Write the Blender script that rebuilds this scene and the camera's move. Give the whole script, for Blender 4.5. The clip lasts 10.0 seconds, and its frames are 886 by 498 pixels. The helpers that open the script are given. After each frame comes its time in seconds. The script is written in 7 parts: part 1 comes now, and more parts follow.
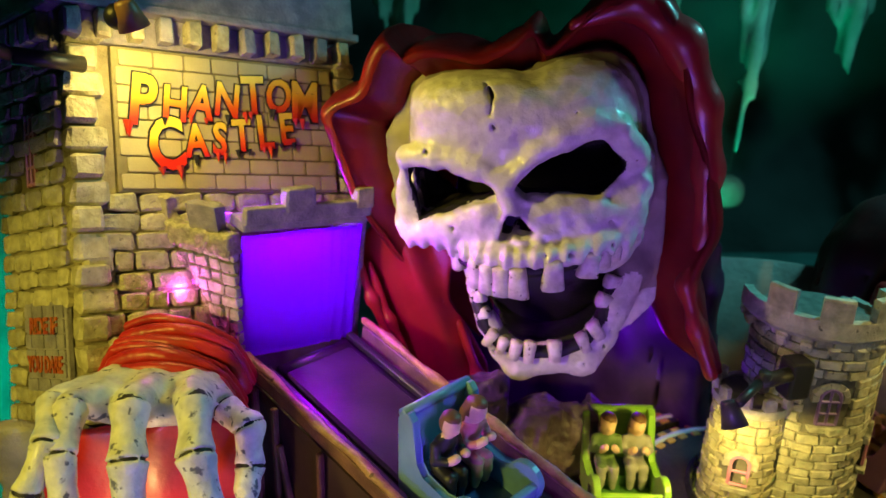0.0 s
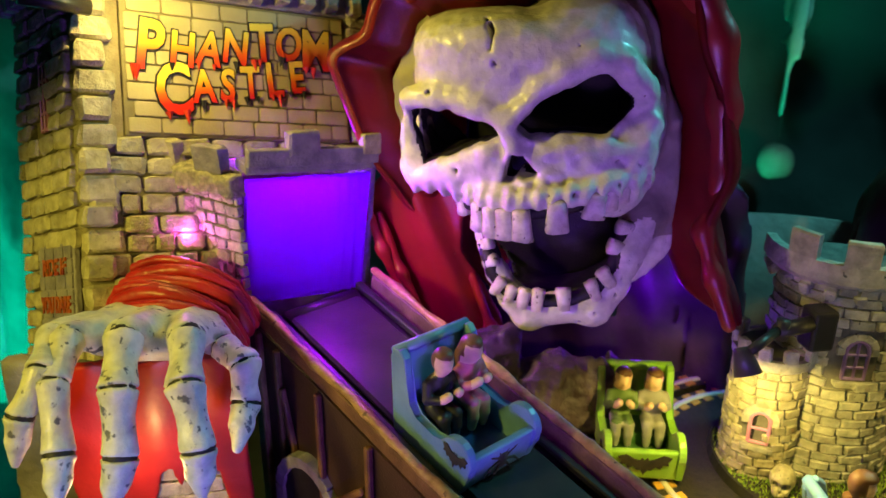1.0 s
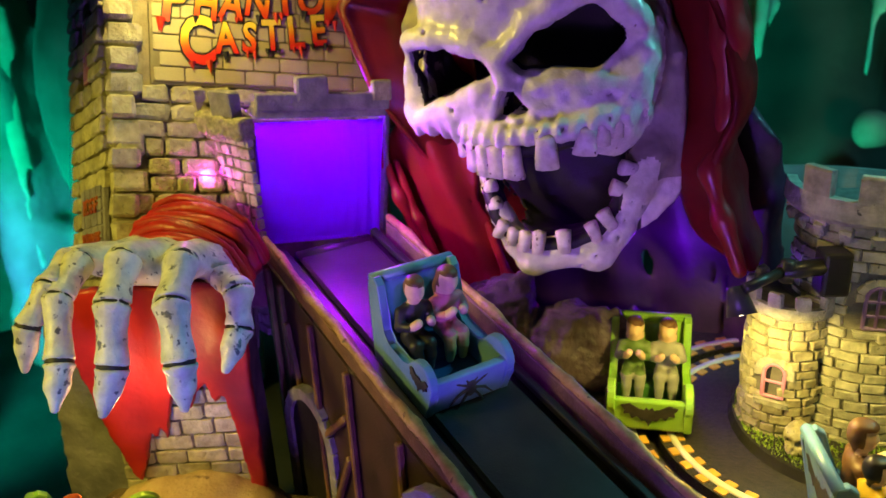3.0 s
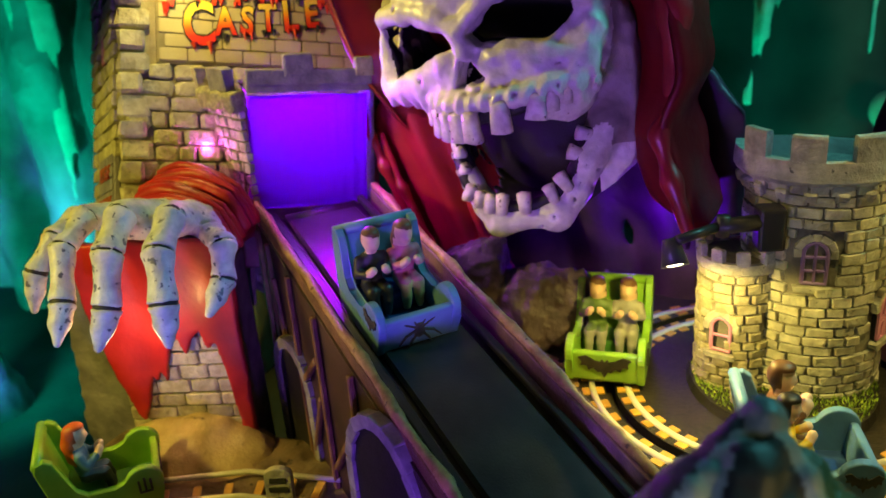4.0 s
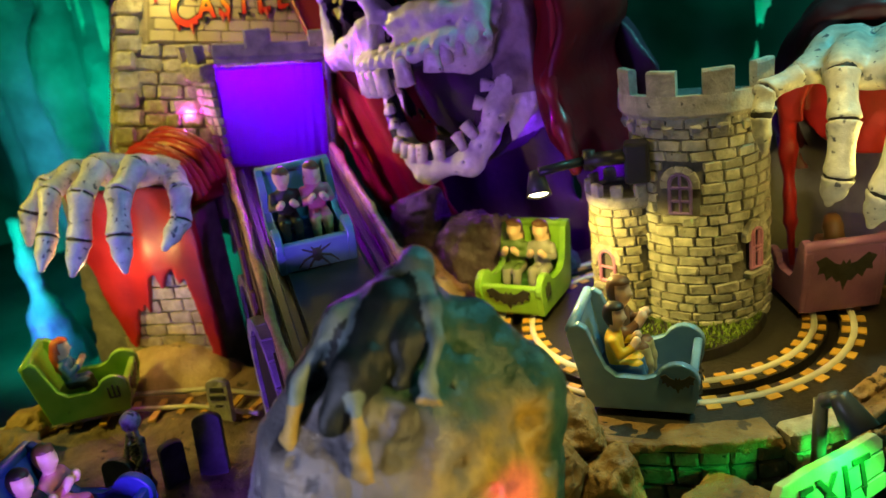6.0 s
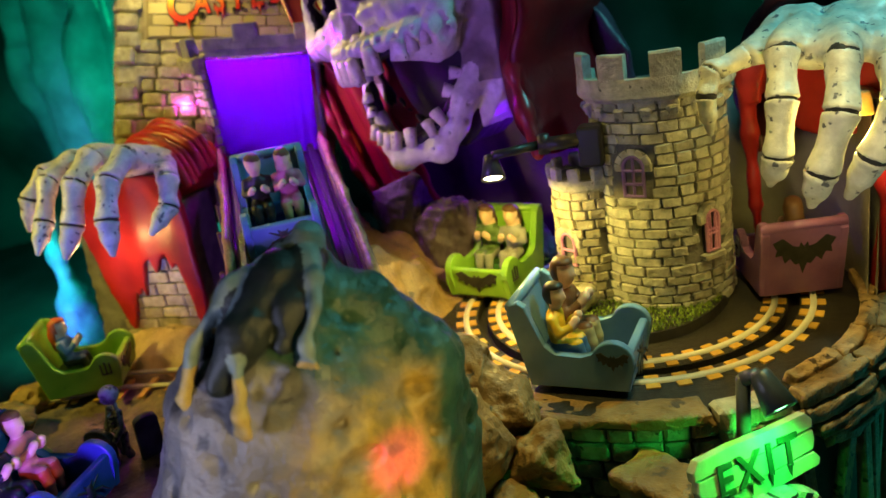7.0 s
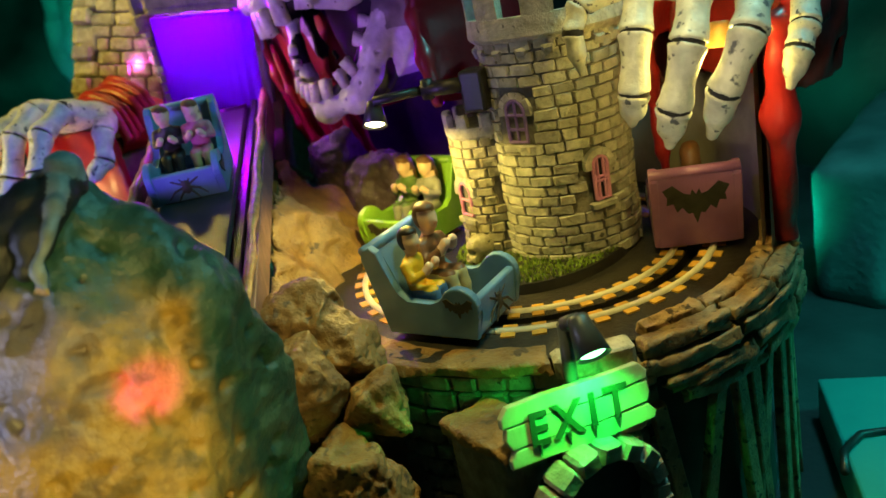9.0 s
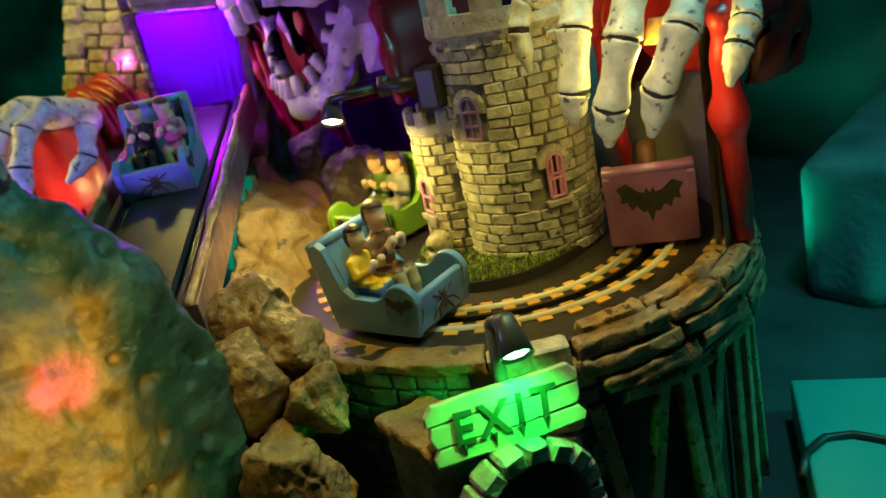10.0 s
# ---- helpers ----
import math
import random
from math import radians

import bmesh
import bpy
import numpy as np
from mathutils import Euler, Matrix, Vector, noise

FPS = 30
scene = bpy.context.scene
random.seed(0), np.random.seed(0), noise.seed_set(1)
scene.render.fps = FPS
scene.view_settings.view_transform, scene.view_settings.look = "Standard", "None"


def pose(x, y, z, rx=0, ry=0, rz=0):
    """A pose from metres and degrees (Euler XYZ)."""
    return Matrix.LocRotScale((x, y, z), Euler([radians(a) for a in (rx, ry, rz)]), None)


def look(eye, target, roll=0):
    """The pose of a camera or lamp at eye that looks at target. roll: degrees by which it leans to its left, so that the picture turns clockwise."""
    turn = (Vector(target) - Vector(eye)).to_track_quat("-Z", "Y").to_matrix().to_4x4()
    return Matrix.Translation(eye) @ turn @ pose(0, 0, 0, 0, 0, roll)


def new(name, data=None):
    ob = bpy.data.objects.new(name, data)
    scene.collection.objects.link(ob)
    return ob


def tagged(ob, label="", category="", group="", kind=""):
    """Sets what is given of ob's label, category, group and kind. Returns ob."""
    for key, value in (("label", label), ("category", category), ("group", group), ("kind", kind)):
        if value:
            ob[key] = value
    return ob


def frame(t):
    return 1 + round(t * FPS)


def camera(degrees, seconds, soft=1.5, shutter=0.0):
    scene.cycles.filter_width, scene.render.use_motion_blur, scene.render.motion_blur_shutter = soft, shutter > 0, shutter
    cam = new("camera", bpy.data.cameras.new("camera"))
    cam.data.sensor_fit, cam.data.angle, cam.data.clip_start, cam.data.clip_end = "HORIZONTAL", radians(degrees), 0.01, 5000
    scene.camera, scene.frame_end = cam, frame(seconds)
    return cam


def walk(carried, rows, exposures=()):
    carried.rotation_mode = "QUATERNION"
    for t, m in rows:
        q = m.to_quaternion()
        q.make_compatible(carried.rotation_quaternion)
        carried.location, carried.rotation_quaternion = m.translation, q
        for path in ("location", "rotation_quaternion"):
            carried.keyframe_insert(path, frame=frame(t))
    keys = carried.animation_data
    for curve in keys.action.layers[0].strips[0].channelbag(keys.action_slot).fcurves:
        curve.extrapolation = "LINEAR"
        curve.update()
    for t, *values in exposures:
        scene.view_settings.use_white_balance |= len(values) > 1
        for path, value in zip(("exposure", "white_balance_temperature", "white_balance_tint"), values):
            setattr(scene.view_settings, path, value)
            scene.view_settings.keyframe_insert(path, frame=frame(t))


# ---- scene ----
cam = camera(58.1, 10.0)
METRES, EYE, TILT, LEAN, TURN = 0.375, 0.314, -21.86, -1.81, 0.0
ROWS = [
    (0.0, 0.0, 0.0, 0.0, 0.0, 0.0, -0.0),
    (0.5, 0.0353, 0.0134, -0.0218, 2.11, -0.18, -0.06),
    (1.0, 0.0569, 0.0168, -0.0495, 4.6, -0.3, -0.16),
    (1.5, 0.0871, 0.0203, -0.0666, 7.03, -0.13, -0.27),
    (2.0, 0.122, 0.0332, -0.0833, 9.54, -0.17, -0.41),
    (2.5, 0.149, 0.0394, -0.096, 11.88, -0.24, -0.6),
    (4.0, 0.2984, 0.0011, -0.147, 19.02, -0.22, -1.11),
    (4.5, 0.3658, 0.0041, -0.179, 21.4, -0.1, -1.11),
    (5.0, 0.4357, 0.0046, -0.2075, 23.92, 0.16, -1.11),
    (6.5, 0.5975, 0.0158, -0.2222, 30.82, 0.22, -1.05),
    (7.0, 0.6448, 0.0428, -0.229, 32.86, -0.02, -1.1),
    (7.5, 0.6842, 0.0722, -0.237, 34.74, -0.41, -1.18),
    (8.0, 0.7253, 0.1008, -0.2421, 36.49, -0.92, -1.23),
    (8.5, 0.7672, 0.1327, -0.2464, 38.02, -1.47, -1.29),
    (9.0, 0.7999, 0.1697, -0.2502, 39.23, -1.98, -1.38),
    (9.5, 0.8301, 0.2054, -0.2484, 40.57, -2.38, -1.46),
    (10.0, 0.8584, 0.2194, -0.2436, 41.87, -2.59, -1.61),
]
walk(cam, [(t, pose(0, 0, EYE, TILT, LEAN, TURN) @ pose(METRES * x, METRES * y, METRES * z, 90 + pitch, roll, yaw)) for t, x, y, z, yaw, pitch, roll in ROWS])
# a close-up lens: the far and the very near go soft
cam.data.dof.use_dof = True
cam.data.dof.focus_distance = 0.252
cam.data.dof.aperture_fstop = 15.0


# ---- light: a dim room, the model's own small lamps, added unseen fill lamps ----
world = bpy.data.worlds.new("dim_room")
scene.world = world
world.use_nodes = True
world.node_tree.nodes["Background"].inputs[0].default_value = (0.05, 0.16, 0.16, 1)
world.node_tree.nodes["Background"].inputs[1].default_value = 0.045
scene.view_settings.exposure = 0.0

YELLOW, PURPLE, TEAL, GREEN = (1.0, 0.78, 0.16), (0.17, 0.0, 1.0), (0.0, 0.85, 0.5), (0.02, 1.0, 0.10)


def lamp_at(name, kind, at, to, watts, colour, size=4.0, cone=70, blend=0.5):
    """A lamp at a place in millimetres that looks at another."""
    data = bpy.data.lights.new(name, kind)
    data.energy, data.color = watts, colour
    if kind == "AREA":
        data.shape, data.size = "DISK", size * 0.001
    else:
        data.shadow_soft_size = size * 0.001
    if kind == "SPOT":
        data.spot_size, data.spot_blend = radians(cone), blend
    ob = new(name, data)
    ob.matrix_world = look(Vector(at) * 0.001, Vector(to) * 0.001)
    return ob


# the model's own lamps
lamp_at("sign_light", "SPOT", (-97, 262.6, 280.5), (-92, 285, 225), 0.24, YELLOW, 3, 170, 0.5)
lamp_at("tower_light", "SPOT", (104.6, 226.6, 157.4), (110, 228, 100), 0.24, YELLOW, 2.5, 158, 0.35)
lamp_at("sleeve_light", "POINT", (-88, 190, 132), (0, 0, 0), 0.042, (1.0, 0.60, 0.20), 3)
lamp_at("hand_light", "POINT", (220.5, 248, 170), (0, 0, 0), 0.042, YELLOW, 2.5)
lamp_at("exit_light", "SPOT", (212.2, 178.0, 108.6), (207, 176, 92), 0.10, GREEN, 2, 140, 0.6)
lamp_at("door_light", "AREA", (-68, 297, 188), (-50, 274, 186), 1.05, (0.23, 0.0, 1.0), 60)
lamp_at("gate_light", "SPOT", (-40, 268, 206), (16, 240, 152), 0.34, (0.40, 0.0, 1.0), 5, 160, 0.8)
lamp_at("cave_light", "POINT", (86, 316, 142), (0, 0, 0), 0.045, PURPLE, 6)
lamp_at("wall_pink_light", "POINT", (-91.0, 262.5, 190), (0, 0, 0), 0.013, (1.0, 0.08, 0.9), 1.5)
lamp_at("mound_red_light", "SPOT", (220, 10, 150), (148, 94, 137), 1.5, (1.0, 0.02, 0.38), 2, 8, 1.0)
# unseen fill lamps added round it: warm above and in front, violet, blue and teal
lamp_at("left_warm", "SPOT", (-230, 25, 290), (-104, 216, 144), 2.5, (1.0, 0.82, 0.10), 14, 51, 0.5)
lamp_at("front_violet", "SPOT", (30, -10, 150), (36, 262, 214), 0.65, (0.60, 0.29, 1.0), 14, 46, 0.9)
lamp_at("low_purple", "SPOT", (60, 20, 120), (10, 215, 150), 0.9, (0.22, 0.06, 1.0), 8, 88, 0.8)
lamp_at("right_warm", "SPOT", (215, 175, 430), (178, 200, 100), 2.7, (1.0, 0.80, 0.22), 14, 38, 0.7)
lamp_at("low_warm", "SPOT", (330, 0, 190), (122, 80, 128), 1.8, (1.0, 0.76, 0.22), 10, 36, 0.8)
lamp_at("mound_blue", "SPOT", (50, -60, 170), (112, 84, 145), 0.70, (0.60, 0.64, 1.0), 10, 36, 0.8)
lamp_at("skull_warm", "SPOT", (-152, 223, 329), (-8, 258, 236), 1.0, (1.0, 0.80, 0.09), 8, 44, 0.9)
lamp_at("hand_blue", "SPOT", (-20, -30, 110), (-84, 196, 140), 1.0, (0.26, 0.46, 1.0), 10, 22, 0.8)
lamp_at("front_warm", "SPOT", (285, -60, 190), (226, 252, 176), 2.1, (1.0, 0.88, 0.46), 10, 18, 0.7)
lamp_at("teal_fill", "AREA", (290, 330, 420), (150, 280, 215), 0.6, (0.14, 0.76, 0.80), 40)
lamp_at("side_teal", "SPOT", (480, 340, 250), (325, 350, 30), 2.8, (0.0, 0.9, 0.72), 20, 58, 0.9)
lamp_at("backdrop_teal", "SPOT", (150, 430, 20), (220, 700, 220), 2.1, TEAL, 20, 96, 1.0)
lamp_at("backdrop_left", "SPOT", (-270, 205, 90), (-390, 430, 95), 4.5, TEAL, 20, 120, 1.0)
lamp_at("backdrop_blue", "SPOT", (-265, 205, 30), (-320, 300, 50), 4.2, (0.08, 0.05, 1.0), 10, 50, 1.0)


# ---- materials ----
def mat(name, dark, light, size=6.0, rough=0.6, metal=0.0, bump=0.25, grain=0.8, vary=0.15, wear=None, wear_at=0.62, coat=0.0, island=False):
    """A painted or natural surface: two colours mixed by soft noise of that size in millimetres, fine grain, relief, and worn spots."""
    m = bpy.data.materials.new(name)
    m.use_nodes = True
    nt = m.node_tree
    n, link = nt.nodes, nt.links
    b = n["Principled BSDF"]
    tc = n.new("ShaderNodeNewGeometry")

    def noise_at(mm, detail, seed):
        t = n.new("ShaderNodeTexNoise")
        t.noise_dimensions = "4D"
        t.inputs["W"].default_value = seed
        t.inputs["Scale"].default_value = 1000.0 / mm
        t.inputs["Detail"].default_value = detail
        link.new(tc.outputs["Position"], t.inputs["Vector"])
        return t.outputs["Fac"]

    def mixed(fac, a, c):
        x = n.new("ShaderNodeMix")
        x.data_type = "RGBA"
        link.new(fac, x.inputs[0])
        for s, v in ((x.inputs[6], a), (x.inputs[7], c)):
            if isinstance(v, tuple):
                s.default_value = (*v, 1)
            else:
                link.new(v, s)
        return x.outputs[2]

    def ramp(fac, lo, hi):
        r = n.new("ShaderNodeMapRange")
        r.inputs[1].default_value, r.inputs[2].default_value = lo, hi
        link.new(fac, r.inputs[0])
        return r.outputs[0]

    broad, fine = noise_at(size, 3, 1.3), noise_at(grain, 4, 7.1)
    colour = mixed(ramp(broad, 0.35, 0.65), dark, light)
    hsv = n.new("ShaderNodeHueSaturation")
    link.new(colour, hsv.inputs["Color"])
    add = n.new("ShaderNodeMath")
    add.operation = "MULTIPLY_ADD"
    add.inputs[1].default_value, add.inputs[2].default_value = vary * 2, 1.0 - vary * 1.5
    if vary:
        info = n.new("ShaderNodeNewGeometry") if island else n.new("ShaderNodeObjectInfo")
        link.new(info.outputs["Random Per Island" if island else "Random"], add.inputs[0])
        add2 = n.new("ShaderNodeMath")
        add2.operation = "MULTIPLY_ADD"
        add2.inputs[1].default_value = vary * 1.2
        link.new(fine, add2.inputs[0])
        link.new(add.outputs[0], add2.inputs[2])
        link.new(add2.outputs[0], hsv.inputs["Value"])
    colour = hsv.outputs[0]
    if wear:
        spots = noise_at(size * 0.6, 5, 21.7)
        colour = mixed(ramp(spots, wear_at, wear_at + 0.05), colour, wear)
    link.new(colour, b.inputs["Base Color"])
    rr = n.new("ShaderNodeMapRange")
    rr.inputs[3].default_value, rr.inputs[4].default_value = max(0.03, rough - 0.12), min(1, rough + 0.12)
    link.new(fine, rr.inputs[0])
    link.new(rr.outputs[0], b.inputs["Roughness"])
    b.inputs["Metallic"].default_value = metal
    b.inputs["Coat Weight"].default_value = coat
    b.inputs["Coat Roughness"].default_value = 0.2
    if bump:
        sm = n.new("ShaderNodeMath")
        sm.operation = "ADD"
        link.new(fine, sm.inputs[0])
        link.new(broad, sm.inputs[1])
        bp = n.new("ShaderNodeBump")
        bp.inputs["Strength"].default_value = 0.9
        bp.inputs["Distance"].default_value = bump * 0.001
        link.new(sm.outputs[0], bp.inputs["Height"])
        link.new(bp.outputs[0], b.inputs["Normal"])
    return m


def glow(name, colour, strength):
    m = bpy.data.materials.new(name)
    m.use_nodes = True
    b = m.node_tree.nodes["Principled BSDF"]
    b.inputs["Base Color"].default_value = (*colour, 1)
    b.inputs["Emission Color"].default_value = (*colour, 1)
    b.inputs["Emission Strength"].default_value = strength
    return m


def thin_sheet(name, colour):
    m = bpy.data.materials.new(name)
    m.use_nodes = True
    nt = m.node_tree
    n, link = nt.nodes, nt.links
    out = n["Material Output"]
    b = n["Principled BSDF"]
    b.inputs["Base Color"].default_value = (*colour, 1)
    b.inputs["Roughness"].default_value = 0.3
    t = n.new("ShaderNodeBsdfTranslucent")
    t.inputs[0].default_value = (*colour, 1)
    x = n.new("ShaderNodeMixShader")
    x.inputs[0].default_value = 0.8
    link.new(b.outputs[0], x.inputs[1])
    link.new(t.outputs[0], x.inputs[2])
    link.new(x.outputs[0], out.inputs[0])
    return m


STONE = mat("painted_stone", (0.30, 0.26, 0.17), (0.48, 0.43, 0.30), 4, 0.62, bump=1.0, grain=1.4, vary=0.2, wear=(0.16, 0.14, 0.10), wear_at=0.66)
STONE_GREY = mat("grey_stone", (0.32, 0.30, 0.24), (0.52, 0.49, 0.40), 4, 0.6, bump=0.8, grain=1.3, vary=0.2, wear=(0.10, 0.10, 0.09), wear_at=0.66)
GREY_MORTAR = mat("grey_mortar", (0.14, 0.125, 0.105), (0.24, 0.22, 0.18), 5, 0.8, bump=0.4)
WARM_MORTAR = mat("sandy_mortar", (0.17, 0.14, 0.09), (0.27, 0.23, 0.15), 6, 0.8, bump=0.4)
MORTAR = mat("dark_mortar", (0.07, 0.06, 0.05), (0.13, 0.11, 0.08), 6, 0.8, bump=0.3)
PANEL = mat("sign_panel_paint", (0.36, 0.30, 0.15), (0.44, 0.37, 0.20), 14, 0.5, bump=0.12, vary=0.06)
BONE = mat("painted_bone", (0.60, 0.57, 0.50), (0.80, 0.77, 0.70), 5, 0.44, bump=0.4, grain=1.8, vary=0.04, wear=(0.16, 0.10, 0.06), wear_at=0.715, coat=0.4)
BONE_WASH = mat("washed_bone", (0.44, 0.43, 0.38), (0.68, 0.66, 0.57), 5, 0.45, bump=0.35, grain=1.2, vary=0.05, wear=(0.10, 0.10, 0.12), wear_at=0.605, coat=0.1)
TOOTH = mat("stained_tooth", (0.52, 0.47, 0.38), (0.74, 0.70, 0.62), 4, 0.4, bump=0.3, grain=1.4, vary=0.1, wear=(0.08, 0.05, 0.03), wear_at=0.63, coat=0.15)
# flat black: painted cracks and outlines, also the shade inside openings
CRACK_AND_SHADE = mat("black_paint_and_shade", (0.004, 0.003, 0.005), (0.012, 0.010, 0.014), 4, 0.6, bump=0.1)
RED = mat("glossy_red_paint", (0.27, 0.011, 0.015), (0.44, 0.024, 0.024), 22, 0.38, bump=0.25, grain=3, vary=0.06, coat=0.2)
RED_BRIGHT = mat("bright_red_paint", (0.30, 0.008, 0.011), (0.46, 0.020, 0.018), 14, 0.42, bump=0.3, grain=2.2, vary=0.05, coat=0.1)
ROCK = mat("tan_rock", (0.21, 0.12, 0.042), (0.40, 0.245, 0.09), 9, 0.5, bump=1.1, grain=1.3, vary=0.12, wear=(0.10, 0.065, 0.035), wear_at=0.62)
ROCK_DARK = mat("dark_rock", (0.05, 0.04, 0.035), (0.12, 0.09, 0.07), 10, 0.6, bump=0.9, grain=2, vary=0.1)
ROCK_PURPLE = mat("grey_violet_rock", (0.14, 0.13, 0.15), (0.28, 0.26, 0.28), 12, 0.6, bump=0.8, grain=1.8, vary=0.1)
WOOD = mat("weathered_wood", (0.22, 0.13, 0.055), (0.44, 0.29, 0.135), 5, 0.5, bump=0.7, grain=0.9, vary=0.22, wear=(0.07, 0.042, 0.02), wear_at=0.60)
WOOD_DARK = mat("brown_timber", (0.10, 0.045, 0.02), (0.20, 0.10, 0.045), 7, 0.5, bump=0.35, grain=0.8, vary=0.15)
PLASTIC = mat("black_plastic", (0.014, 0.013, 0.013), (0.028, 0.026, 0.024), 14, 0.38, bump=0.08, grain=0.5, vary=0.05)
DECK = mat("gritty_black_deck", (0.012, 0.011, 0.010), (0.038, 0.032, 0.022), 1.2, 0.42, bump=0.35, grain=0.5, vary=0.05)
RAIL = mat("cream_rail", (0.55, 0.52, 0.40), (0.68, 0.64, 0.50), 7, 0.4, bump=0.05, vary=0.05)
TIE = mat("orange_sleeper", (0.50, 0.27, 0.03), (0.66, 0.38, 0.06), 4, 0.5, bump=0.1, vary=0.15)


# ---- building tools (millimetres in, metres out) ----
def thing(name, at, label, category, group="", kind="", turn=0.0):
    ob = new(name)
    ob.matrix_world = pose(at[0] * 0.001, at[1] * 0.001, at[2] * 0.001, 0, 0, turn)
    ob.empty_display_size = 0.01
    return tagged(ob, label, category, group, kind)


def finish(name, mesh, material, parent=None, label="", smooth=True, local=False):
    for m in material if isinstance(material, (list, tuple)) else [material]:
        mesh.materials.append(m)
    if smooth:
        mesh.shade_smooth()
    ob = new(name, mesh)
    if parent is not None:
        ob.parent = parent
        if not local:
            ob.matrix_parent_inverse = world_of(parent).inverted()
    if label:
        ob["label"] = label
    return ob


def world_of(ob):
    """The world matrix of an object whose ancestors carry only basis and parent-inverse matrices."""
    m = ob.matrix_basis
    if ob.parent is not None:
        m = world_of(ob.parent) @ ob.matrix_parent_inverse @ m
    return m


def part(name, bm, material, parent=None, label="", smooth=False, local=False):
    bmesh.ops.transform(bm, matrix=Matrix.Scale(0.001, 4), verts=bm.verts)
    bmesh.ops.recalc_face_normals(bm, faces=bm.faces)
    mesh = bpy.data.meshes.new(name)
    bm.to_mesh(mesh)
    bm.free()
    return finish(name, mesh, material, parent, label, smooth, local)


def mm(x, y, z, rx=0, ry=0, rz=0):
    """A pose in millimetres for meshes that are still in millimetres."""
    return Matrix.LocRotScale((x, y, z), Euler([radians(a) for a in (rx, ry, rz)]), None)


def box(bm, size, m=Matrix(), bevel=0.0, segments=2):
    """A box of that size, its middle at the pose m, with rounded edges."""
    made = bmesh.ops.create_cube(bm, size=1.0, matrix=Matrix.Diagonal((*size, 1)))["verts"]
    if bevel:
        edges = list({e for v in made for e in v.link_edges})
        got = bmesh.ops.bevel(bm, geom=edges, offset=bevel, segments=segments, affect="EDGES", profile=0.5)
        made = list({v for f in got["faces"] for v in f.verts} | {v for v in made if v.is_valid})
        seen, stack = set(made), list(made)
        while stack:
            for e in stack.pop().link_edges:
                for v in e.verts:
                    if v not in seen:
                        seen.add(v)
                        stack.append(v)
        made = list(seen)
    bmesh.ops.transform(bm, matrix=m, verts=made)
    return made


def rod(bm, a, b, r1, r2=None, sides=10, ends=True):
    """A round bar from a to b."""
    a, b = Vector(a), Vector(b)
    r2 = r1 if r2 is None else r2
    m = Matrix.Translation((a + b) / 2) @ (b - a).to_track_quat("Z", "Y").to_matrix().to_4x4()
    return bmesh.ops.create_cone(bm, cap_ends=ends, segments=sides, radius1=r1, radius2=r2, depth=(b - a).length, matrix=m)["verts"]


def beam(bm, a, b, wide, thick, up=(0, 0, 1), bevel=0.3):
    """A squared timber from a to b."""
    a, b = Vector(a), Vector(b)
    y = (b - a).normalized()
    x = y.cross(Vector(up)).normalized()
    z = x.cross(y)
    m = Matrix((x, y, z)).transposed().to_4x4()
    m.translation = (a + b) / 2
    return box(bm, (wide, (b - a).length, thick), m, bevel, 1)


def lathe(bm, profile, m=Matrix(), steps=32, arc=360.0):
    """Turns a profile of (radius, height) round the z axis."""
    rows = []
    full = arc >= 360
    for i in range(steps if full else steps + 1):
        a = radians(arc) * i / steps
        rows.append([bm.verts.new(m @ Vector((r * math.cos(a), r * math.sin(a), z))) for r, z in profile])
    n = len(rows)
    for i in range(n if full else n - 1):
        p, q = rows[i], rows[(i + 1) % n]
        for k in range(len(profile) - 1):
            bm.faces.new((p[k], q[k], q[k + 1], p[k + 1]))


def prism(bm, outline, thick, m=Matrix(), bevel=0.0):
    """An outline in the x-z plane given thickness along y (from 0 to thick)."""
    front = [bm.verts.new(m @ Vector((x, 0, z))) for x, z in outline]
    back = [bm.verts.new(m @ Vector((x, thick, z))) for x, z in outline]
    faces = [bm.faces.new(front), bm.faces.new(back[::-1])]
    n = len(outline)
    for i in range(n):
        j = (i + 1) % n
        faces.append(bm.faces.new((front[j], front[i], back[i], back[j])))
    if bevel:
        rim = [e for e in {e for f in faces[:2] for e in f.edges}]
        bmesh.ops.bevel(bm, geom=rim, offset=bevel, segments=2, affect="EDGES", profile=0.5)


def tube(bm, path, radius, sides=8, taper=None):
    """A round strand along points."""
    pts = [Vector(p) for p in path]
    rings = []
    for i, p in enumerate(pts):
        d = (pts[min(i + 1, len(pts) - 1)] - pts[max(i - 1, 0)]).normalized()
        x = d.orthogonal().normalized() if i == 0 else (rings[-1][1] - d * rings[-1][1].dot(d)).normalized()
        y = d.cross(x)
        r = radius if taper is None else radius * taper[i]
        rings.append(([bm.verts.new(p + (x * math.cos(2 * math.pi * k / sides) + y * math.sin(2 * math.pi * k / sides)) * r) for k in range(sides)], x))
    for (p, _), (q, _) in zip(rings, rings[1:]):
        for k in range(sides):
            bm.faces.new((p[k], p[(k + 1) % sides], q[(k + 1) % sides], q[k]))
    bm.faces.new(rings[0][0][::-1])
    bm.faces.new(rings[-1][0])


# ---- modelled shapes: distance fields turned into meshes ----
LATTICE = np.random.RandomState(5).rand(32, 32, 32).astype(np.float32)


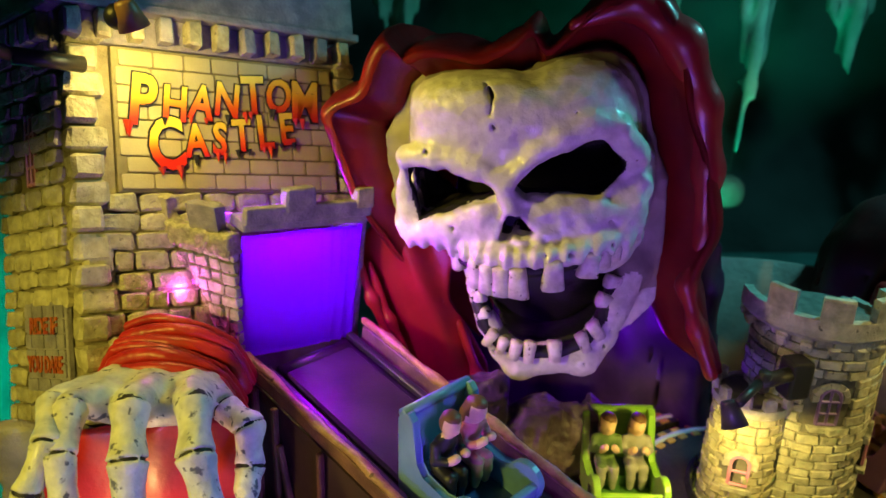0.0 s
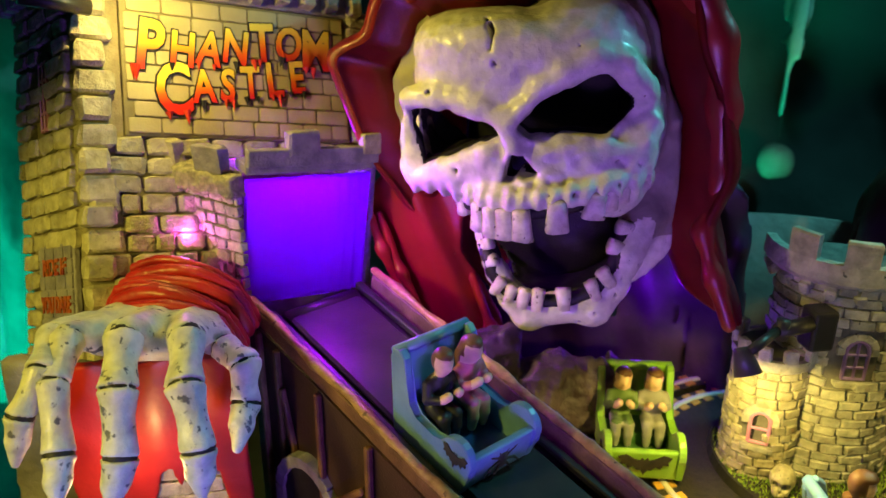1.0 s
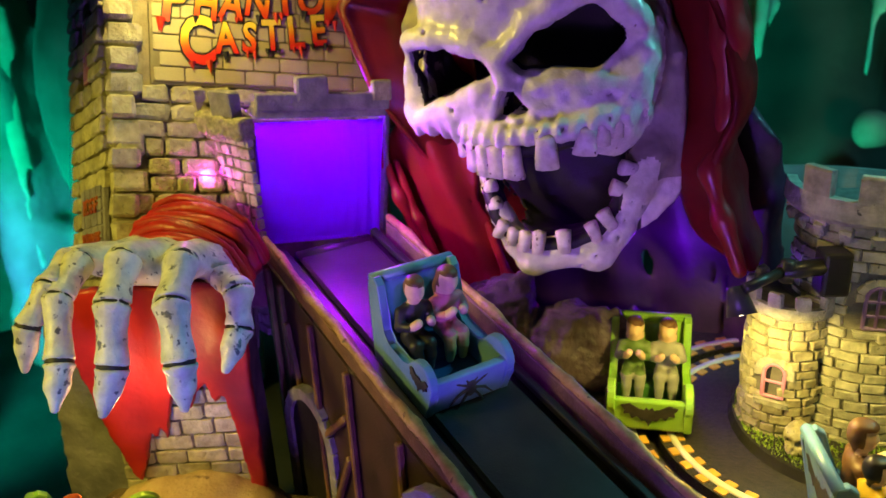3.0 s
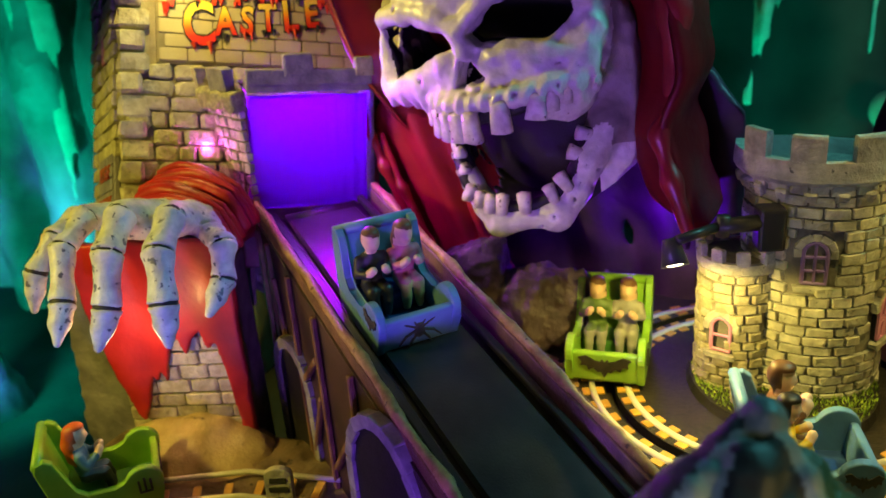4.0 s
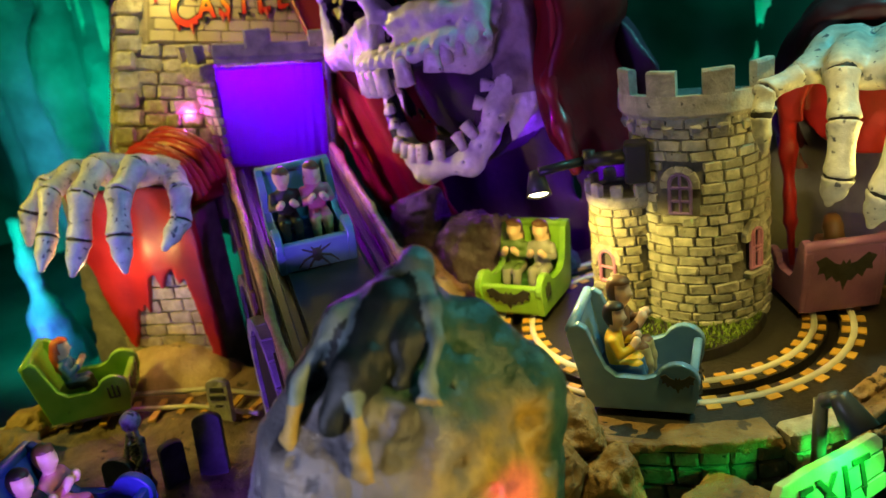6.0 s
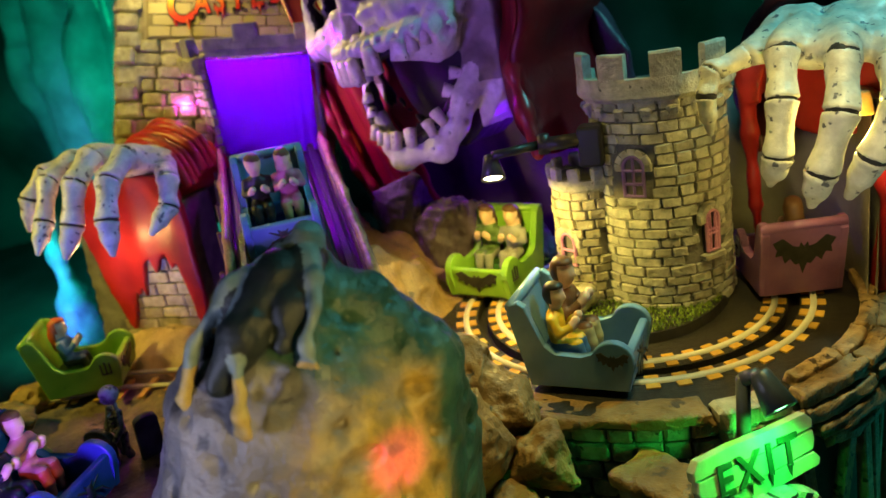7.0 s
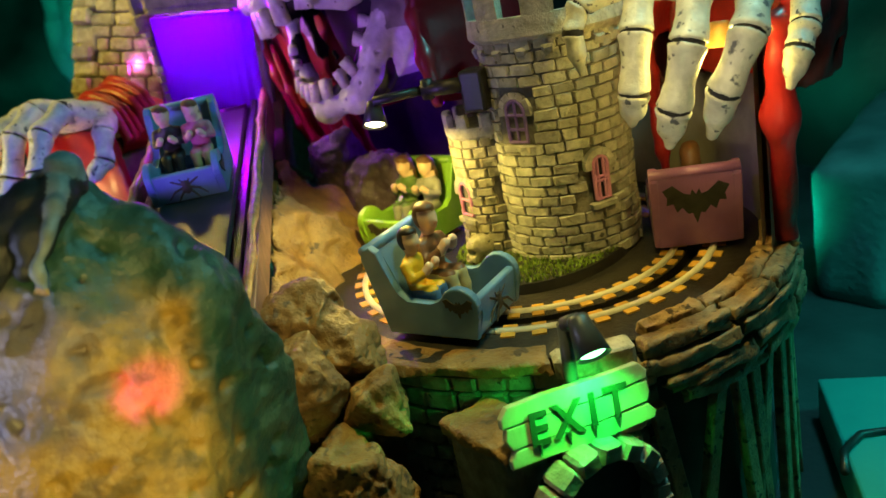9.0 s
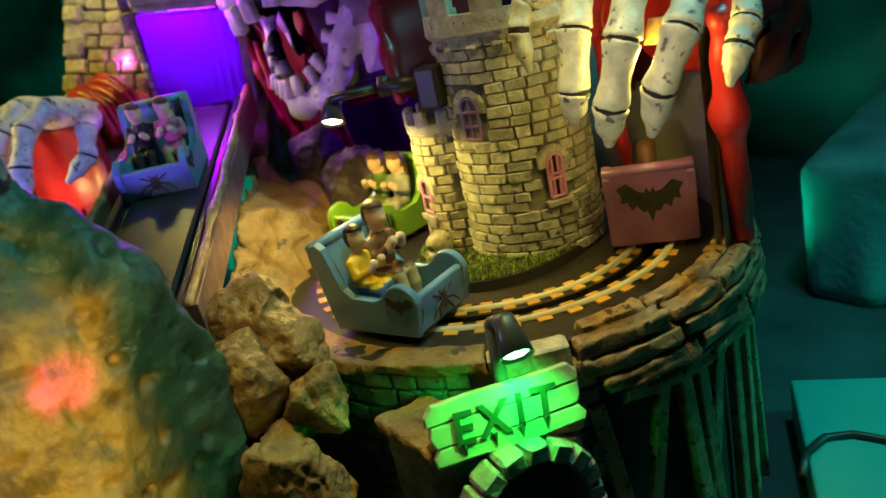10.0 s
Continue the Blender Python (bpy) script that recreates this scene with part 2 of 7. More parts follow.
def wobble(x, y, z, size, seed=0):
    """Smooth noise from -1 to 1 with lumps of that size."""
    out = 0
    fx, fy, fz = x / size + seed * 7.3, y / size + seed * 3.1, z / size + seed * 5.7
    ix, iy, iz = np.floor(fx).astype(int), np.floor(fy).astype(int), np.floor(fz).astype(int)
    tx, ty, tz = fx - ix, fy - iy, fz - iz
    tx, ty, tz = (t * t * (3 - 2 * t) for t in (tx, ty, tz))
    for dx in (0, 1):
        for dy in (0, 1):
            for dz in (0, 1):
                w = (tx if dx else 1 - tx) * (ty if dy else 1 - ty) * (tz if dz else 1 - tz)
                out = out + w * LATTICE[(ix + dx) % 32, (iy + dy) % 32, (iz + dz) % 32]
    return out * 2 - 1


def ball(p, c, r):
    """An ellipsoid."""
    k = np.sqrt(sum(((p[i] - c[i]) / r[i]) ** 2 for i in range(3)))
    return (k - 1) * min(r)


def bone(p, a, b, ra, rb):
    """A round bar from a to b whose radius goes from ra to rb."""
    a, b = np.array(a, float), np.array(b, float)
    ab = b - a
    t = np.clip(sum((p[i] - a[i]) * ab[i] for i in range(3)) / (ab @ ab), 0, 1)
    return np.sqrt(sum((p[i] - a[i] - t * ab[i]) ** 2 for i in range(3))) - (ra + (rb - ra) * t)


def chain(p, pts, k=1.5):
    """Bars joined through points (x, y, z, radius)."""
    d = None
    for a, b in zip(pts, pts[1:]):
        e = bone(p, a[:3], b[:3], a[3], b[3])
        d = e if d is None else melt(d, e, k)
    return d


def brick_field(p, c, half, r):
    q = [np.abs(p[i] - c[i]) - half[i] + r for i in range(3)]
    return np.sqrt(sum(np.maximum(v, 0) ** 2 for v in q)) + np.minimum(np.maximum(np.maximum(q[0], q[1]), q[2]), 0) - r


def melt(a, b, k):
    h = np.clip(0.5 + 0.5 * (b - a) / k, 0, 1)
    return b * (1 - h) + a * h - k * h * (1 - h)


def carve(a, b, k):
    return -melt(-a, b, k)


def patch(u, v, poly):
    """Signed distance to a polygon in the plane."""
    d, inside = np.full(u.shape, 1e9), np.zeros(u.shape, bool)
    n = len(poly)
    for i in range(n):
        (ax, ay), (bx, by) = poly[i], poly[(i + 1) % n]
        ex, ey = bx - ax, by - ay
        t = np.clip(((u - ax) * ex + (v - ay) * ey) / (ex * ex + ey * ey), 0, 1)
        d = np.minimum(d, (u - ax - t * ex) ** 2 + (v - ay - t * ey) ** 2)
        inside ^= ((ay > v) != (by > v)) & (u < ex * (v - ay) / (ey if ey else 1e-9) + ax)
    return np.where(inside, -1, 1) * np.sqrt(d)


def skin(field, lo, hi, step):
    """Points and quads of the surface where the field is nought, by surface nets."""
    axes = [np.arange(lo[i], hi[i] + step, step) for i in range(3)]
    p = np.meshgrid(*axes, indexing="ij")
    f = field(p)
    s = f < 0
    c = [(i, j, k) for i in (0, 1) for j in (0, 1) for k in (0, 1)]
    n = np.array(f.shape) - 1
    cut = lambda a, o: a[o[0]:o[0] + n[0], o[1]:o[1] + n[1], o[2]:o[2] + n[2]]
    count = sum(cut(s, o).astype(np.int8) for o in c)
    cells = np.argwhere((count > 0) & (count < 8))
    total, hits = np.zeros((len(cells), 3)), np.zeros(len(cells))
    for a in c:
        for b in c:
            if sum(b) - sum(a) == 1 and all(y >= x for x, y in zip(a, b)):
                va, vb = f[tuple((cells + a).T)], f[tuple((cells + b).T)]
                on = (va < 0) != (vb < 0)
                t = np.where(on, va / np.where(va == vb, 1, va - vb), 0)
                total += np.where(on[:, None], np.array(a) + t[:, None] * (np.array(b) - np.array(a)), 0)
                hits += on
    points = (cells + total / hits[:, None]) * step + np.array(lo)
    index = np.full(tuple(n), -1)
    index[tuple(cells.T)] = np.arange(len(cells))
    quads = []
    for ax in range(3):
        u, v = (ax + 1) % 3, (ax + 2) % 3
        e = np.zeros(3, int)
        e[ax] = 1
        size = np.array(f.shape) - e
        first = s[:size[0], :size[1], :size[2]]
        second = s[e[0]:, e[1]:, e[2]:]
        at = np.argwhere(first != second)
        at = at[(at[:, u] > 0) & (at[:, v] > 0) & (at[:, u] < n[u]) & (at[:, v] < n[v])]
        flip = first[tuple(at.T)]
        du, dv = np.zeros(3, int), np.zeros(3, int)
        du[u], dv[v] = 1, 1
        q = np.stack([index[tuple((at - du - dv).T)], index[tuple((at - dv).T)], index[tuple(at.T)], index[tuple((at - du).T)]], 1)
        q[~flip] = q[~flip][:, ::-1]
        quads.append(q)
    return points, np.concatenate(quads)


def cast(name, field, lo, hi, step, material, parent=None, label="", turn=None, choose=None):
    """A modelled piece from a distance field; turn: a 4 x 4 pose in millimetres for a field in a frame of its own; choose: which material where."""
    points, quads = skin(field, lo, hi, step)
    pick = None
    if choose is not None:
        mid = points[quads].mean(1)
        pick = np.asarray(choose(mid[:, 0], mid[:, 1], mid[:, 2])).astype(int)
    if turn is not None:
        t = np.array(turn)
        points = points @ t[:3, :3].T + t[:3, 3]
    mesh = bpy.data.meshes.new(name)
    mesh.from_pydata((points * 0.001).tolist(), [], quads.tolist())
    if pick is not None:
        mesh.polygons.foreach_set("material_index", pick.astype(np.int32))
    mesh.update()
    return finish(name, mesh, material, parent, label, True)


def axes_at(origin, x, z):
    """A frame in millimetres from its x axis and, roughly, its z axis."""
    x = Vector(x).normalized()
    y = Vector(z).cross(x).normalized()
    m = Matrix((x, y, x.cross(y))).transposed().to_4x4()
    m.translation = origin
    return m


# ---- shared small pieces: bricks, stones, planks ----
BLOCKS = {}


def block_mesh(material, seed=0, rough=0.05, bevel=0.1):
    """A rough chamfered unit block, kept and shared by all alike pieces."""
    key = (material.name, seed, rough, bevel)
    if key not in BLOCKS:
        rnd = random.Random(seed * 31 + 7)
        bm = bmesh.new()
        bmesh.ops.create_cube(bm, size=1.0)
        bmesh.ops.bevel(bm, geom=list(bm.edges), offset=bevel, segments=1, affect="EDGES")
        for v in bm.verts:
            v.co += Vector((rnd.uniform(-1, 1), rnd.uniform(-1, 1), rnd.uniform(-1, 1))) * rough
        mesh = bpy.data.meshes.new("block")
        bm.to_mesh(mesh)
        bm.free()
        mesh.materials.append(material)
        BLOCKS[key] = mesh
    return BLOCKS[key]


def piece(name, mesh, m, size, parent):
    """One block of a wall as an object of its own: m is its pose and size its edges, in millimetres."""
    ob = new(name, mesh)
    ob.parent = parent
    world_m = m.copy()
    world_m.translation = m.translation * 0.001
    ob.matrix_parent_inverse = world_of(parent).inverted()
    ob.matrix_basis = world_m @ Matrix.Diagonal((size[0] * 0.001, size[1] * 0.001, size[2] * 0.001, 1))
    return ob


def courses(length, height, row, brick, rnd, jitter=0.25):
    """Places (middle, level, width, height) of bricks laid in rows."""
    z, odd = 0.0, False
    while z < height - row * 0.4:
        h = min(row * rnd.uniform(0.9, 1.1), height - z)
        x = -brick * rnd.uniform(0.2, 0.8) if odd else 0.0
        while x < length - 1:
            w = brick * rnd.uniform(1 - jitter, 1 + jitter)
            a, b = max(x, 0), min(x + w, length)
            if length - b < brick * 0.3:
                b = length
            if b - a > brick * 0.25:
                yield (a + b) / 2, z + h / 2, b - a, h
            x = b if b == length else x + w
        z, odd = z + h, not odd


# ---- table, backdrop ----
def table_top():
    bm = bmesh.new()
    box(bm, (2400, 2000, 20), mm(0, 500, -10.0), 2)
    ob = part("floor", bm, mat("dark_cloth", (0.014, 0.018, 0.019), (0.048, 0.058, 0.06), 60, 0.8, bump=0.5, grain=3))
    return tagged(ob, "dark cloth covered display table under the model", "table top", kind="structure")


table_top()


def backdrop_wall():
    """A crumpled dark display wall behind everything, lit teal from below."""
    def field(p):
        x, y, z = p
        base = y - 700 + 0.0005 * x * x
        return base + 55 * wobble(x, y, z, 130, 1) + 22 * wobble(x, y, z, 48, 2)
    ob = cast("backdrop", field, (-800, 350, -10), (900, 860, 700), 17, mat("teal_grey_foam_rock", (0.0015, 0.002, 0.002), (0.058, 0.07, 0.066), 120, 0.7, bump=2, grain=12))
    return tagged(ob, "crumpled grey foam rock wall lit teal from below", "backdrop", kind="structure")


backdrop_wall()


def hanging_rags():
    """Torn green cloths that hang behind the model."""
    rag = mat("pale_green_rag", (0.22, 0.40, 0.30), (0.40, 0.60, 0.46), 14, 0.7, bump=0.8, grain=4)
    for i, (x, y, z, w, h) in enumerate(((200, 520, 300, 26, 120), (262, 540, 320, 50, 90), (150, 560, 290, 30, 150), (330, 520, 300, 40, 120), (-40, 600, 330, 60, 120), (-270, 480, 260, 50, 200), (-330, 420, 240, 40, 220), (-210, 560, 300, 50, 160))):
        def field(p, x=x, y=y, z=z, w=w, h=h, i=i):
            u, v, q = p
            mid = x + 0.12 * (z - q) * math.sin(i * 2.1)
            half = w * 0.5 * np.clip((q - (z - h)) / (h * 0.8), 0.12, 1) + 4 * wobble(u, v, q, 16, i)
            d = np.maximum(np.abs(u - mid) - half, np.abs(v - y + 5 * np.sin(u * 0.35 + i)) - 3)
            return np.maximum(d, np.maximum(z - h - q, q - z - 160)) + 1.5 * wobble(u, v, q, 12, i + 2)
        ob = cast("hanging_rag", field, (x - w - 20, y - 16, z - h - 6), (x + w + 20, y + 16, z + 165), 4.5, rag)
        tagged(ob, "torn pale green cloth strip hanging from above", "cloth", "hanging rags")


hanging_rags()


def ghost_ball():
    def field(p):
        x, y, z = p
        return ball(p, (229, 600, 129), (13, 11, 14)) + 1.5 * wobble(x, y, z, 10, 3)
    ob = cast("ghost_ornament", field, (210, 584, 108), (248, 616, 150), 2.2, mat("pale_ghost_paint", (0.12, 0.22, 0.17), (0.20, 0.32, 0.25), 12, 0.6, bump=0.2))
    tagged(ob, "pale round ghost ornament hanging on a string", "ornament")
    t = thing("ornament_string", (229, 600, 430), "thin dark string holding the ghost ornament", "string")
    bm = bmesh.new()
    rod(bm, (229, 600, 142), (229, 600, 640), 0.5, sides=5)
    part("string", bm, PLASTIC, t)


ghost_ball()


def teal_box():
    m = axes_at((221, 332, 0), (0.41, -0.91, 0), (0, 0, 1))
    t = thing("teal_box", (260, 330, 0), "plain teal lit box lid beside the model", "box")
    bm = bmesh.new()
    box(bm, (110, 140, 20), m @ mm(56, 71, 10.4), 1.2)
    part("lid", bm, mat("teal_card", (0.02, 0.30, 0.27), (0.03, 0.36, 0.32), 30, 0.5, bump=0.1), t)
    c = thing("cable", (262, 290, 21), "black power cable lying on the teal box", "cable")
    bm = bmesh.new()
    tube(bm, [(246, 272, 21.6), (243, 284, 21.6), (246, 296, 21.8), (254, 302, 21.6), (270, 303, 21.6), (300, 300, 21.6)], 1.5, 8)
    part("cord", bm, PLASTIC, c, smooth=True)


teal_box()


def draped_block():
    """A display block under a dark teal cloth that sags at its edges."""
    def field(p):
        x, y, z = p
        d = brick_field(p, (310, 525, 38), (119, 84, 40), 9)
        folds = 2.2 * np.sin((x + y) * 0.16 + 2 * wobble(x, y, z, 40, 2)) * np.clip((74 - z) / 50, 0, 1)
        return d + folds + 1.6 * wobble(x, y, z, 26, 4)
    ob = cast("draped_block", field, (180, 430, -2), (438, 620, 86), 4.0, mat("dark_teal_cloth", (0.05, 0.15, 0.14), (0.12, 0.28, 0.26), 30, 0.7, bump=0.8, grain=4))
    tagged(ob, "low display block draped in dark teal cloth", "display block")


draped_block()


def blue_spire():
    """A slim rock beside the tower that stands in blue light."""
    def field(p):
        x, y, z = p
        d = chain(p, [(-322, 304, 0, 22), (-318, 300, 40, 15), (-324, 304, 80, 9), (-320, 302, 112, 4)], 8)
        return d + 6 * wobble(x, y, z, 24, 2) + 3 * np.abs(wobble(x, y, z, 9, 3))
    ob = cast("rock_spire", field, (-366, 262, -5), (-276, 346, 132), 3.0, mat("pale_spire_rock", (0.05, 0.05, 0.07), (0.12, 0.12, 0.15), 20, 0.7, bump=1.2, grain=5))
    tagged(ob, "slim pale rock spire standing in blue light", "rock")


blue_spire()


def side_rocks():
    """Crumpled rock columns beside the tower, lit teal from the ground."""
    def solid(p):
        x, y, z = p
        d = np.abs(y - 440 + 0.3 * (x + 300) + 14 * np.sin(x * 0.07)) - 30
        d = np.maximum(d, np.maximum(-680 - x, x + 165))
        gap = np.minimum(np.abs(x + 440 + 0.1 * z) - 26, np.abs(x + 300) - 9)
        d = carve(d, np.maximum(gap + 7 * wobble(x, y, z, 30, 8), 120 + 20 * wobble(x, y, z, 40, 9) - z), 3)
        return d + 20 * wobble(x, y, z * 0.6, 46, 5) + 9 * np.abs(wobble(x, y, z, 20, 6))
    ob = cast("rock_columns", solid, (-700, 320, -5), (-120, 580, 420), 7, mat("pale_foam_rock", (0.16, 0.18, 0.17), (0.34, 0.36, 0.34), 40, 0.7, bump=1.5, grain=8))
    tagged(ob, "crumpled pale rock columns lit teal from the ground", "rock")


side_rocks()


# ---- the leaning sign tower ----
TOWER = axes_at((-112.8, 265.7, 225.5), (0.79, 0.589, -0.167), (-0.098, 0.396, 0.913))
SIDE = TOWER @ mm(-13.2, 2, 0, 0, 0, 14.5)
VIOLET_GREY = mat("violet_grey_stone_and_shade", (0.17, 0.15, 0.20), (0.30, 0.27, 0.33), 6, 0.6, bump=0.9, grain=1.3, vary=0.15)
PINK = mat("pink_window_paint", (0.55, 0.20, 0.38), (0.66, 0.28, 0.46), 5, 0.45, bump=0.1, vary=0.04)


def fade(name, stops, low, high):
    """Spray-painted colours that run into one another from the bottom to the top of a letter board."""
    m = bpy.data.materials.new(name)
    m.use_nodes = True
    n, link = m.node_tree.nodes, m.node_tree.links
    tc, sep, mr, ramp = n.new("ShaderNodeTexCoord"), n.new("ShaderNodeSeparateXYZ"), n.new("ShaderNodeMapRange"), n.new("ShaderNodeValToRGB")
    link.new(tc.outputs["Object"], sep.inputs[0])
    link.new(sep.outputs["Y"], mr.inputs[0])
    mr.inputs[1].default_value, mr.inputs[2].default_value = low, high
    link.new(mr.outputs[0], ramp.inputs[0])
    while len(ramp.color_ramp.elements) < len(stops):
        ramp.color_ramp.elements.new(0.5)
    for e, (at, c) in zip(ramp.color_ramp.elements, stops):
        e.position, e.color = at, (*c, 1)
    b = n["Principled BSDF"]
    link.new(ramp.outputs[0], b.inputs["Base Color"])
    b.inputs["Roughness"].default_value = 0.4
    return m


def lettering(name, text, size, m, material, parent, thick=0.25, shear=0.0, wide=1.0, fat=0.0):
    """Raised letters; the x axis of m runs along the line and its y axis up."""
    cu = bpy.data.curves.new(name, "FONT")
    cu.body, cu.size, cu.extrude, cu.shear = text, size * 0.001, thick * 0.001, shear
    cu.align_x, cu.align_y = "CENTER", "CENTER"
    cu.offset = fat * 0.001
    cu.resolution_u = 3
    tmp = bpy.data.objects.new(name, cu)
    mesh = bpy.data.meshes.new_from_object(tmp)
    bpy.data.objects.remove(tmp)
    mesh.transform(Matrix.Diagonal((wide, 1, 1, 1)))
    mesh.materials.clear()
    ob = finish(name, mesh, material, parent, smooth=False)
    w = m.copy()
    w.translation = m.translation * 0.001
    ob.matrix_basis = w
    return ob


def jagged_letters(parent, text, sizes, start, gap, m, fill, edge, drips):
    """Hand-drawn letters of uneven size on a line, each with a dark outline and drips below."""
    x = start
    rnd = random.Random(len(text))
    for i, ch in enumerate(text):
        s = sizes[i]
        w = s * 0.62
        at = m @ mm(x + w / 2, drips[i], 0, 0, 0, rnd.uniform(-7, 7))
        lettering("letter", ch, s, at @ mm(0, 0, 0.35), fill, parent, 0.25, 0.08, 0.74, s * 0.026)
        lettering("letter_edge", ch, s, at, edge, parent, 0.3, 0.08, 0.74, s * 0.056)
        bm = bmesh.new()
        for k in range(2):
            dx = rnd.uniform(-0.22, 0.22) * s
            ln = rnd.uniform(0.12, 0.3) * s
            made = bmesh.ops.create_cone(bm, cap_ends=True, segments=6, radius1=0.06 * s, radius2=0.01, depth=ln, matrix=mm(dx, -0.34 * s - ln / 2 + 0.06 * s, 0.4, 90, 0, 0))["verts"]
        bmesh.ops.transform(bm, matrix=at, verts=bm.verts)
        part("paint_drip", bm, edge if i % 2 else PAINT_RED, parent)
        x += w * gap


PAINT_RED = mat("red_letter_paint", (0.55, 0.02, 0.01), (0.70, 0.06, 0.01), 5, 0.4, bump=0.05, vary=0)
FADE_BIG = fade("yellow_to_red_paint", [(0.0, (0.62, 0.02, 0.01)), (0.35, (0.75, 0.12, 0.01)), (0.7, (0.80, 0.38, 0.02)), (1.0, (0.80, 0.62, 0.06))], -0.006, 0.006)
FADE_SMALL = fade("yellow_to_red_paint_small", [(0.0, (0.62, 0.02, 0.01)), (0.4, (0.75, 0.12, 0.01)), (0.75, (0.80, 0.38, 0.02)), (1.0, (0.80, 0.60, 0.06))], -0.0045, 0.0045)


def lamp_head(t, at, aim, radius, length, shell, bulb, lit=True):
    """A small cone shade with a bright bulb disc in its mouth."""
    m = Matrix.Translation(at) @ (Vector(aim).normalized().to_track_quat("Z", "Y").to_matrix().to_4x4())
    bm = bmesh.new()
    lathe(bm, [(0, -length), (radius * 0.55, -length), (radius * 0.62, -length * 0.9), (radius, 0), (radius * 0.93, 0), (radius * 0.5, -length * 0.75), (0, -length * 0.75)], m, 24)
    shade = part("shade", bm, shell, t, smooth=True)
    if lit:
        bm = bmesh.new()
        bmesh.ops.create_uvsphere(bm, u_segments=14, v_segments=8, radius=radius * 0.8, matrix=m @ mm(0, 0, -length * 0.12) @ Matrix.Diagonal((1, 1, 0.3, 1)))
        part("bulb", bm, bulb, t, "glowing bulb", True)
    return shade


DULL_RED = mat("dull_orange_red_paint", (0.30, 0.035, 0.012), (0.48, 0.12, 0.02), 4, 0.5, bump=0.2, grain=0.8, vary=0.1, wear=(0.14, 0.07, 0.03), wear_at=0.58)


def sign_tower():
    t = thing("castle_tower", (-90, 300, 0), "tall leaning stone castle tower with a painted name panel", "castle tower")
    rnd = random.Random(3)
    bm = bmesh.new()
    box(bm, (110.5, 88, 142), TOWER @ mm(42.75, 46, -17), 1)
    part("wall_core", bm, WARM_MORTAR, t)
    # neat low-relief brick panel with the name
    bm = bmesh.new()
    box(bm, (89, 3, 52), TOWER @ mm(46.5, 0.6, 25.5), 0.4)
    panel = part("sign_panel", bm, mat("panel_joint", (0.15, 0.12, 0.06), (0.20, 0.16, 0.08), 8, 0.6, bump=0.1), t, "smooth brick sign panel")
    for x, z, w, h in courses(87, 50, 6.25, 11.5, rnd, 0.12):
        piece("brick", block_mesh(PANEL, 1, 0.004, 0.06), TOWER @ mm(x + 3, -0.95, z + 0.5), (w - 0.7, 1.4, h - 0.7), panel)
    up = TOWER @ mm(0, -2.0, 0, 90, 0, 0)
    DARK = CRACK_AND_SHADE
    jagged_letters(panel, "PHANTOM", [25.5, 18, 18, 18, 20.5, 18.5, 22.5], 3.4, 0.90, up @ mm(0, 35, 0, 0, 0, -1.5), FADE_BIG, DARK, [-3.0, -3.0, -1.6, 0.2, 3.0, 4.0, 2.6])
    jagged_letters(panel, "CASTLE", [26, 17, 17, 17, 18.5, 17.5], 11, 0.87, up @ mm(0, 17, 0, 0, 0, 3), FADE_SMALL, DARK, [-2, -0.5, 0.0, 1.2, 2.4, 3.6])
    # rubble wall below and beside the panel
    for x, z, w, h in courses(116, 78, 7.2, 11, rnd, 0.4):
        z -= 78
        if x > 52 and z < -16 or x < 7:
            continue
        piece("stone", block_mesh(STONE, rnd.randrange(5), 0.06, 0.14), TOWER @ mm(x - 14, 1.0 + rnd.uniform(-0.6, 0.5), z, rnd.uniform(-4, 4), rnd.uniform(-3, 3), rnd.uniform(-4, 4)), (w - 0.7, 4.5, h - 0.8), t)
    # big corner stones
    z, odd = -80.0, 0
    while z < 56:
        h = rnd.uniform(8.2, 10.2)
        w = (14, 11)[odd] * rnd.uniform(0.92, 1.08)
        piece("corner_stone", block_mesh(STONE, 5 + rnd.randrange(4), 0.06, 0.14), TOWER @ mm(-13.6 + w / 2, 3.6, z + h / 2, rnd.uniform(-2, 2), 0, rnd.uniform(-2, 2)), (w, (11, 15)[odd], h - 0.8), t)
        z, odd = z + h, 1 - odd
    for k in range(8):
        piece("stone", block_mesh(STONE, k % 5, 0.06, 0.14), TOWER @ mm(97.5 + rnd.uniform(-1, 1), 0.5, 3 + k * 7, rnd.uniform(-4, 4), 0, rnd.uniform(-5, 5)), (10, 5, 6.4), t)
    # side wall, splayed outwards
    bm = bmesh.new()
    box(bm, (14, 47, 141), SIDE @ mm(8.2, 25, -17.4), 0.6)
    part("side_core", bm, WARM_MORTAR, t)
    for y, z, w, h in courses(46, 134, 6.8, 11, rnd, 0.35):
        z -= 80
        if 2 < y < 31 and -70 < z < -38 or 17 < y < 27 and 3 < z < 38:
            continue
        piece("stone", block_mesh(STONE, rnd.randrange(5), 0.06, 0.14), SIDE @ mm(0.4 + rnd.uniform(-0.4, 0.4), 2.5 + y, z, rnd.uniform(-4, 4), rnd.uniform(-3, 3), 90), (w - 0.7, 4.5, h - 0.8), t)
    # side board with the warning
    side = SIDE @ mm(-0.4, 19, -53, 0, 0, -90)
    bm = bmesh.new()
    box(bm, (29, 2.4, 32), side, 0.5)
    board = part("side_panel", bm, VIOLET_GREY, t, "grey brick side panel with red lettering")
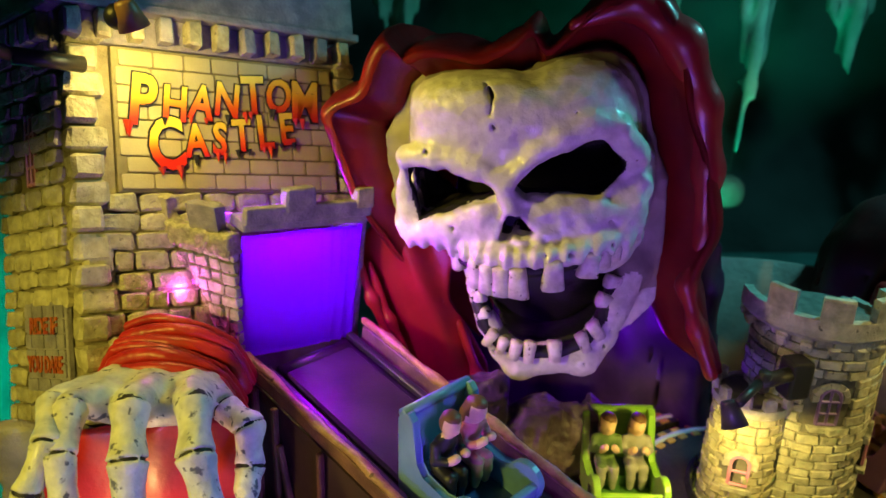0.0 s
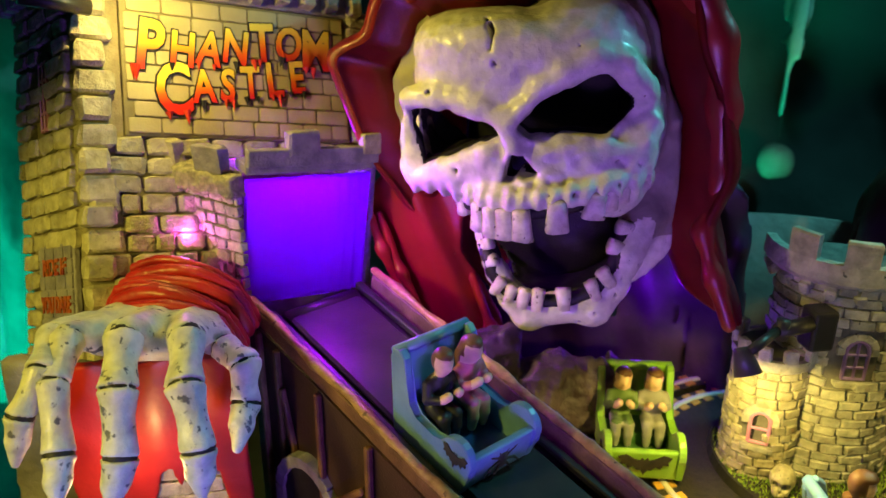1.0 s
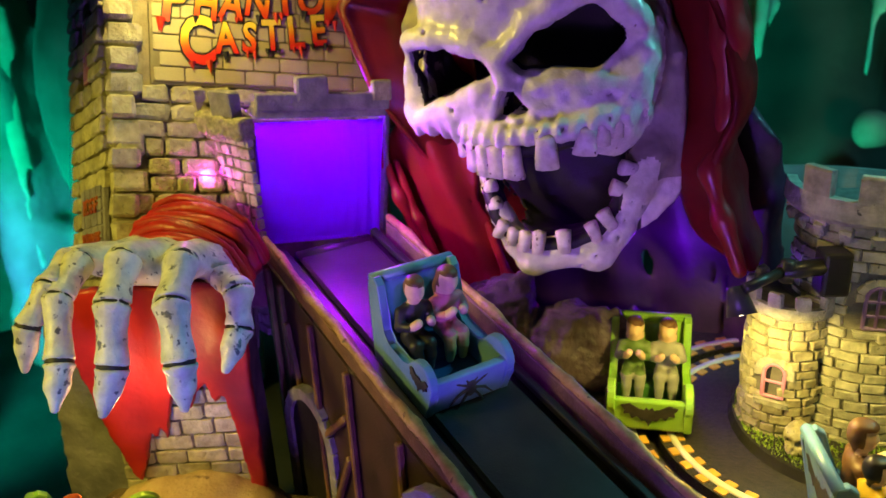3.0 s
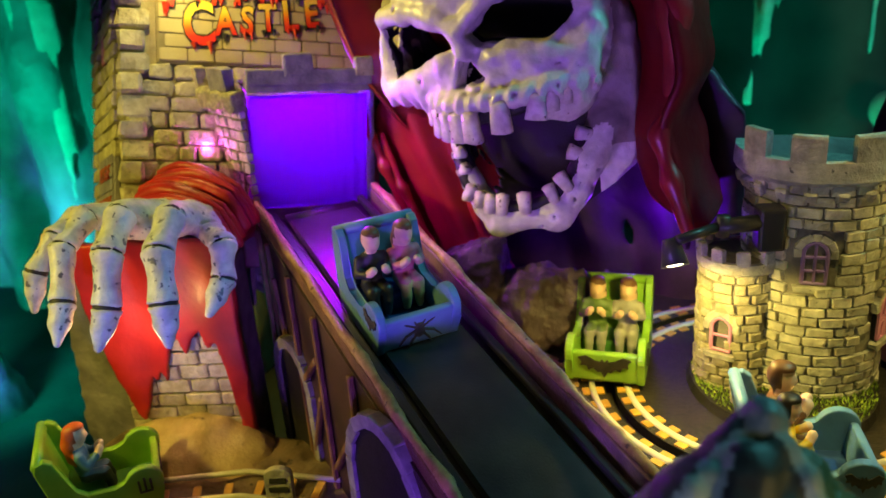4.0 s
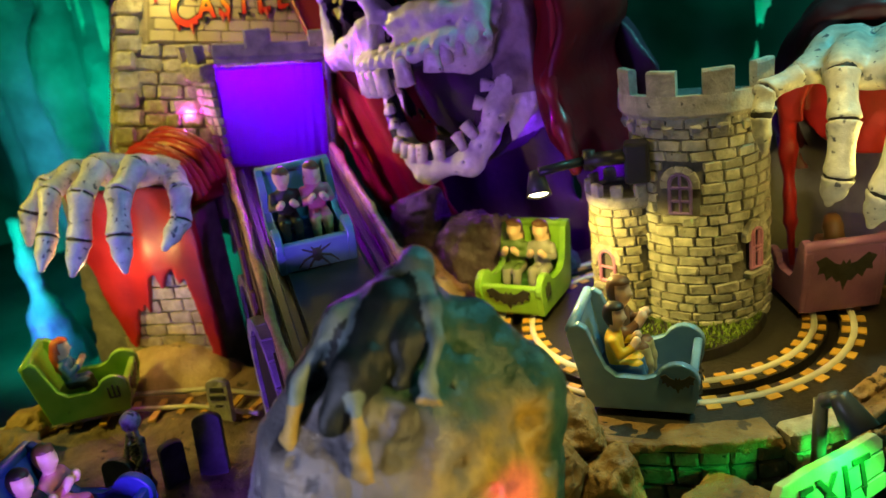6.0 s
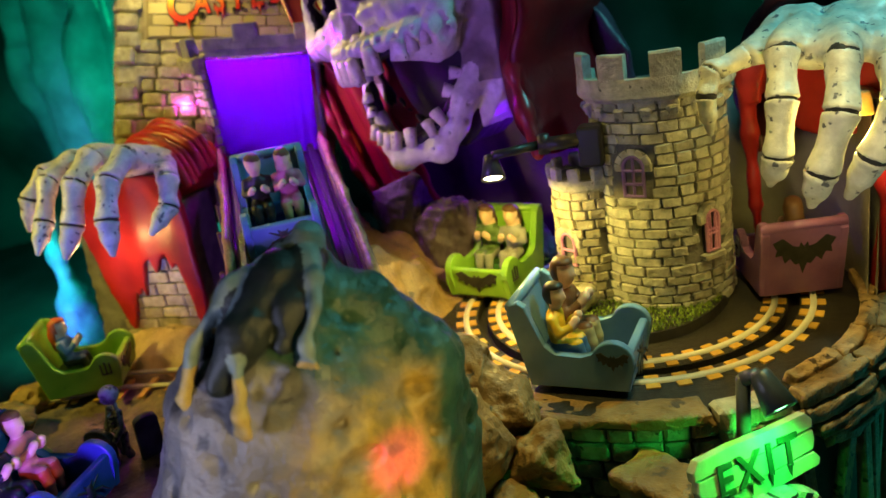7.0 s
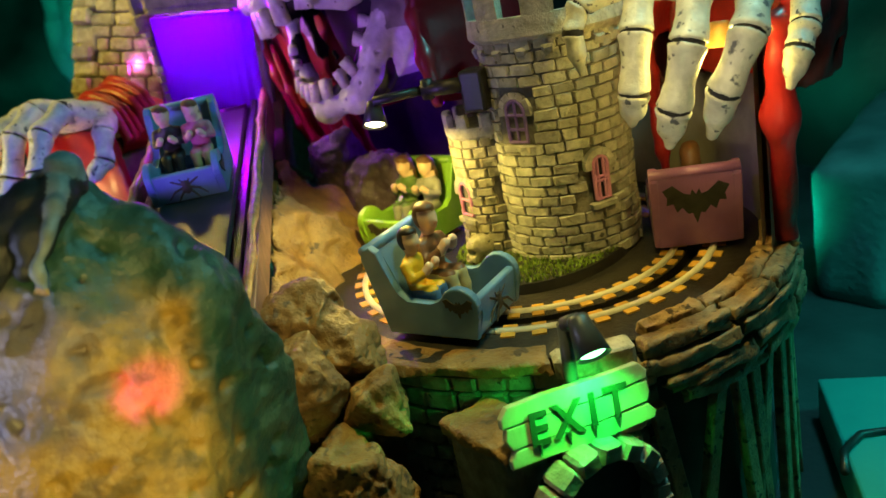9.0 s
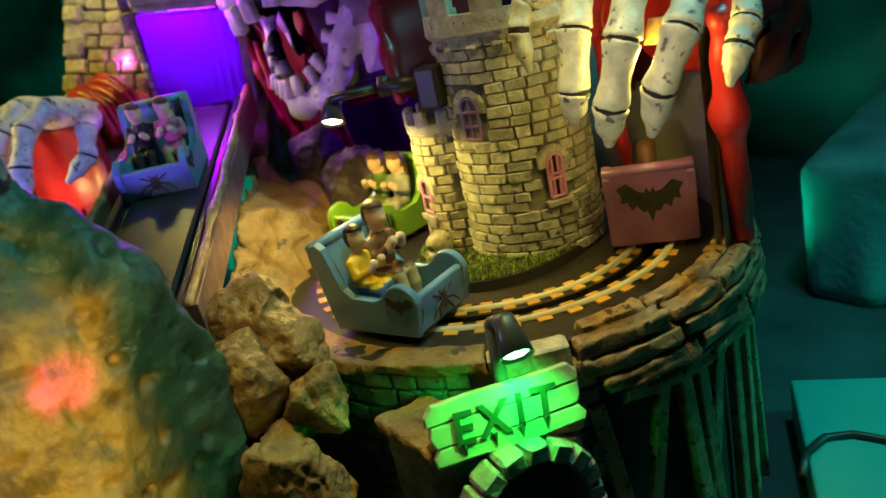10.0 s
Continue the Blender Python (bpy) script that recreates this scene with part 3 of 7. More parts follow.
    for x, z, w, h in courses(28, 31, 5, 8, rnd, 0.15):
        piece("brick", block_mesh(VIOLET_GREY, 2, 0.01, 0.07), side @ mm(x - 14, -1.4, z - 15.5), (w - 0.6, 1.2, h - 0.6), board)
    lettering("letters", "RIDE IF", 8.0, side @ mm(0, -2.2, 7.5, 90, 0, 0), DULL_RED, board, 0.3, 0.1, 0.78, 0.25)
    lettering("letters", "YOU DARE", 8.0, side @ mm(0, -2.2, -6.0, 90, 0, 0), DULL_RED, board, 0.3, 0.1, 0.62, 0.25)
    # narrow side window
    win = SIDE @ mm(-0.2, 24, 19.5, 0, 0, -90)
    bm = bmesh.new()
    prism(bm, [(-4.5, -15), (4.5, -15), (4.5, 9)] + [(4.5 * math.cos(a), 9 + 6 * math.sin(a)) for a in [radians(k) for k in range(30, 180, 30)]] + [(-4.5, 9)], 2.5, win)
    part("window_recess", bm, MORTAR, t)
    bm = bmesh.new()
    for x in (-3, 0, 3):
        box(bm, (1.2, 1.5, 26), win @ mm(x, -0.3, -2), 0.2, 1)
    for z in (-14, -8, -2, 4, 10):
        box(bm, (7, 1.2, 1.2), win @ mm(0, -0.3, z), 0.2, 1)
    part("window_lattice", bm, PINK, t, "pink lattice window")
    # corbels, cornice and battlements
    # violet-grey backing band: the purple shade between the corbels as colour
    bm = bmesh.new()
    box(bm, (112, 4, 11), TOWER @ mm(43, 1.0, 57.5), 0.5)
    box(bm, (4, 46, 11), SIDE @ mm(0.4, 25, 57.5), 0.5)
    part("corbel_band", bm, VIOLET_GREY, t)
    for i in range(11):
        x = -11 + i * 10.6
        piece("corbel", block_mesh(STONE if i % 3 else VIOLET_GREY, i % 4, 0.06, 0.12), TOWER @ mm(x, -3.2, 57.6 + rnd.uniform(-0.6, 0.6), rnd.uniform(-8, 4), rnd.uniform(-4, 4), rnd.uniform(-4, 4)), (5.4, 6.5, 9.5), t)
    for i in range(7):
        piece("corbel", block_mesh(VIOLET_GREY, 3, 0.06, 0.12), SIDE @ mm(-3.4, 7 + i * 7, 57.6, 0, rnd.uniform(-4, 4), 0), (6.5, 5.4, 9.5), t)
    bm = bmesh.new()
    box(bm, (122, 102, 3.4), TOWER @ mm(42, 45, 64.8), 0.8)
    box(bm, (40, 54, 3.2), SIDE @ mm(13.5, 23, 64.4), 0.8)
    part("cornice", bm, VIOLET_GREY, t)
    bm = bmesh.new()
    box(bm, (118, 5, 17), TOWER @ mm(42, -2.5, 74), 0.8)
    box(bm, (5, 50, 16.6), SIDE @ mm(-2.4, 24, 73.9), 0.8)
    part("parapet", bm, VIOLET_GREY, t)
    for i in range(6):
        piece("merlon", block_mesh(VIOLET_GREY, 4, 0.03, 0.07), TOWER @ mm(-11 + i * 21, -2.5, 88), (12, 5.4, 13), t)
    for i in range(4):
        piece("merlon", block_mesh(VIOLET_GREY, 5, 0.03, 0.07), SIDE @ mm(-2.4, 9 + i * 12.5, 88), (5.4, 7, 13), t)
    return t


sign_tower()


def sign_lamp():
    t = thing("spot_lamp", (-100, 262, 285), "brown shaded spot lamp on a black arm over the sign", "lamp")
    shell = mat("brown_lamp_shell", (0.16, 0.08, 0.03), (0.28, 0.15, 0.06), 6, 0.4, bump=0.1)
    at = Vector((-97.2, 262, 281.5))
    lamp_head(t, at, (0.25, 0.15, -0.95), 5.2, 9, shell, glow("warm_bulb", (1.0, 0.85, 0.45), 14))
    bm = bmesh.new()
    bmesh.ops.create_uvsphere(bm, u_segments=16, v_segments=10, radius=4.2, matrix=mm(-102.5, 262.5, 285))
    part("joint", bm, PLASTIC, t, smooth=True)
    bm = bmesh.new()
    rod(bm, (-134, 255, 273), (-150, 246, 283), 2.2)
    rod(bm, (-134, 255, 273), (-119, 271, 268), 2.8)
    rod(bm, (-102.5, 262.5, 285), (-101, 278, 283), 1.8)
    part("arm", bm, PLASTIC, t, "black lamp arm", True)


sign_lamp()


def wall_led():
    t = thing("wall_led", (-79, 263, 190), "small glowing pink light set in the stone wall", "light")
    bm = bmesh.new()
    bmesh.ops.create_uvsphere(bm, u_segments=12, v_segments=8, radius=0.9, matrix=mm(-88.6, 269.4, 190))
    part("lens", bm, glow("pink_led", (1.0, 0.08, 0.85), 3), t)


wall_led()

DOOR = axes_at((-69, 260.5, 168), (0.79, 0.6, -0.1), (0, 0, 1))


PORCH_SIDE = axes_at((-101.5, 277.5, 122), (0.88, -0.475, 0), (0, 0, 1))  # x along the side wall, y into it


def porch():
    t = thing("porch", (-60, 270, 150), "stone gate porch with battlements", "gateway")
    rnd = random.Random(12)
    bm = bmesh.new()
    box(bm, (2, 32, 96), DOOR @ mm(-3.6, 20, -3), 0.4)
    box(bm, (35, 4, 84), PORCH_SIDE @ mm(17.5, 3.4, 42), 0.4)
    part("wall_core", bm, WARM_MORTAR, t)
    for x, z, w, h in courses(36, 84, 4.6, 6.4, rnd, 0.28):
        piece("brick", block_mesh(STONE_GREY, rnd.randrange(4), 0.06, 0.12), PORCH_SIDE @ mm(x, 0.6 + rnd.uniform(-0.5, 0.3), z, rnd.uniform(-4, 4), rnd.uniform(-3, 3), rnd.uniform(-3, 3)), (w - 0.7, 2.8, h - 0.7), t)
    bm = bmesh.new()
    box(bm, (52, 12, 4.4), DOOR @ mm(24, 6, 46.4, 0, 0.5, 0), 0.8)
    box(bm, (52, 4, 6.5), DOOR @ mm(24, 0, 50.5, 0, 0.5, 0), 0.7)
    part("lintel", bm, VIOLET_GREY, t, "grey stone lintel")
    grit = mat("gritty_ledge_stone", (0.24, 0.21, 0.15), (0.46, 0.41, 0.29), 2.2, 0.6, bump=1.2, grain=0.8, vary=0.1)

    def ledge(p):
        x, y, z = p
        d = brick_field(p, (17.5, -1.0, 87), (19.5, 3.6, 4.2), 1.0)
        return d + 0.7 * wobble(x, y, z, 3, 2) + 0.35 * wobble(x, y, z, 1.4, 3)
    cast("side_ledge", ledge, (-4, -7, 80), (40, 5, 94), 0.8, grit, t, "crumbling yellow lit stone ledge", PORCH_SIDE)
    for at, x, w, h, m in ((PORCH_SIDE @ mm(0, -0.6, 95.2), 3.0, 9, 10, STONE), (PORCH_SIDE @ mm(0, -0.6, 95.4), 24, 14, 10.5, VIOLET_GREY), (DOOR @ mm(0, 0.2, 55.4), 19, 12.5, 9.5, VIOLET_GREY), (DOOR @ mm(0, 0.2, 54.6), 46.5, 8, 8, STONE)):
        piece("merlon", block_mesh(m, 2 + int(x) % 3, 0.05, 0.09), at @ mm(x, 0, 0, rnd.uniform(-3, 3), rnd.uniform(-3, 3), 0), (w, 5.2, h), t)
    bm = bmesh.new()
    box(bm, (2, 27, 50), DOOR @ mm(51.5, 18, 20), 0.5)
    box(bm, (60, 2, 60), DOOR @ mm(22, 36, 18), 0.3)
    part("inner_wall", bm, VIOLET_GREY, t)


porch()


def door_curtain():
    """A soft sheet of violet plastic, crinkled towards its right edge."""
    t = thing("door_curtain", (-50, 276, 168), "violet backlit translucent curtain hanging in the gate", "curtain")
    bm = bmesh.new()
    rnd = random.Random(4)
    cols, rows = 34, 20
    grid = []
    for j in range(rows + 1):
        z = 44.0 * j / rows
        line = []
        for i in range(cols + 1):
            u = i / cols
            fold = 1.6 * max(0, u - 0.62) / 0.38 * math.sin(u * 70 + z * 0.05) + 0.35 * math.sin(u * 9 + z * 0.07)
            flare = 4.5 * max(0, 1 - z / 16) ** 2 * (1 - u)
            bulge = -2.6 * math.sin(math.pi * min(1, z / 44)) * math.sin(math.pi * min(1, max(0, u)))
            line.append(bm.verts.new(DOOR @ Vector((50.5 * u - 2.0 - flare, 1.6 + fold + bulge, 48.5 * z / 44 - 5.5))))
        grid.append(line)
    for j in range(rows):
        for i in range(cols):
            bm.faces.new((grid[j][i], grid[j][i + 1], grid[j + 1][i + 1], grid[j + 1][i]))
    bmesh.ops.solidify(bm, geom=list(bm.faces), thickness=0.35)
    part("sheet", bm, thin_sheet("violet_sheet", (0.55, 0.05, 0.97)), t, smooth=True)


door_curtain()


# ---- the hooded skull ----
FACE = Matrix(((0.985, 0.174, 0, 28), (-0.174, 0.985, 0, 262), (0, 0, 1, 219), (0, 0, 0, 1)))  # x along the face, y into the head, z up

EYE_A = [(-40.5, 14.2), (-36.5, 15.6), (-25, 15.8), (-8.2, 12.8), (-7.0, 9.4), (-10.5, 6.9), (-24.9, 0.5), (-35.2, -3.6), (-37.4, 2.0)]
EYE_B = [(-1.2, 12.6), (7.0, 22.4), (15.9, 26.6), (24.6, 31.2), (27.6, 31.2), (30.6, 26.8), (35.6, 23.0), (35.8, 19.8), (32.9, 16.2), (27.6, 11.0), (16.9, 11.0), (2.1, 10.2)]
NOSE = [(-1.8, 4.8), (1.5, 3.6), (7.4, -1.9), (6.0, -4.2), (2.8, -4.5), (-0.1, -3.5), (-2.2, -6.3), (-4.9, -6.1), (-4.2, 0.2)]
PITS = [(20, -7), (24, -9), (27, -6.5), (31, -7), (34, -4), (12, -7.5), (16, -9), (-20, -14), (29, -9.5), (36, -7), (-2, -62), (12, -61), (24, -59.5), (29, -55), (4, -65), (7, -57.5), (-5, -55), (38, -43), (40, -36), (42, -31), (36, -49), (-33, 22), (-22, -4), (33, 3), (18, 40), (40, 2), (38, 26), (-9, 33.5)]


def slab_hole(a, b, c, mid, half, deep):
    """An upright oval opening through the front of the face."""
    k = np.sqrt(((a - mid[0]) / half[0]) ** 2 + ((b - mid[1]) / half[1]) ** 2)
    return np.maximum((k - 1) * min(half), deep - c)


FLANGE = [(-37, 46), (-43, 41), (-48, 30), (-52, 21), (-51, 8), (-47, -5), (-40, -16), (-24, -22), (-14, -40), (0, -58), (30, -58), (46, -46), (53, -34), (53.4, -16), (52, 1), (50, 10), (46.3, 20), (44, 32), (40, 44.5), (35, 51), (29, 56), (23, 57), (14, 54.5), (5, 51.5), (-5, 48.5), (-15, 46.8)]


def skull_field(p):
    a, b, c = p[0], p[2], -p[1]
    q = (a, b, c)
    # a broad flat forehead with rounded corners
    k = (np.abs(a + 1.5) / np.where(a > -1.5, 43, 41.5)) ** 3.4 + (np.abs(b - 20) / (28.5 - 0.03 * a)) ** 6 + (np.abs(c + 30) / 28.5) ** 2.4
    d = (np.sqrt(k) - 1) * 24
    d = melt(d, ball(q, (-8, 38, -17), (28, 11.5, 17.5)), 6)
    d = melt(d, ball(q, (18, 39, -24), (21, 17.5, 19)), 5)
    d = melt(d, ball(q, (27, 40, -31), (13, 16, 16)), 3)
    d = melt(d, ball(q, (9, -10, -16), (33, 15, 18)), 8)
    # the plain flange of the mask where it meets the hood
    rim = np.maximum(patch(a, b, FLANGE), np.abs(c + 38 + 0.05 * np.abs(a)) - 13.5 + 0.8 * wobble(a, b, c, 8, 12)) - 1.0
    rim = melt(rim, brick_field(q, (44, -10, -40), (7.5, 30, 15), 6), 6)
    rim = melt(rim, brick_field(q, (-43, 4, -38), (6, 24, 13), 6), 6)
    d = melt(d, rim, 3)
    d = melt(d, ball(q, (41, 14, -24), (7, 16, 13)), 4)
    # cheeks and the plate over the teeth
    d = melt(d, ball(q, (-22, -8, -14), (17, 9, 12)), 6)
    d = melt(d, ball(q, (2, -4, -9), (16, 10, 12)), 6)
    d = melt(d, ball(q, (24, -2, -13), (18, 9, 13)), 6)
    for pts in (
        [(-41, 18.5, -11, 4.2), (-31, 20.5, -7, 4.4), (-24, 20.2, -5, 4.0), (-15, 18, -2.5, 4.2), (-7, 15.5, -1, 3.6)],
        [(-2, 15, -1, 3.2), (6, 25.5, -1.5, 3.6), (14, 31, -2.5, 4.2), (24, 36, -5, 4.4), (33, 34, -8, 4.2), (39, 26, -12, 4.6)],
        [(-40.5, 18, -11, 3.3), (-42, 4, -12, 3.4), (-41, -6, -11, 4.4), (-37.5, -10, -9.5, 5.2), (-26, -6.5, -6, 4.3), (-10, 3, -1.5, 3.6)],
        [(5, 4.5, -1, 3.4), (14, 5.5, -2, 3.8), (22, 4.8, -3.5, 4.0), (30, 5.0, -6, 4.4), (38.5, 4.5, -10.5, 5.8), (41, 14, -13.5, 4.6)],
        [(-4, 14, -1, 4.2), (-1, 5, 2, 3.4)],
        [(-20, -14, -7, 3.2), (-15, -13, -2.5, 3.4), (-9, -12, 2.6, 3.6), (0, -11.4, 5.4, 3.8), (10, -9.4, 6.2, 3.6), (20, -7.6, 4.6, 3.6), (30, -5.4, 0, 3.6), (39, -2, -8, 3.6)],
    ):
        d = melt(d, chain(q, pts), 3.2)
    # uneven roots over the teeth
    d = d - 0.8 * np.clip(1 - np.abs(b + 10 - 0.14 * (a - 8)) / 7, 0, 1) * np.cos((a + 2) * 1.2) * (c > -14)
    d = carve(d, ball(q, (-1, 24, -46), (42, 32, 38)), 2)
    d = carve(d, slab_hole(a, b, c, (11, -35), (25, 21.5), -70), 2)
    d = carve(d, ball(q, (4, -10, -50), (34, 40, 34)), 3)
    d = carve(d, ball(q, (11, -19, -27), (25, 9, 26)), 2)
    jaw = chain(q, [(46, -6, -36, 7), (44, -22, -27, 7), (39, -36, -19, 5.8), (34.5, -47, -15, 5.8), (28, -56, -11.5, 6.4), (16, -57, -11, 5.8), (5, -60.5, -11.5, 6.6), (-2, -55, -11.5, 5.2), (-8.5, -45.5, -12.5, 3.8), (-14, -32, -15, 3.0), (-19, -18, -18, 3.2)], 3)
    d = melt(d, jaw, 3)
    # dented jaw side with worn notches
    for x, z in ((38, -43), (40, -36), (42.5, -29), (36, -49)):
        d = carve(d, chain(q, [(x - 2, z + 1, -14, 0.6), (x + 3, z - 2, -16, 0.8)], 0.5), 0.6)
    for poly in (EYE_A, EYE_B, NOSE):
        hole = np.maximum(patch(a, b, poly) + 0.5 * wobble(a, b, c, 2.6, 6), -34 - c)
        d = carve(d, hole, 1.4)
    for x, z in PITS:
        d = carve(d, np.sqrt((a - x) ** 2 + (b - z) ** 2 + np.maximum(-c - 14, 0) ** 2) - 0.65, 0.4)
    # the split in the forehead
    split = chain((a, b, 0 * c), [(-13.2, 46.6, 0, 0.4), (-12, 45.4, 0, 0.9), (-10.8, 43.6, 0, 0.9), (-10.6, 41.6, 0, 0.25), (-10.2, 37, 0, 0.15), (-9.6, 33.2, 0, 0.5)], 0.4)
    d = carve(d, np.maximum(split, -22 - c), 0.6)
    ridge = np.clip(1 - np.abs(b - 8 - 0.1 * a) / 22, 0, 1)
    return d + 0.45 * wobble(a, b, c, 9, 3) + (0.25 + 0.6 * ridge) * wobble(a, b, c, 3.6, 4) + 0.25 * wobble(a, b, c, 1.9, 5)


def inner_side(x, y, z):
    """0: bone, 1: black eye edges and the inside, black in place of its shade, 2: the bare flange behind the face,
    darkened for its shade.
    """
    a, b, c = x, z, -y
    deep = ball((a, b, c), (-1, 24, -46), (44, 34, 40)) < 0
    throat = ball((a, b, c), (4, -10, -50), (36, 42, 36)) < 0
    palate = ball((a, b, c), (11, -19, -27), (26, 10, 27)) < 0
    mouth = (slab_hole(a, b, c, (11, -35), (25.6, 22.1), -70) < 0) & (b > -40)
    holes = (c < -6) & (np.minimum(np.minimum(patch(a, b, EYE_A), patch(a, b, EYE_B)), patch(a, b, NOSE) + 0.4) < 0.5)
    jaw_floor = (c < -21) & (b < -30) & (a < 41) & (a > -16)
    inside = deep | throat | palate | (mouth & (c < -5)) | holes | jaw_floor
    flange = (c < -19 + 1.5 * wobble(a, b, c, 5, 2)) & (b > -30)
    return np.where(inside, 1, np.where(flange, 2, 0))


def tooth_mesh(bm, m, w, h, d, rnd):
    made = bmesh.ops.create_cube(bm, size=1.0)["verts"]
    edges = list({e for v in made for e in v.link_edges})
    bmesh.ops.subdivide_edges(bm, edges=edges, cuts=2, use_grid_fill=True)
    for v in bm.verts:
        x, y, z = v.co
        k = 1 - 0.22 * (0.5 - z) ** 2 * 4 * 0.5 + 0.12 * (0.5 + z) * 0
        n = max(abs(x), abs(y), 1e-6) / max(math.hypot(x, y), 1e-6)
        x, y = x * (0.4 + 0.6 * n), y * (0.4 + 0.6 * n)
        v.co = Vector((x * w * (0.86 + 0.28 * (0.5 - z)) + rnd.uniform(-0.2, 0.2), y * d + rnd.uniform(-0.15, 0.15), z * h * (1 - 0.5 * (x * x + y * y)) + rnd.uniform(-0.25, 0.25)))
    bmesh.ops.transform(bm, matrix=m, verts=bm.verts)


def skull():
    t = thing("skull", (40, 290, 150), "giant cream painted grinning skull with angry eye sockets", "skull")
    # unpainted flange resin, darkened further for the shade on its sideways faces
    bare = mat("bare_resin_with_shade", (0.24, 0.21, 0.17), (0.40, 0.36, 0.29), 14, 0.5, bump=0.3, grain=2.4, vary=0.03)
    cast("cranium", skull_field, (-60, -14, -75), (58, 92, 66), 0.95, [BONE, CRACK_AND_SHADE, bare], t, turn=FACE, choose=inner_side)
    rnd = random.Random(8)
    uppers = [(-20.3, -18.6, -7.5, 3.6, 7), (-12.8, -20.0, 1.2, 4.4, 9.2), (-8.0, -20.6, 4.0, 4.5, 9.4), (-2.8, -20.4, 5.8, 5.2, 9.4), (3.2, -19.8, 7.0, 5.4, 9.8), (15, -15.4, 7.2, 5.8, 9.8),
              (27, -12.2, 2.4, 5.6, 7.8), (31.6, -10.2, -0.8, 3.8, 6.5), (35.2, -8.2, -4.4, 3.8, 6.5), (38.6, -6.0, -8.4, 3.6, 6)]
    for a, b, c, w, h in uppers:
        bm = bmesh.new()
        tooth_mesh(bm, FACE @ mm(a, -c - 0.6, b + 0.9, 8, rnd.uniform(-5, 5), (a - 8) * 1.3), w * 1.28, h * 1.3, 4.8, rnd)
        part("tooth", bm, TOOTH, t, smooth=True)
    lowers = [(-12.6, -34.5, -11, 4.0, 5.5, 62), (-10.4, -41, -10, 4.0, 5.5, 52), (-6.6, -49, -6.5, 3.6, 6.5, 26), (-1.8, -51, -5.4, 3.6, 6.5, 14), (3.2, -52, -4.6, 4.0, 7.5, 8), (8.6, -51.6, -4.0, 4.2, 8, 2), (18, -50.2, -4.0, 4.8, 8.2, -6),
              (28.2, -46.4, -6.2, 4.0, 7.5, -24), (32.4, -42, -8.4, 4.4, 7.5, -34), (35.0, -32.6, -15.2, 5, 6.5, -72), (37.2, -25.6, -18, 4.6, 6, -78)]
    for a, b, c, w, h, lean in lowers:
        bm = bmesh.new()
        tooth_mesh(bm, FACE @ mm(a, -c, b, -8, lean, (a - 12) * 1.6) @ mm(0, 0, 0, 180, 0, 0), w * 1.1, h * 1.12, 4.6, rnd)
        part("tooth", bm, TOOTH, t, smooth=True)
    # dark gaps between the teeth
    bm = bmesh.new()
    tube(bm, [FACE @ Vector(v) for v in [(-20, 8, -17), (-13, 1.4, -17.5), (-6, -1.6, -17.5), (4, -3.6, -16), (14, -3.6, -13.6), (24, -1, -10.6), (38, 8, -5)]], 2.6, 10)
    tube(bm, [FACE @ Vector(v) for v in [(-13.5, 12, -34), (-9.5, 10.4, -45), (-3, 9, -52.5), (8, 7.8, -54), (18, 7.8, -53), (28, 9.6, -48.5), (33, 12.5, -43), (36.5, 18, -32), (38.5, 21, -24)]], 2.9, 10)
    part("gum", bm, CRACK_AND_SHADE, t, "black painted gum line", True)
    # added backing: its violet-black colour stands for shade and violet glow in the head
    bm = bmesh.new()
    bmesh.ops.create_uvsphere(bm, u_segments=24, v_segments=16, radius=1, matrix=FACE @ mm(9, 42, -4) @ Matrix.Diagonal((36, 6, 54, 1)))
    part("backing", bm, mat("violet_shade_black", (0.003, 0.002, 0.006), (0.011, 0.006, 0.021), 14, 0.5, bump=0.4), t, "added backing coloured for the violet shade inside the head", True)
    return t


skull()


RIM = [(-14, -68, -46), (-33, -47, -41), (-47, -28, -28), (-56, -12, -22), (-62, 1, -18), (-69, 19, -18), (-72, 28, -18), (-66, 33.5, -18), (-58.5, 39, -18), (-55.5, 48, -18), (-49, 55, -18), (-43.5, 51, -18), (-36, 53.4, -18), (-27, 52.2, -18), (-17, 53, -18), (-7, 56.4, -18), (0, 61.5, -18), (5.5, 57.2, -20), (12, 60, -20), (19, 68, -20), (27.5, 74.5, -21), (37, 74.5, -22), (46, 67, -23), (53, 54, -24), (58.5, 32.5, -24), (66.5, 12.5, -23), (70, -5.5, -22), (65, -24, -20), (69, -39, -18), (77, -57, -15)]


def spline(pts, u):
    """A smooth curve through points, u from 0 to 1."""
    n = len(pts) - 1
    i = min(int(u * n), n - 1)
    t = u * n - i
    p = [Vector(pts[min(max(i + k, 0), n)]) for k in (-1, 0, 1, 2)]
    return 0.5 * (2 * p[1] + (p[2] - p[0]) * t + (2 * p[0] - 5 * p[1] + 4 * p[2] - p[3]) * t * t + (3 * p[1] - p[0] - 3 * p[2] + p[3]) * t ** 3)


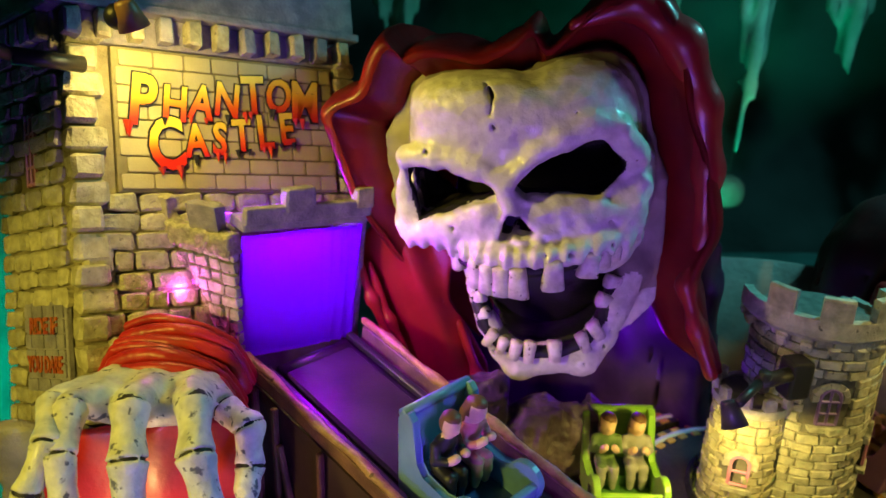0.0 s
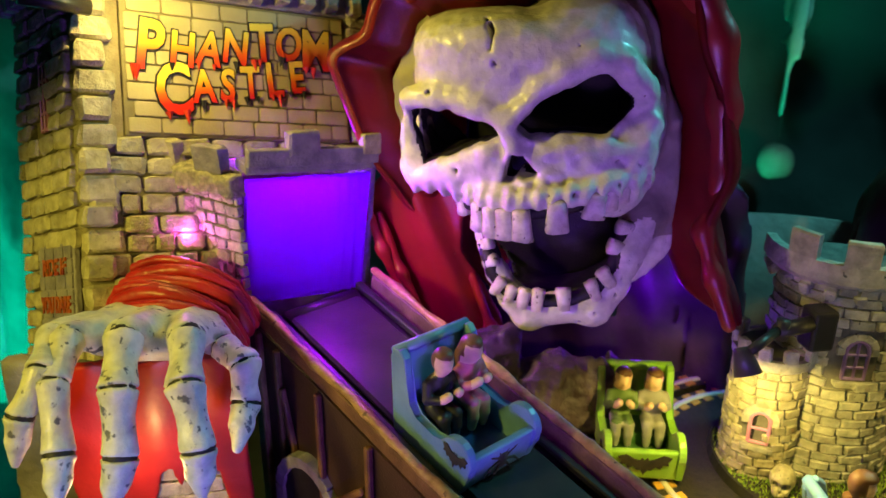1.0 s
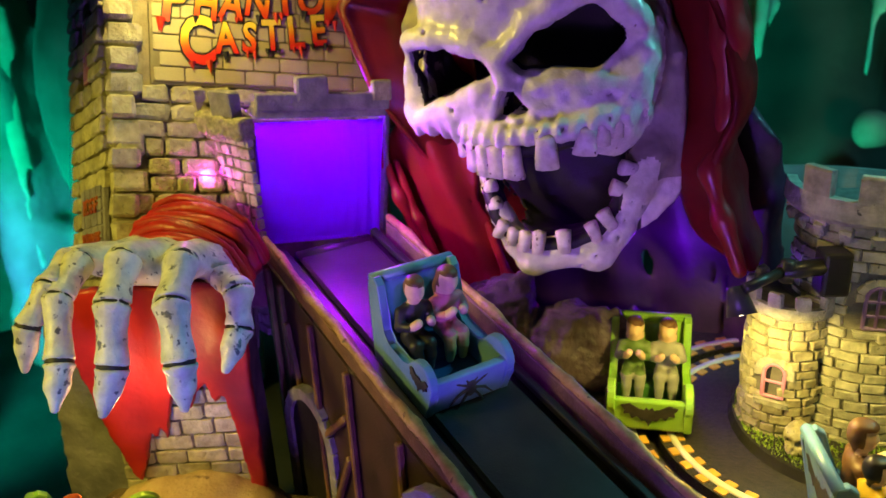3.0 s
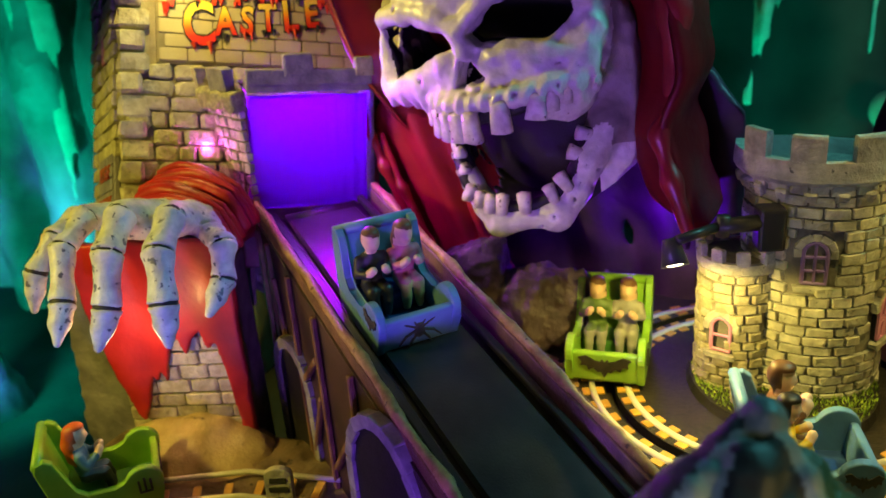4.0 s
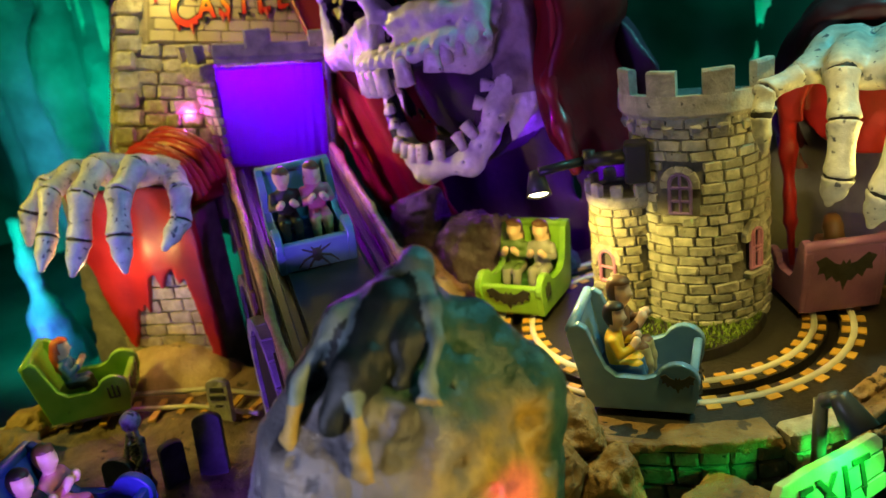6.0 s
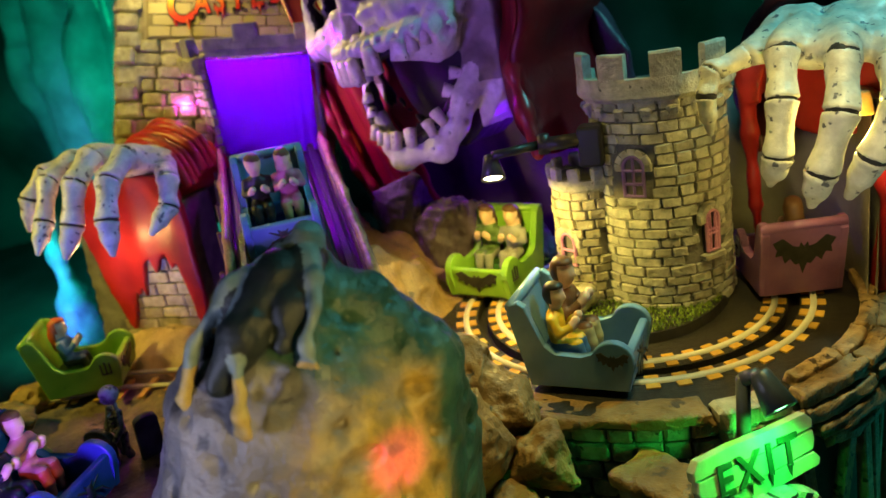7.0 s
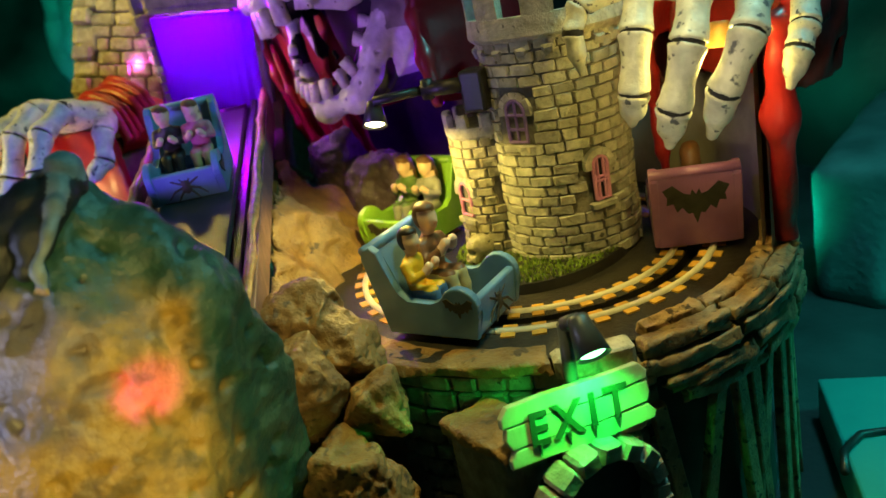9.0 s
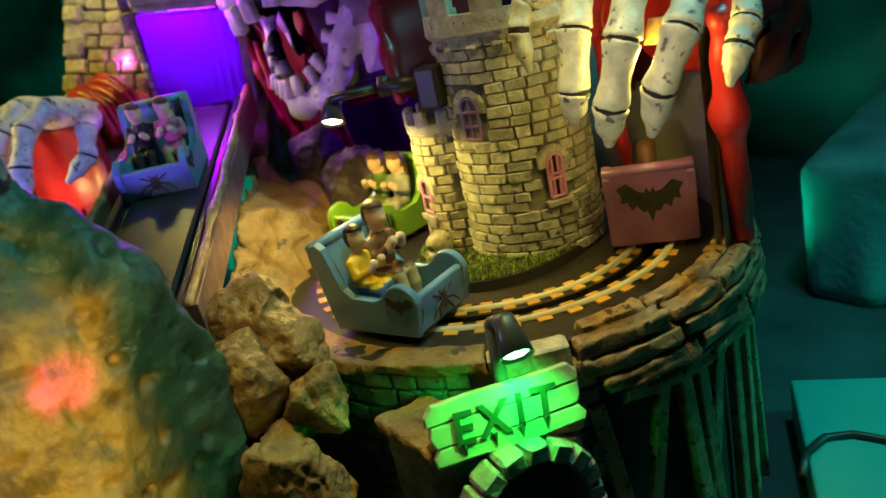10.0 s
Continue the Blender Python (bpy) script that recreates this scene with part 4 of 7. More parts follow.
def hood_sheet(bm, rows, steps, thick):
    """Cloth lofted along the rim; rows say, from the inside outwards, how far from the middle of the head, how deep, and how wavy each line of it lies."""
    grid = []
    for i in range(steps + 1):
        u = i / steps
        r = spline(RIM, u)
        o = Vector((3, max(min(r.y, 20), -40) * 0.6, 0))
        flat = Vector((r.x - o.x, r.y - o.y, 0))
        line = []
        for k, depth, wave in rows:
            q = o + flat * k
            w = wave * (math.sin(u * 61) + 0.6 * math.sin(u * 113 + 1))
            line.append(bm.verts.new(FACE @ Vector((q.x + flat.normalized().x * w, -(r.z + depth) + 0.5 * w, q.y + flat.normalized().y * w))))
        grid.append(line)
    for g, h in zip(grid, grid[1:]):
        for k in range(len(rows) - 1):
            bm.faces.new((g[k], g[k + 1], h[k + 1], h[k]))
    bmesh.ops.solidify(bm, geom=list(bm.faces), thickness=thick)


def hood():
    t = thing("hood", (50, 330, 140), "glossy dark red hood with a wavy dripping rim", "hood")
    bm = bmesh.new()
    hood_sheet(bm, [(0.73, -20, 0), (0.75, -13, 0.1), (0.79, -8.0, 0.3), (0.86, -4.6, 0.5), (0.93, -2.6, 0.5), (0.985, -0.8, 0.6), (1.0, 0, 0.7)], 200, 1.6)
    part("inner_cloth", bm, RED, t, "crimson inner face of the hood", True)
    bm = bmesh.new()
    hood_sheet(bm, [(0.99, 0.6, 0.7), (1.015, 1.2, 0.7), (1.05, -0.6, 0.7), (1.07, -4, 0.6), (1.08, -10, 0.8), (1.09, -22, 1.2), (1.08, -40, 1.5), (1.0, -62, 1.5), (0.84, -82, 1.2), (0.55, -96, 0.6), (0.2, -102, 0.2)], 200, 1.6)
    part("outer_cloth", bm, RED, t, "dark red outer cloth with a rolled rim", True)

    def roll(p):
        q = (p[0], p[2], -p[1])
        d = chain(q, [(14, 66, -22, 2), (34, 75, -26, 5.5), (51, 62, -29, 7), (61, 40, -30, 6), (66, 17, -29, 5), (69, -8, -27, 4), (64, -26, -22, 2.6), (70, -42, -18, 2.6), (77, -58, -14, 2.4)], 6)
        return d + 0.8 * wobble(*q, 14, 9)
    cast("rim_roll", roll, (0, 2, -70), (86, 46, 90), 1.2, RED, t, "thick rolled red rim", FACE)
    return t


hood()


def robe():
    """A broad crimson sheet below the hood, with a few narrow folds on it."""
    t = thing("robe", (20, 292, 100), "glossy crimson robe folds hanging below the hood", "robe")

    def sheet(p):
        x, y, z = p
        w = x + 0.42 * z
        d = np.abs(y - 302 - 3.2 * np.sin(0.16 * w) - 1.0 * np.sin(0.41 * w + 1) - 0.04 * (z - 160)) - 1.6
        left = np.maximum(-44 + (215 - z) * 0.40, -36 + (z - 190) * 0.8) - x + 2 * wobble(x, y, z, 9, 3)
        d = -melt(-d, -left, 2)
        return np.maximum(d, x - 8 - 0.5 * np.clip(170 - z, 0, 60) - 3 * wobble(x, y, z, 10, 4))
    cast("cloth", sheet, (-52, 284, 98), (72, 318, 236), 1.5, RED, t)
    for k, (x, z, r) in enumerate(((-34, 196, 2.2), (-26, 186, 2.0), (12, 160, 2.4))):
        pts = [(x, 300, z, r * 0.7), (x + 9, 297, z - 24, r), (x + 20, 296, z - 50, r * 0.9), (x + 27, 299, z - 72, r * 0.6)]
        arr = np.array(pts)[:, :3]
        cast("fold", lambda p, pts=pts, k=k: chain(p, pts, 5) + 0.6 * wobble(p[0], p[1], p[2] * 0.5, 6, 5 + k), arr.min(0) - 7, arr.max(0) + 7, 1.2, RED, t)


robe()


# ---- the two giant bone hands ----
def bisector(j, i):
    """The direction along the finger at its joint i."""
    u = j[i] - j[max(i - 1, 0)] if i else j[1] - j[0]
    v = j[min(i + 1, len(j) - 1)] - j[i]
    u, v = u / np.linalg.norm(u), v / np.linalg.norm(v)
    return (u + v) / np.linalg.norm(u + v)


def finger_field(q, joints, fat):
    """Three finger bones with knobbed ends and narrow gaps between them."""
    j = [np.array(v, float) for v in joints]
    d = None
    for i in range(len(j) - 1):
        a, b = j[i], j[i + 1]
        last = i == len(j) - 2
        k = fat * (1 - 0.07 * i)
        m = a * 0.5 + b * 0.5
        ends = (k * 1.05, k * 0.78, k * 1.0) if not last else (k * 0.98, k * 0.84, k * 0.34)
        e = chain(q, [(*a, ends[0]), (*m, ends[1]), (*b, ends[2])], 1.0)
        d = e if d is None else np.minimum(d, e)
    for i in range(len(j) - 1):
        n = bisector(j, i)
        run = sum((q[k] - j[i][k]) * n[k] for k in range(3))
        far = np.sqrt(sum((q[k] - j[i][k]) ** 2 for k in range(3)))
        d = carve(d, np.maximum(np.abs(run) - 0.55, far - fat * 1.5), 0.3)
        if i == 0:
            d = np.maximum(d, np.where(far < fat * 1.6, -run, -9))
    x, y, z = q
    return d + 0.25 * wobble(x, y, z, 4, 2) + 0.15 * wobble(x, y, z, 1.7, 3)


def hand(name, wrist, fingers, fats, label, extra):
    t = thing(name, wrist, label, "skeleton hand")
    for joints, fat in zip(fingers, fats):
        pts = np.array(joints)
        cast("finger", lambda q, j=joints, f=fat: finger_field(q, j, f), pts.min(0) - 9, pts.max(0) + 9, 0.65, BONE_WASH, t)
        bm = bmesh.new()
        for a, b in zip(joints[:-1], joints[1:]):
            bmesh.ops.create_uvsphere(bm, u_segments=12, v_segments=8, radius=fat * 0.84, matrix=Matrix.Translation(a))
        part("joint_gap", bm, CRACK_AND_SHADE, t, "black painted finger joints", True)

    def palm(q):
        d = ball(q, extra[:3], extra[3:])
        for joints, fat in zip(fingers, fats):
            d = melt(d, chain(q, [(wrist[0] * 0.45 + joints[0][0] * 0.55, wrist[1], wrist[2], 6.2), (*joints[0], fat * 0.94)], 3), 3.0)
        for joints, fat in zip(fingers, fats):
            j = [np.array(v, float) for v in joints]
            n = bisector(j, 0)
            run = sum((q[k] - j[0][k]) * n[k] for k in range(3))
            far = np.sqrt(sum((q[k] - j[0][k]) ** 2 for k in range(3)))
            d = carve(d, np.maximum(np.abs(run - 0.4) - 0.7, far - fat * 1.3), 0.3)
        return d + 0.7 * wobble(*q, 6, 5) + 0.35 * wobble(*q, 2.5, 6)

    pts = np.array([f[0] for f in fingers] + [wrist])
    cast("palm", palm, pts.min(0) - 13, pts.max(0) + 13, 1.0, BONE_WASH, t)
    return t


hand("skeleton_hand", (-91, 231, 170),
     [[(-114, 207, 177), (-107, 187, 176), (-109.5, 178, 167), (-112, 175, 153)], [(-106.5, 203, 178.5), (-103.5, 186, 173), (-98.5, 175, 157), (-97, 167, 145.5)],
      [(-88, 201, 181), (-84.5, 186.5, 171.8), (-82.5, 178, 155), (-84, 171.5, 142.5)], [(-71, 206, 179), (-66.5, 190.5, 171.5), (-60.5, 180.5, 157), (-60.5, 178.5, 142.5)],
      [(-66, 221, 167), (-57, 214, 165.5), (-56.5, 210, 153.5), (-55.7, 197, 145.5)]],
     [4.6, 5.2, 5.8, 5.8, 5.4], "giant pale bone hand reaching out of a red sleeve", (-88, 219, 172.5, 21, 15, 6.5))
hand("skeleton_hand", (206, 284, 199),
     [[(186, 262, 193), (176.5, 254, 189.5), (175.5, 250, 182.5), (176, 251.5, 169.5)], [(198.7, 252, 195), (200, 242.5, 181.5), (199.3, 239, 165), (196.7, 241, 155.5)],
      [(216, 250, 192.5), (217, 238, 178), (212, 236.5, 160.5), (208.8, 238.5, 149.5)], [(229, 259, 188), (231.5, 243, 178.5), (225.2, 240, 164), (218.5, 246, 150)],
      [(238, 274, 185), (239.5, 266, 175.5), (239, 261, 170), (237.5, 257.5, 160.5)]],
     [4.1, 5.3, 5.6, 5.5, 4.7], "giant pale bone hand lit blue above and yellow below", (208, 268, 193, 19, 14, 7))


def sleeve_left():
    t = thing("sleeve", (-88, 240, 150), "bunched red cloth sleeve round the bone wrist", "sleeve")

    def shell(p):
        x, y, z = p
        d = np.abs(np.sqrt(((x + 89) / 22) ** 2 + ((z - 160) / 14) ** 2) * 18 - 15.8) - 1.4
        d = np.maximum(d, np.maximum(230 - y, y - 262))
        return np.maximum(d, 148 - z) + 0.3 * wobble(x, y, z, 6, 4)
    cast("cloth", shell, (-128, 222, 140), (-52, 266, 196), 1.1, RED_BRIGHT, t)
    for k in range(6):
        pts = []
        for i in range(17):
            u = -1.0 + 2.0 * i / 16
            drop = 9.5 * u * u + 8.0 * max(abs(u) - 0.8, 0) / 0.2
            pts.append((-88 + 24 * u + 1.0 * math.sin(k * 1.9), 227.5 + 3.9 * k + 2.0 * abs(u), 178.2 + 1.3 * k - drop - 3.0 * u + 1.0 * math.sin(2.6 * u + k * 1.7), 2.1 + 0.5 * math.sin(k * 2.3 + 1.4 * u)))
        arr = np.array(pts)[:, :3]
        cast("fold", lambda p, pts=pts, k=k: chain(p, pts, 0.4) + 0.22 * wobble(p[0] * 0.5, p[1], p[2], 3.5, 4 + k), arr.min(0) - 4, arr.max(0) + 4, 0.8, RED_BRIGHT, t)


sleeve_left()

PILLAR = axes_at((-113, 208, 66), (0.97, 0.25, 0), (0, 0, 1))
DRIP = [(-8, 100), (-7.5, 76), (-3, 52), (1.5, 34), (4.5, 24), (7, 21.5), (9.5, 26), (11.5, 33), (14, 44), (16, 40), (18, 45), (20, 39), (21.5, 46), (24.5, 57), (28, 60), (30.5, 52), (33, 58), (37, 61), (40, 54), (43, 57), (45.5, 46), (47, 30), (48.5, 12), (53, 9), (54, 100)]


def left_pillar():
    t = thing("stone_pillar", (-88, 225, 0), "stone pillar under the bone hand on a tan rock", "pillar")
    rnd = random.Random(6)
    bm = bmesh.new()
    box(bm, (50, 26, 120), PILLAR @ mm(25, 15, 25), 1)
    part("wall_core", bm, WARM_MORTAR, t)
    for x, z, w, h in courses(50, 60, 6.4, 12, rnd, 0.25):
        piece("brick", block_mesh(STONE, rnd.randrange(4), 0.03, 0.09), PILLAR @ mm(x, 1.2 + rnd.uniform(-0.4, 0.4), z), (w - 0.7, 3.4, h - 0.7), t)

    def side(p):
        x, y, z = p
        d = np.maximum(brick_field(p, (-14, 5, 36), (20, 3, 60), 2), -34 + 0.07 * (z + 24) - x)
        return d + 1.1 * wobble(x, y, z, 13, 2) + 0.4 * wobble(x, y, z, 4, 3)
    cast("side_stone", side, (-38, -3, -28), (10, 14, 100), 1.6, ROCK_PURPLE, t, "grey violet stone flank", PILLAR @ mm(0, 4, 0, 0, 0, -15))

    def cloth(p):
        x, y, z = p
        d = np.maximum(patch(x, z, DRIP) + 0.6 * wobble(x, y, z, 5, 7), np.abs(y + 1.6 + 0.5 * np.sin(x * 0.3) * np.clip((z - 15) / 60, 0, 1) + 0.5 * wobble(x, y * 0, z * 0.5, 9, 5)) - 1.5)
        return d - 0.3
    cast("red_drape", cloth, (-8, -7, 6), (60, 5, 102), 0.9, RED_BRIGHT, t, "glossy red cloth running down in drips", PILLAR)

    def foot(p):
        x, y, z = p
        d = ball(p, (-90, 211, 66), (34, 22, 23))
        d = melt(d, ball(p, (-72, 212, 62), (24, 22, 20)), 6)
        return d + 2.6 * wobble(x, y, z, 13, 4) + 0.9 * wobble(x, y, z, 5, 5)
    cast("rock_foot", foot, (-130, 180, 40), (-40, 240, 96), 1.6, mat("pale_tan_foot", (0.34, 0.235, 0.10), (0.52, 0.385, 0.19), 12, 0.5, bump=0.9, grain=1.8, vary=0.05, wear=(0.20, 0.13, 0.06), wear_at=0.66), t, "smooth tan rock at the pillar foot")


left_pillar()


def sleeve_lamp():
    t = thing("amber_lamp", (-84, 226, 150), "small amber lamp block under the bone hand", "lamp")
    bm = bmesh.new()
    box(bm, (11, 8, 9), mm(-80, 226, 153, 12, 0, 14), 1.4)
    part("lens", bm, mat("amber_plastic", (0.55, 0.25, 0.03), (0.68, 0.36, 0.06), 6, 0.35, bump=0.05), t)
    bm = bmesh.new()
    box(bm, (12, 3, 10), mm(-80.8, 231, 153.5, 12, 0, 14), 0.6)
    part("socket", bm, PLASTIC, t)


sleeve_lamp()


def sleeve_right():
    def field(p):
        x, y, z = p
        d = chain(p, [(180, 288, 186, 4), (180, 292, 160, 3), (181, 295, 130, 2.2), (181.5, 296, 112, 1.4)], 3)
        d = np.minimum(d, chain(p, [(231.5, 268, 176, 3.6), (229, 276, 146, 4.2), (226, 286, 104, 4.2)], 8))
        hole = np.sqrt(((x - 209) / 27) ** 2 + ((z - 176) / 20) ** 2)
        hoodring = np.maximum(np.abs(hole * 22 - 22) - 2.2, np.maximum(np.abs(y - 292 + 0.3 * (x - 209)) - 15, 172 - z))
        back = np.maximum(np.maximum(np.abs(y - 300 + 0.25 * (x - 209)) - 2, (hole - 1) * 22), 152 + 3 * np.sin(x * 0.5) - z)
        d = melt(d, np.minimum(hoodring, back), 4)
        return d + 0.8 * wobble(x, y, z, 8, 5)
    t = thing("sleeve", (210, 290, 105), "red cloth sleeve hanging over the ride tunnel", "sleeve")
    cast("cloth", field, (172, 250, 102), (250, 318, 208), 1.3, RED_BRIGHT, t)

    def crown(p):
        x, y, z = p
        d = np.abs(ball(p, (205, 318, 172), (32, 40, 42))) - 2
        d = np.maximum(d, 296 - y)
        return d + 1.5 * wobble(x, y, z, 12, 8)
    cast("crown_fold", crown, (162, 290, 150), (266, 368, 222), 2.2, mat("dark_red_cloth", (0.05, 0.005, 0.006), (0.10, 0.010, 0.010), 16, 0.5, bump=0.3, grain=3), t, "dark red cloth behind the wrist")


sleeve_right()


def tunnel_wall():
    """The curved shell behind the ride cars."""
    t = thing("tunnel_wall", (CX, CY, 100), "curved brown wall behind the ride track", "wall")
    bm = bmesh.new()
    lathe(bm, [(84, 0), (84, 74), (87, 74), (87, 0), (84, 0)], mm(CX, CY, 100, 0, 0, 7), 48, 103)
    part("shell", bm, mat("brown_tunnel_paint", (0.20, 0.17, 0.15), (0.34, 0.30, 0.26), 22, 0.6, bump=0.5, grain=3), t, smooth=True)


CX, CY, CZ, RO, RI = 138.6, 263.4, 100.0, 66.6, 53.4
tunnel_wall()


def hand_lamp():
    t = thing("spot_lamp", (221, 254, 176), "tiny warm lamp with a brown shade under the bone hand", "lamp")
    lamp_head(t, Vector((220.5, 252, 174)), (0, -0.1, -1), 4.4, 7, mat("amber_lamp_shell", (0.30, 0.14, 0.03), (0.45, 0.24, 0.06), 6, 0.4, bump=0.1), glow("warm_bulb_small", (1.0, 0.8, 0.4), 14))


hand_lamp()


# ---- ride platform ----
def platform():
    t = thing("ride_platform", (CX, CY, 0), "round black gritty ride deck with a curved slot and toy track", "platform")
    here = mm(CX, CY, CZ)
    bm = bmesh.new()
    lathe(bm, [(35, -3), (58.0, 0), (58.0, -4), (62.0, -4), (62.0, 0), (86, 0), (86, -5), (0, -5), (0, -3), (35, -3)][1:], here, 96)
    part("deck", bm, DECK, t)
    bm = bmesh.new()
    lathe(bm, [(0, 0), (58.0, 0)], here, 96)
    part("inner_deck", bm, DECK, t)
    for name, r in (("rail", RO), ("rail", RI)):
        bm = bmesh.new()
        lathe(bm, [(r - 1.15, 0.1), (r - 1.0, 1.1), (r + 1.0, 1.1), (r + 1.15, 0.1)], here, 110)
        part(name, bm, RAIL, t, "cream raised rail", True)
    tie = block_mesh(TIE, 1, 0.0, 0.05)
    for i in range(44):
        a = 360 * i / 44
        for r, w in ((RO, 4.6), (RI, 4.0)):
            for s in (-1, 1):
                piece("sleeper", tie, here @ mm(0, 0, 0, 0, 0, a) @ mm(r + s * 2.6, 0, 0.1, 0, 0, 1.5), (2.9, w, 0.9), t)
    # stone drum under the deck, its shade put into the dark colour
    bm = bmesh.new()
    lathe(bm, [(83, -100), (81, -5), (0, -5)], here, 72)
    part("drum", bm, mat("timber_with_painted_shade", (0.035, 0.028, 0.02), (0.08, 0.06, 0.04), 12, 0.7, bump=0.4), t)


platform()


def rim_planks():
    """Weathered timbers in two tiers round the front right edge of the deck."""
    t = thing("plank_rim", (CX + 70, CY - 40, 60), "two tiers of weathered split planks edging the ride deck", "edging")
    rnd = random.Random(21)

    def plank(a0, a1, r, z, w, h, mesh_seed):
        def field(p):
            x, y, zz = p
            ang, rad = np.degrees(np.arctan2(y - CY, x - CX)), np.hypot(x - CX, y - CY)
            mid = (a0 + a1) / 2
            s = np.abs(ang - mid) / 57.3 * rad - (a1 - a0) / 2 / 57.3 * rad
            u, v = np.abs(rad - r) - w / 2, np.abs(zz - z) - h / 2
            d = np.maximum(np.maximum(u, v), s)
            along = ang * r / 57.3
            grain = 0.9 * wobble(along / 6, rad, zz, 1.7, mesh_seed) + 0.5 * np.abs(wobble(along / 3, rad, zz, 2.6, mesh_seed + 3)) + 0.25 * wobble(along, rad, zz, 2.0, mesh_seed + 5)
            return d * 0.9 + grain
        xs = [CX + rr * math.cos(radians(a)) for a in (a0, (a0 + a1) / 2, a1) for rr in (r - w, r + w)]
        ys = [CY + rr * math.sin(radians(a)) for a in (a0, (a0 + a1) / 2, a1) for rr in (r - w, r + w)]
        cast("plank", field, (min(xs) - 2, min(ys) - 2, z - h / 2 - 2), (max(xs) + 2, max(ys) + 2, z + h / 2 + 2), 0.75, WOOD, t)

    a, k = -37.0, 0
    for span in (15, 14, 17, 16):
        plank(a, a + span - 0.7, 84.5, 101.5, 6, 5, k)
        a, k = a + span, k + 1
    a = -39.0
    for span in (19, 15, 18, 16):
        plank(a, a + span - 0.8, 90.5, 99.5, 7, 5.5, k)
        a, k = a + span, k + 1
    for tier, (r, z) in enumerate(((92.5, 93.5), (93, 87), (91.5, 80.5))):
        a = -40.0 + tier * 4
        for span in (22, 18, 24, 16):
            plank(a, a + span - 0.9, r, z, 5, 6.2, k)
            a, k = a + span, k + 1


rim_planks()


def trestle():
    t = thing("trestle", (CX + 66, CY - 56, 0), "dark timber trestle of crossed posts under the deck rim", "trestle")
    rnd = random.Random(5)
    spots = [(-37, -30), (-22, -33), (-17, -13), (-12, -10), (-5, -16), (2, -1), (10, 6), (19, 21)]
    for i, (top, foot) in enumerate(spots):
        bm = bmesh.new()
        a = [CX + 89 * math.cos(radians(top)), CY + 89 * math.sin(radians(top)), 79]
        b = [CX + 91 * math.cos(radians(foot)), CY + 91 * math.sin(radians(foot)), 0]
        beam(bm, a, b, 5.0, 3.6, (CX - a[0], CY - a[1], 0), 0.5)
        part("post", bm, WOOD, t)


trestle()


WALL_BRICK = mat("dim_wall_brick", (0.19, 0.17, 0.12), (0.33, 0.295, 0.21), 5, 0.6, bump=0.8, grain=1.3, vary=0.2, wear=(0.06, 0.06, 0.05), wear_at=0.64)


def front_wall():
    """The stone front of the deck with its rock ledge."""
    t = thing("front_wall", (165, 180, 0), "dark brick front wall under a tan rock ledge", "wall")
    rnd = random.Random(9)
    here = mm(CX, CY, 0)
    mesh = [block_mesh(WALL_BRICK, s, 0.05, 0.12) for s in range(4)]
    row = 0
    z = 96.0
    while z > 30:
        h = rnd.uniform(6.0, 7.0)
        a = -104 + (4 if row % 2 else 0)
        while a < -38:
            w = rnd.uniform(8, 11)
            da = math.degrees(w / 86)
            piece("brick", mesh[rnd.randrange(4)], here @ mm(0, 0, 0, 0, 0, a + da / 2) @ mm(83.2 + rnd.uniform(-0.3, 0.3), 0, z - h / 2, 0, 0, 90), (w - 0.8, 4.5, h - 0.8), t)
            a += da
        z, row = z - h, row + 1

    def ledge(p):
        x, y, zz = p
        rad, ang = np.hypot(x - CX, y - CY), np.degrees(np.arctan2(y - CY, x - CX))
        d = np.maximum(np.abs(rad - 83.5) - 6.5 + 1.2 * wobble(x, y, zz, 12, 2), np.abs(zz - 98.4) - 2.0)
        d = np.maximum(d, np.maximum(-104 - ang, ang + 56) * 1.2)
        return d + 0.7 * wobble(x, y, zz, 8, 3) + 0.5 * wobble(x, y, zz * 2, 2.5, 4)
    cast("ledge", ledge, (112, 168, 90), (196, 200, 104), 0.9, ROCK, t, "flat tan rock ledge")
    for a, z, w in ((-51, 98.5, 13), (-44, 98.5, 12), (-50, 91.5, 12), (-43, 91.5, 13), (-45, 84.5, 13), (-44, 77, 13), (-45, 69, 13)):
        piece("corner_stone", block_mesh(STONE, 2, 0.03, 0.12), here @ mm(0, 0, 0, 0, 0, a) @ mm(87.5, 0, z, 0, 0, 90 + rnd.uniform(-3, 3)), (w, 9, 6.8), t)


front_wall()

EXIT = axes_at((203.5, 178.2, 93.5), (0.555, 0.83, -0.01), (-0.25, 0.12, 0.96))


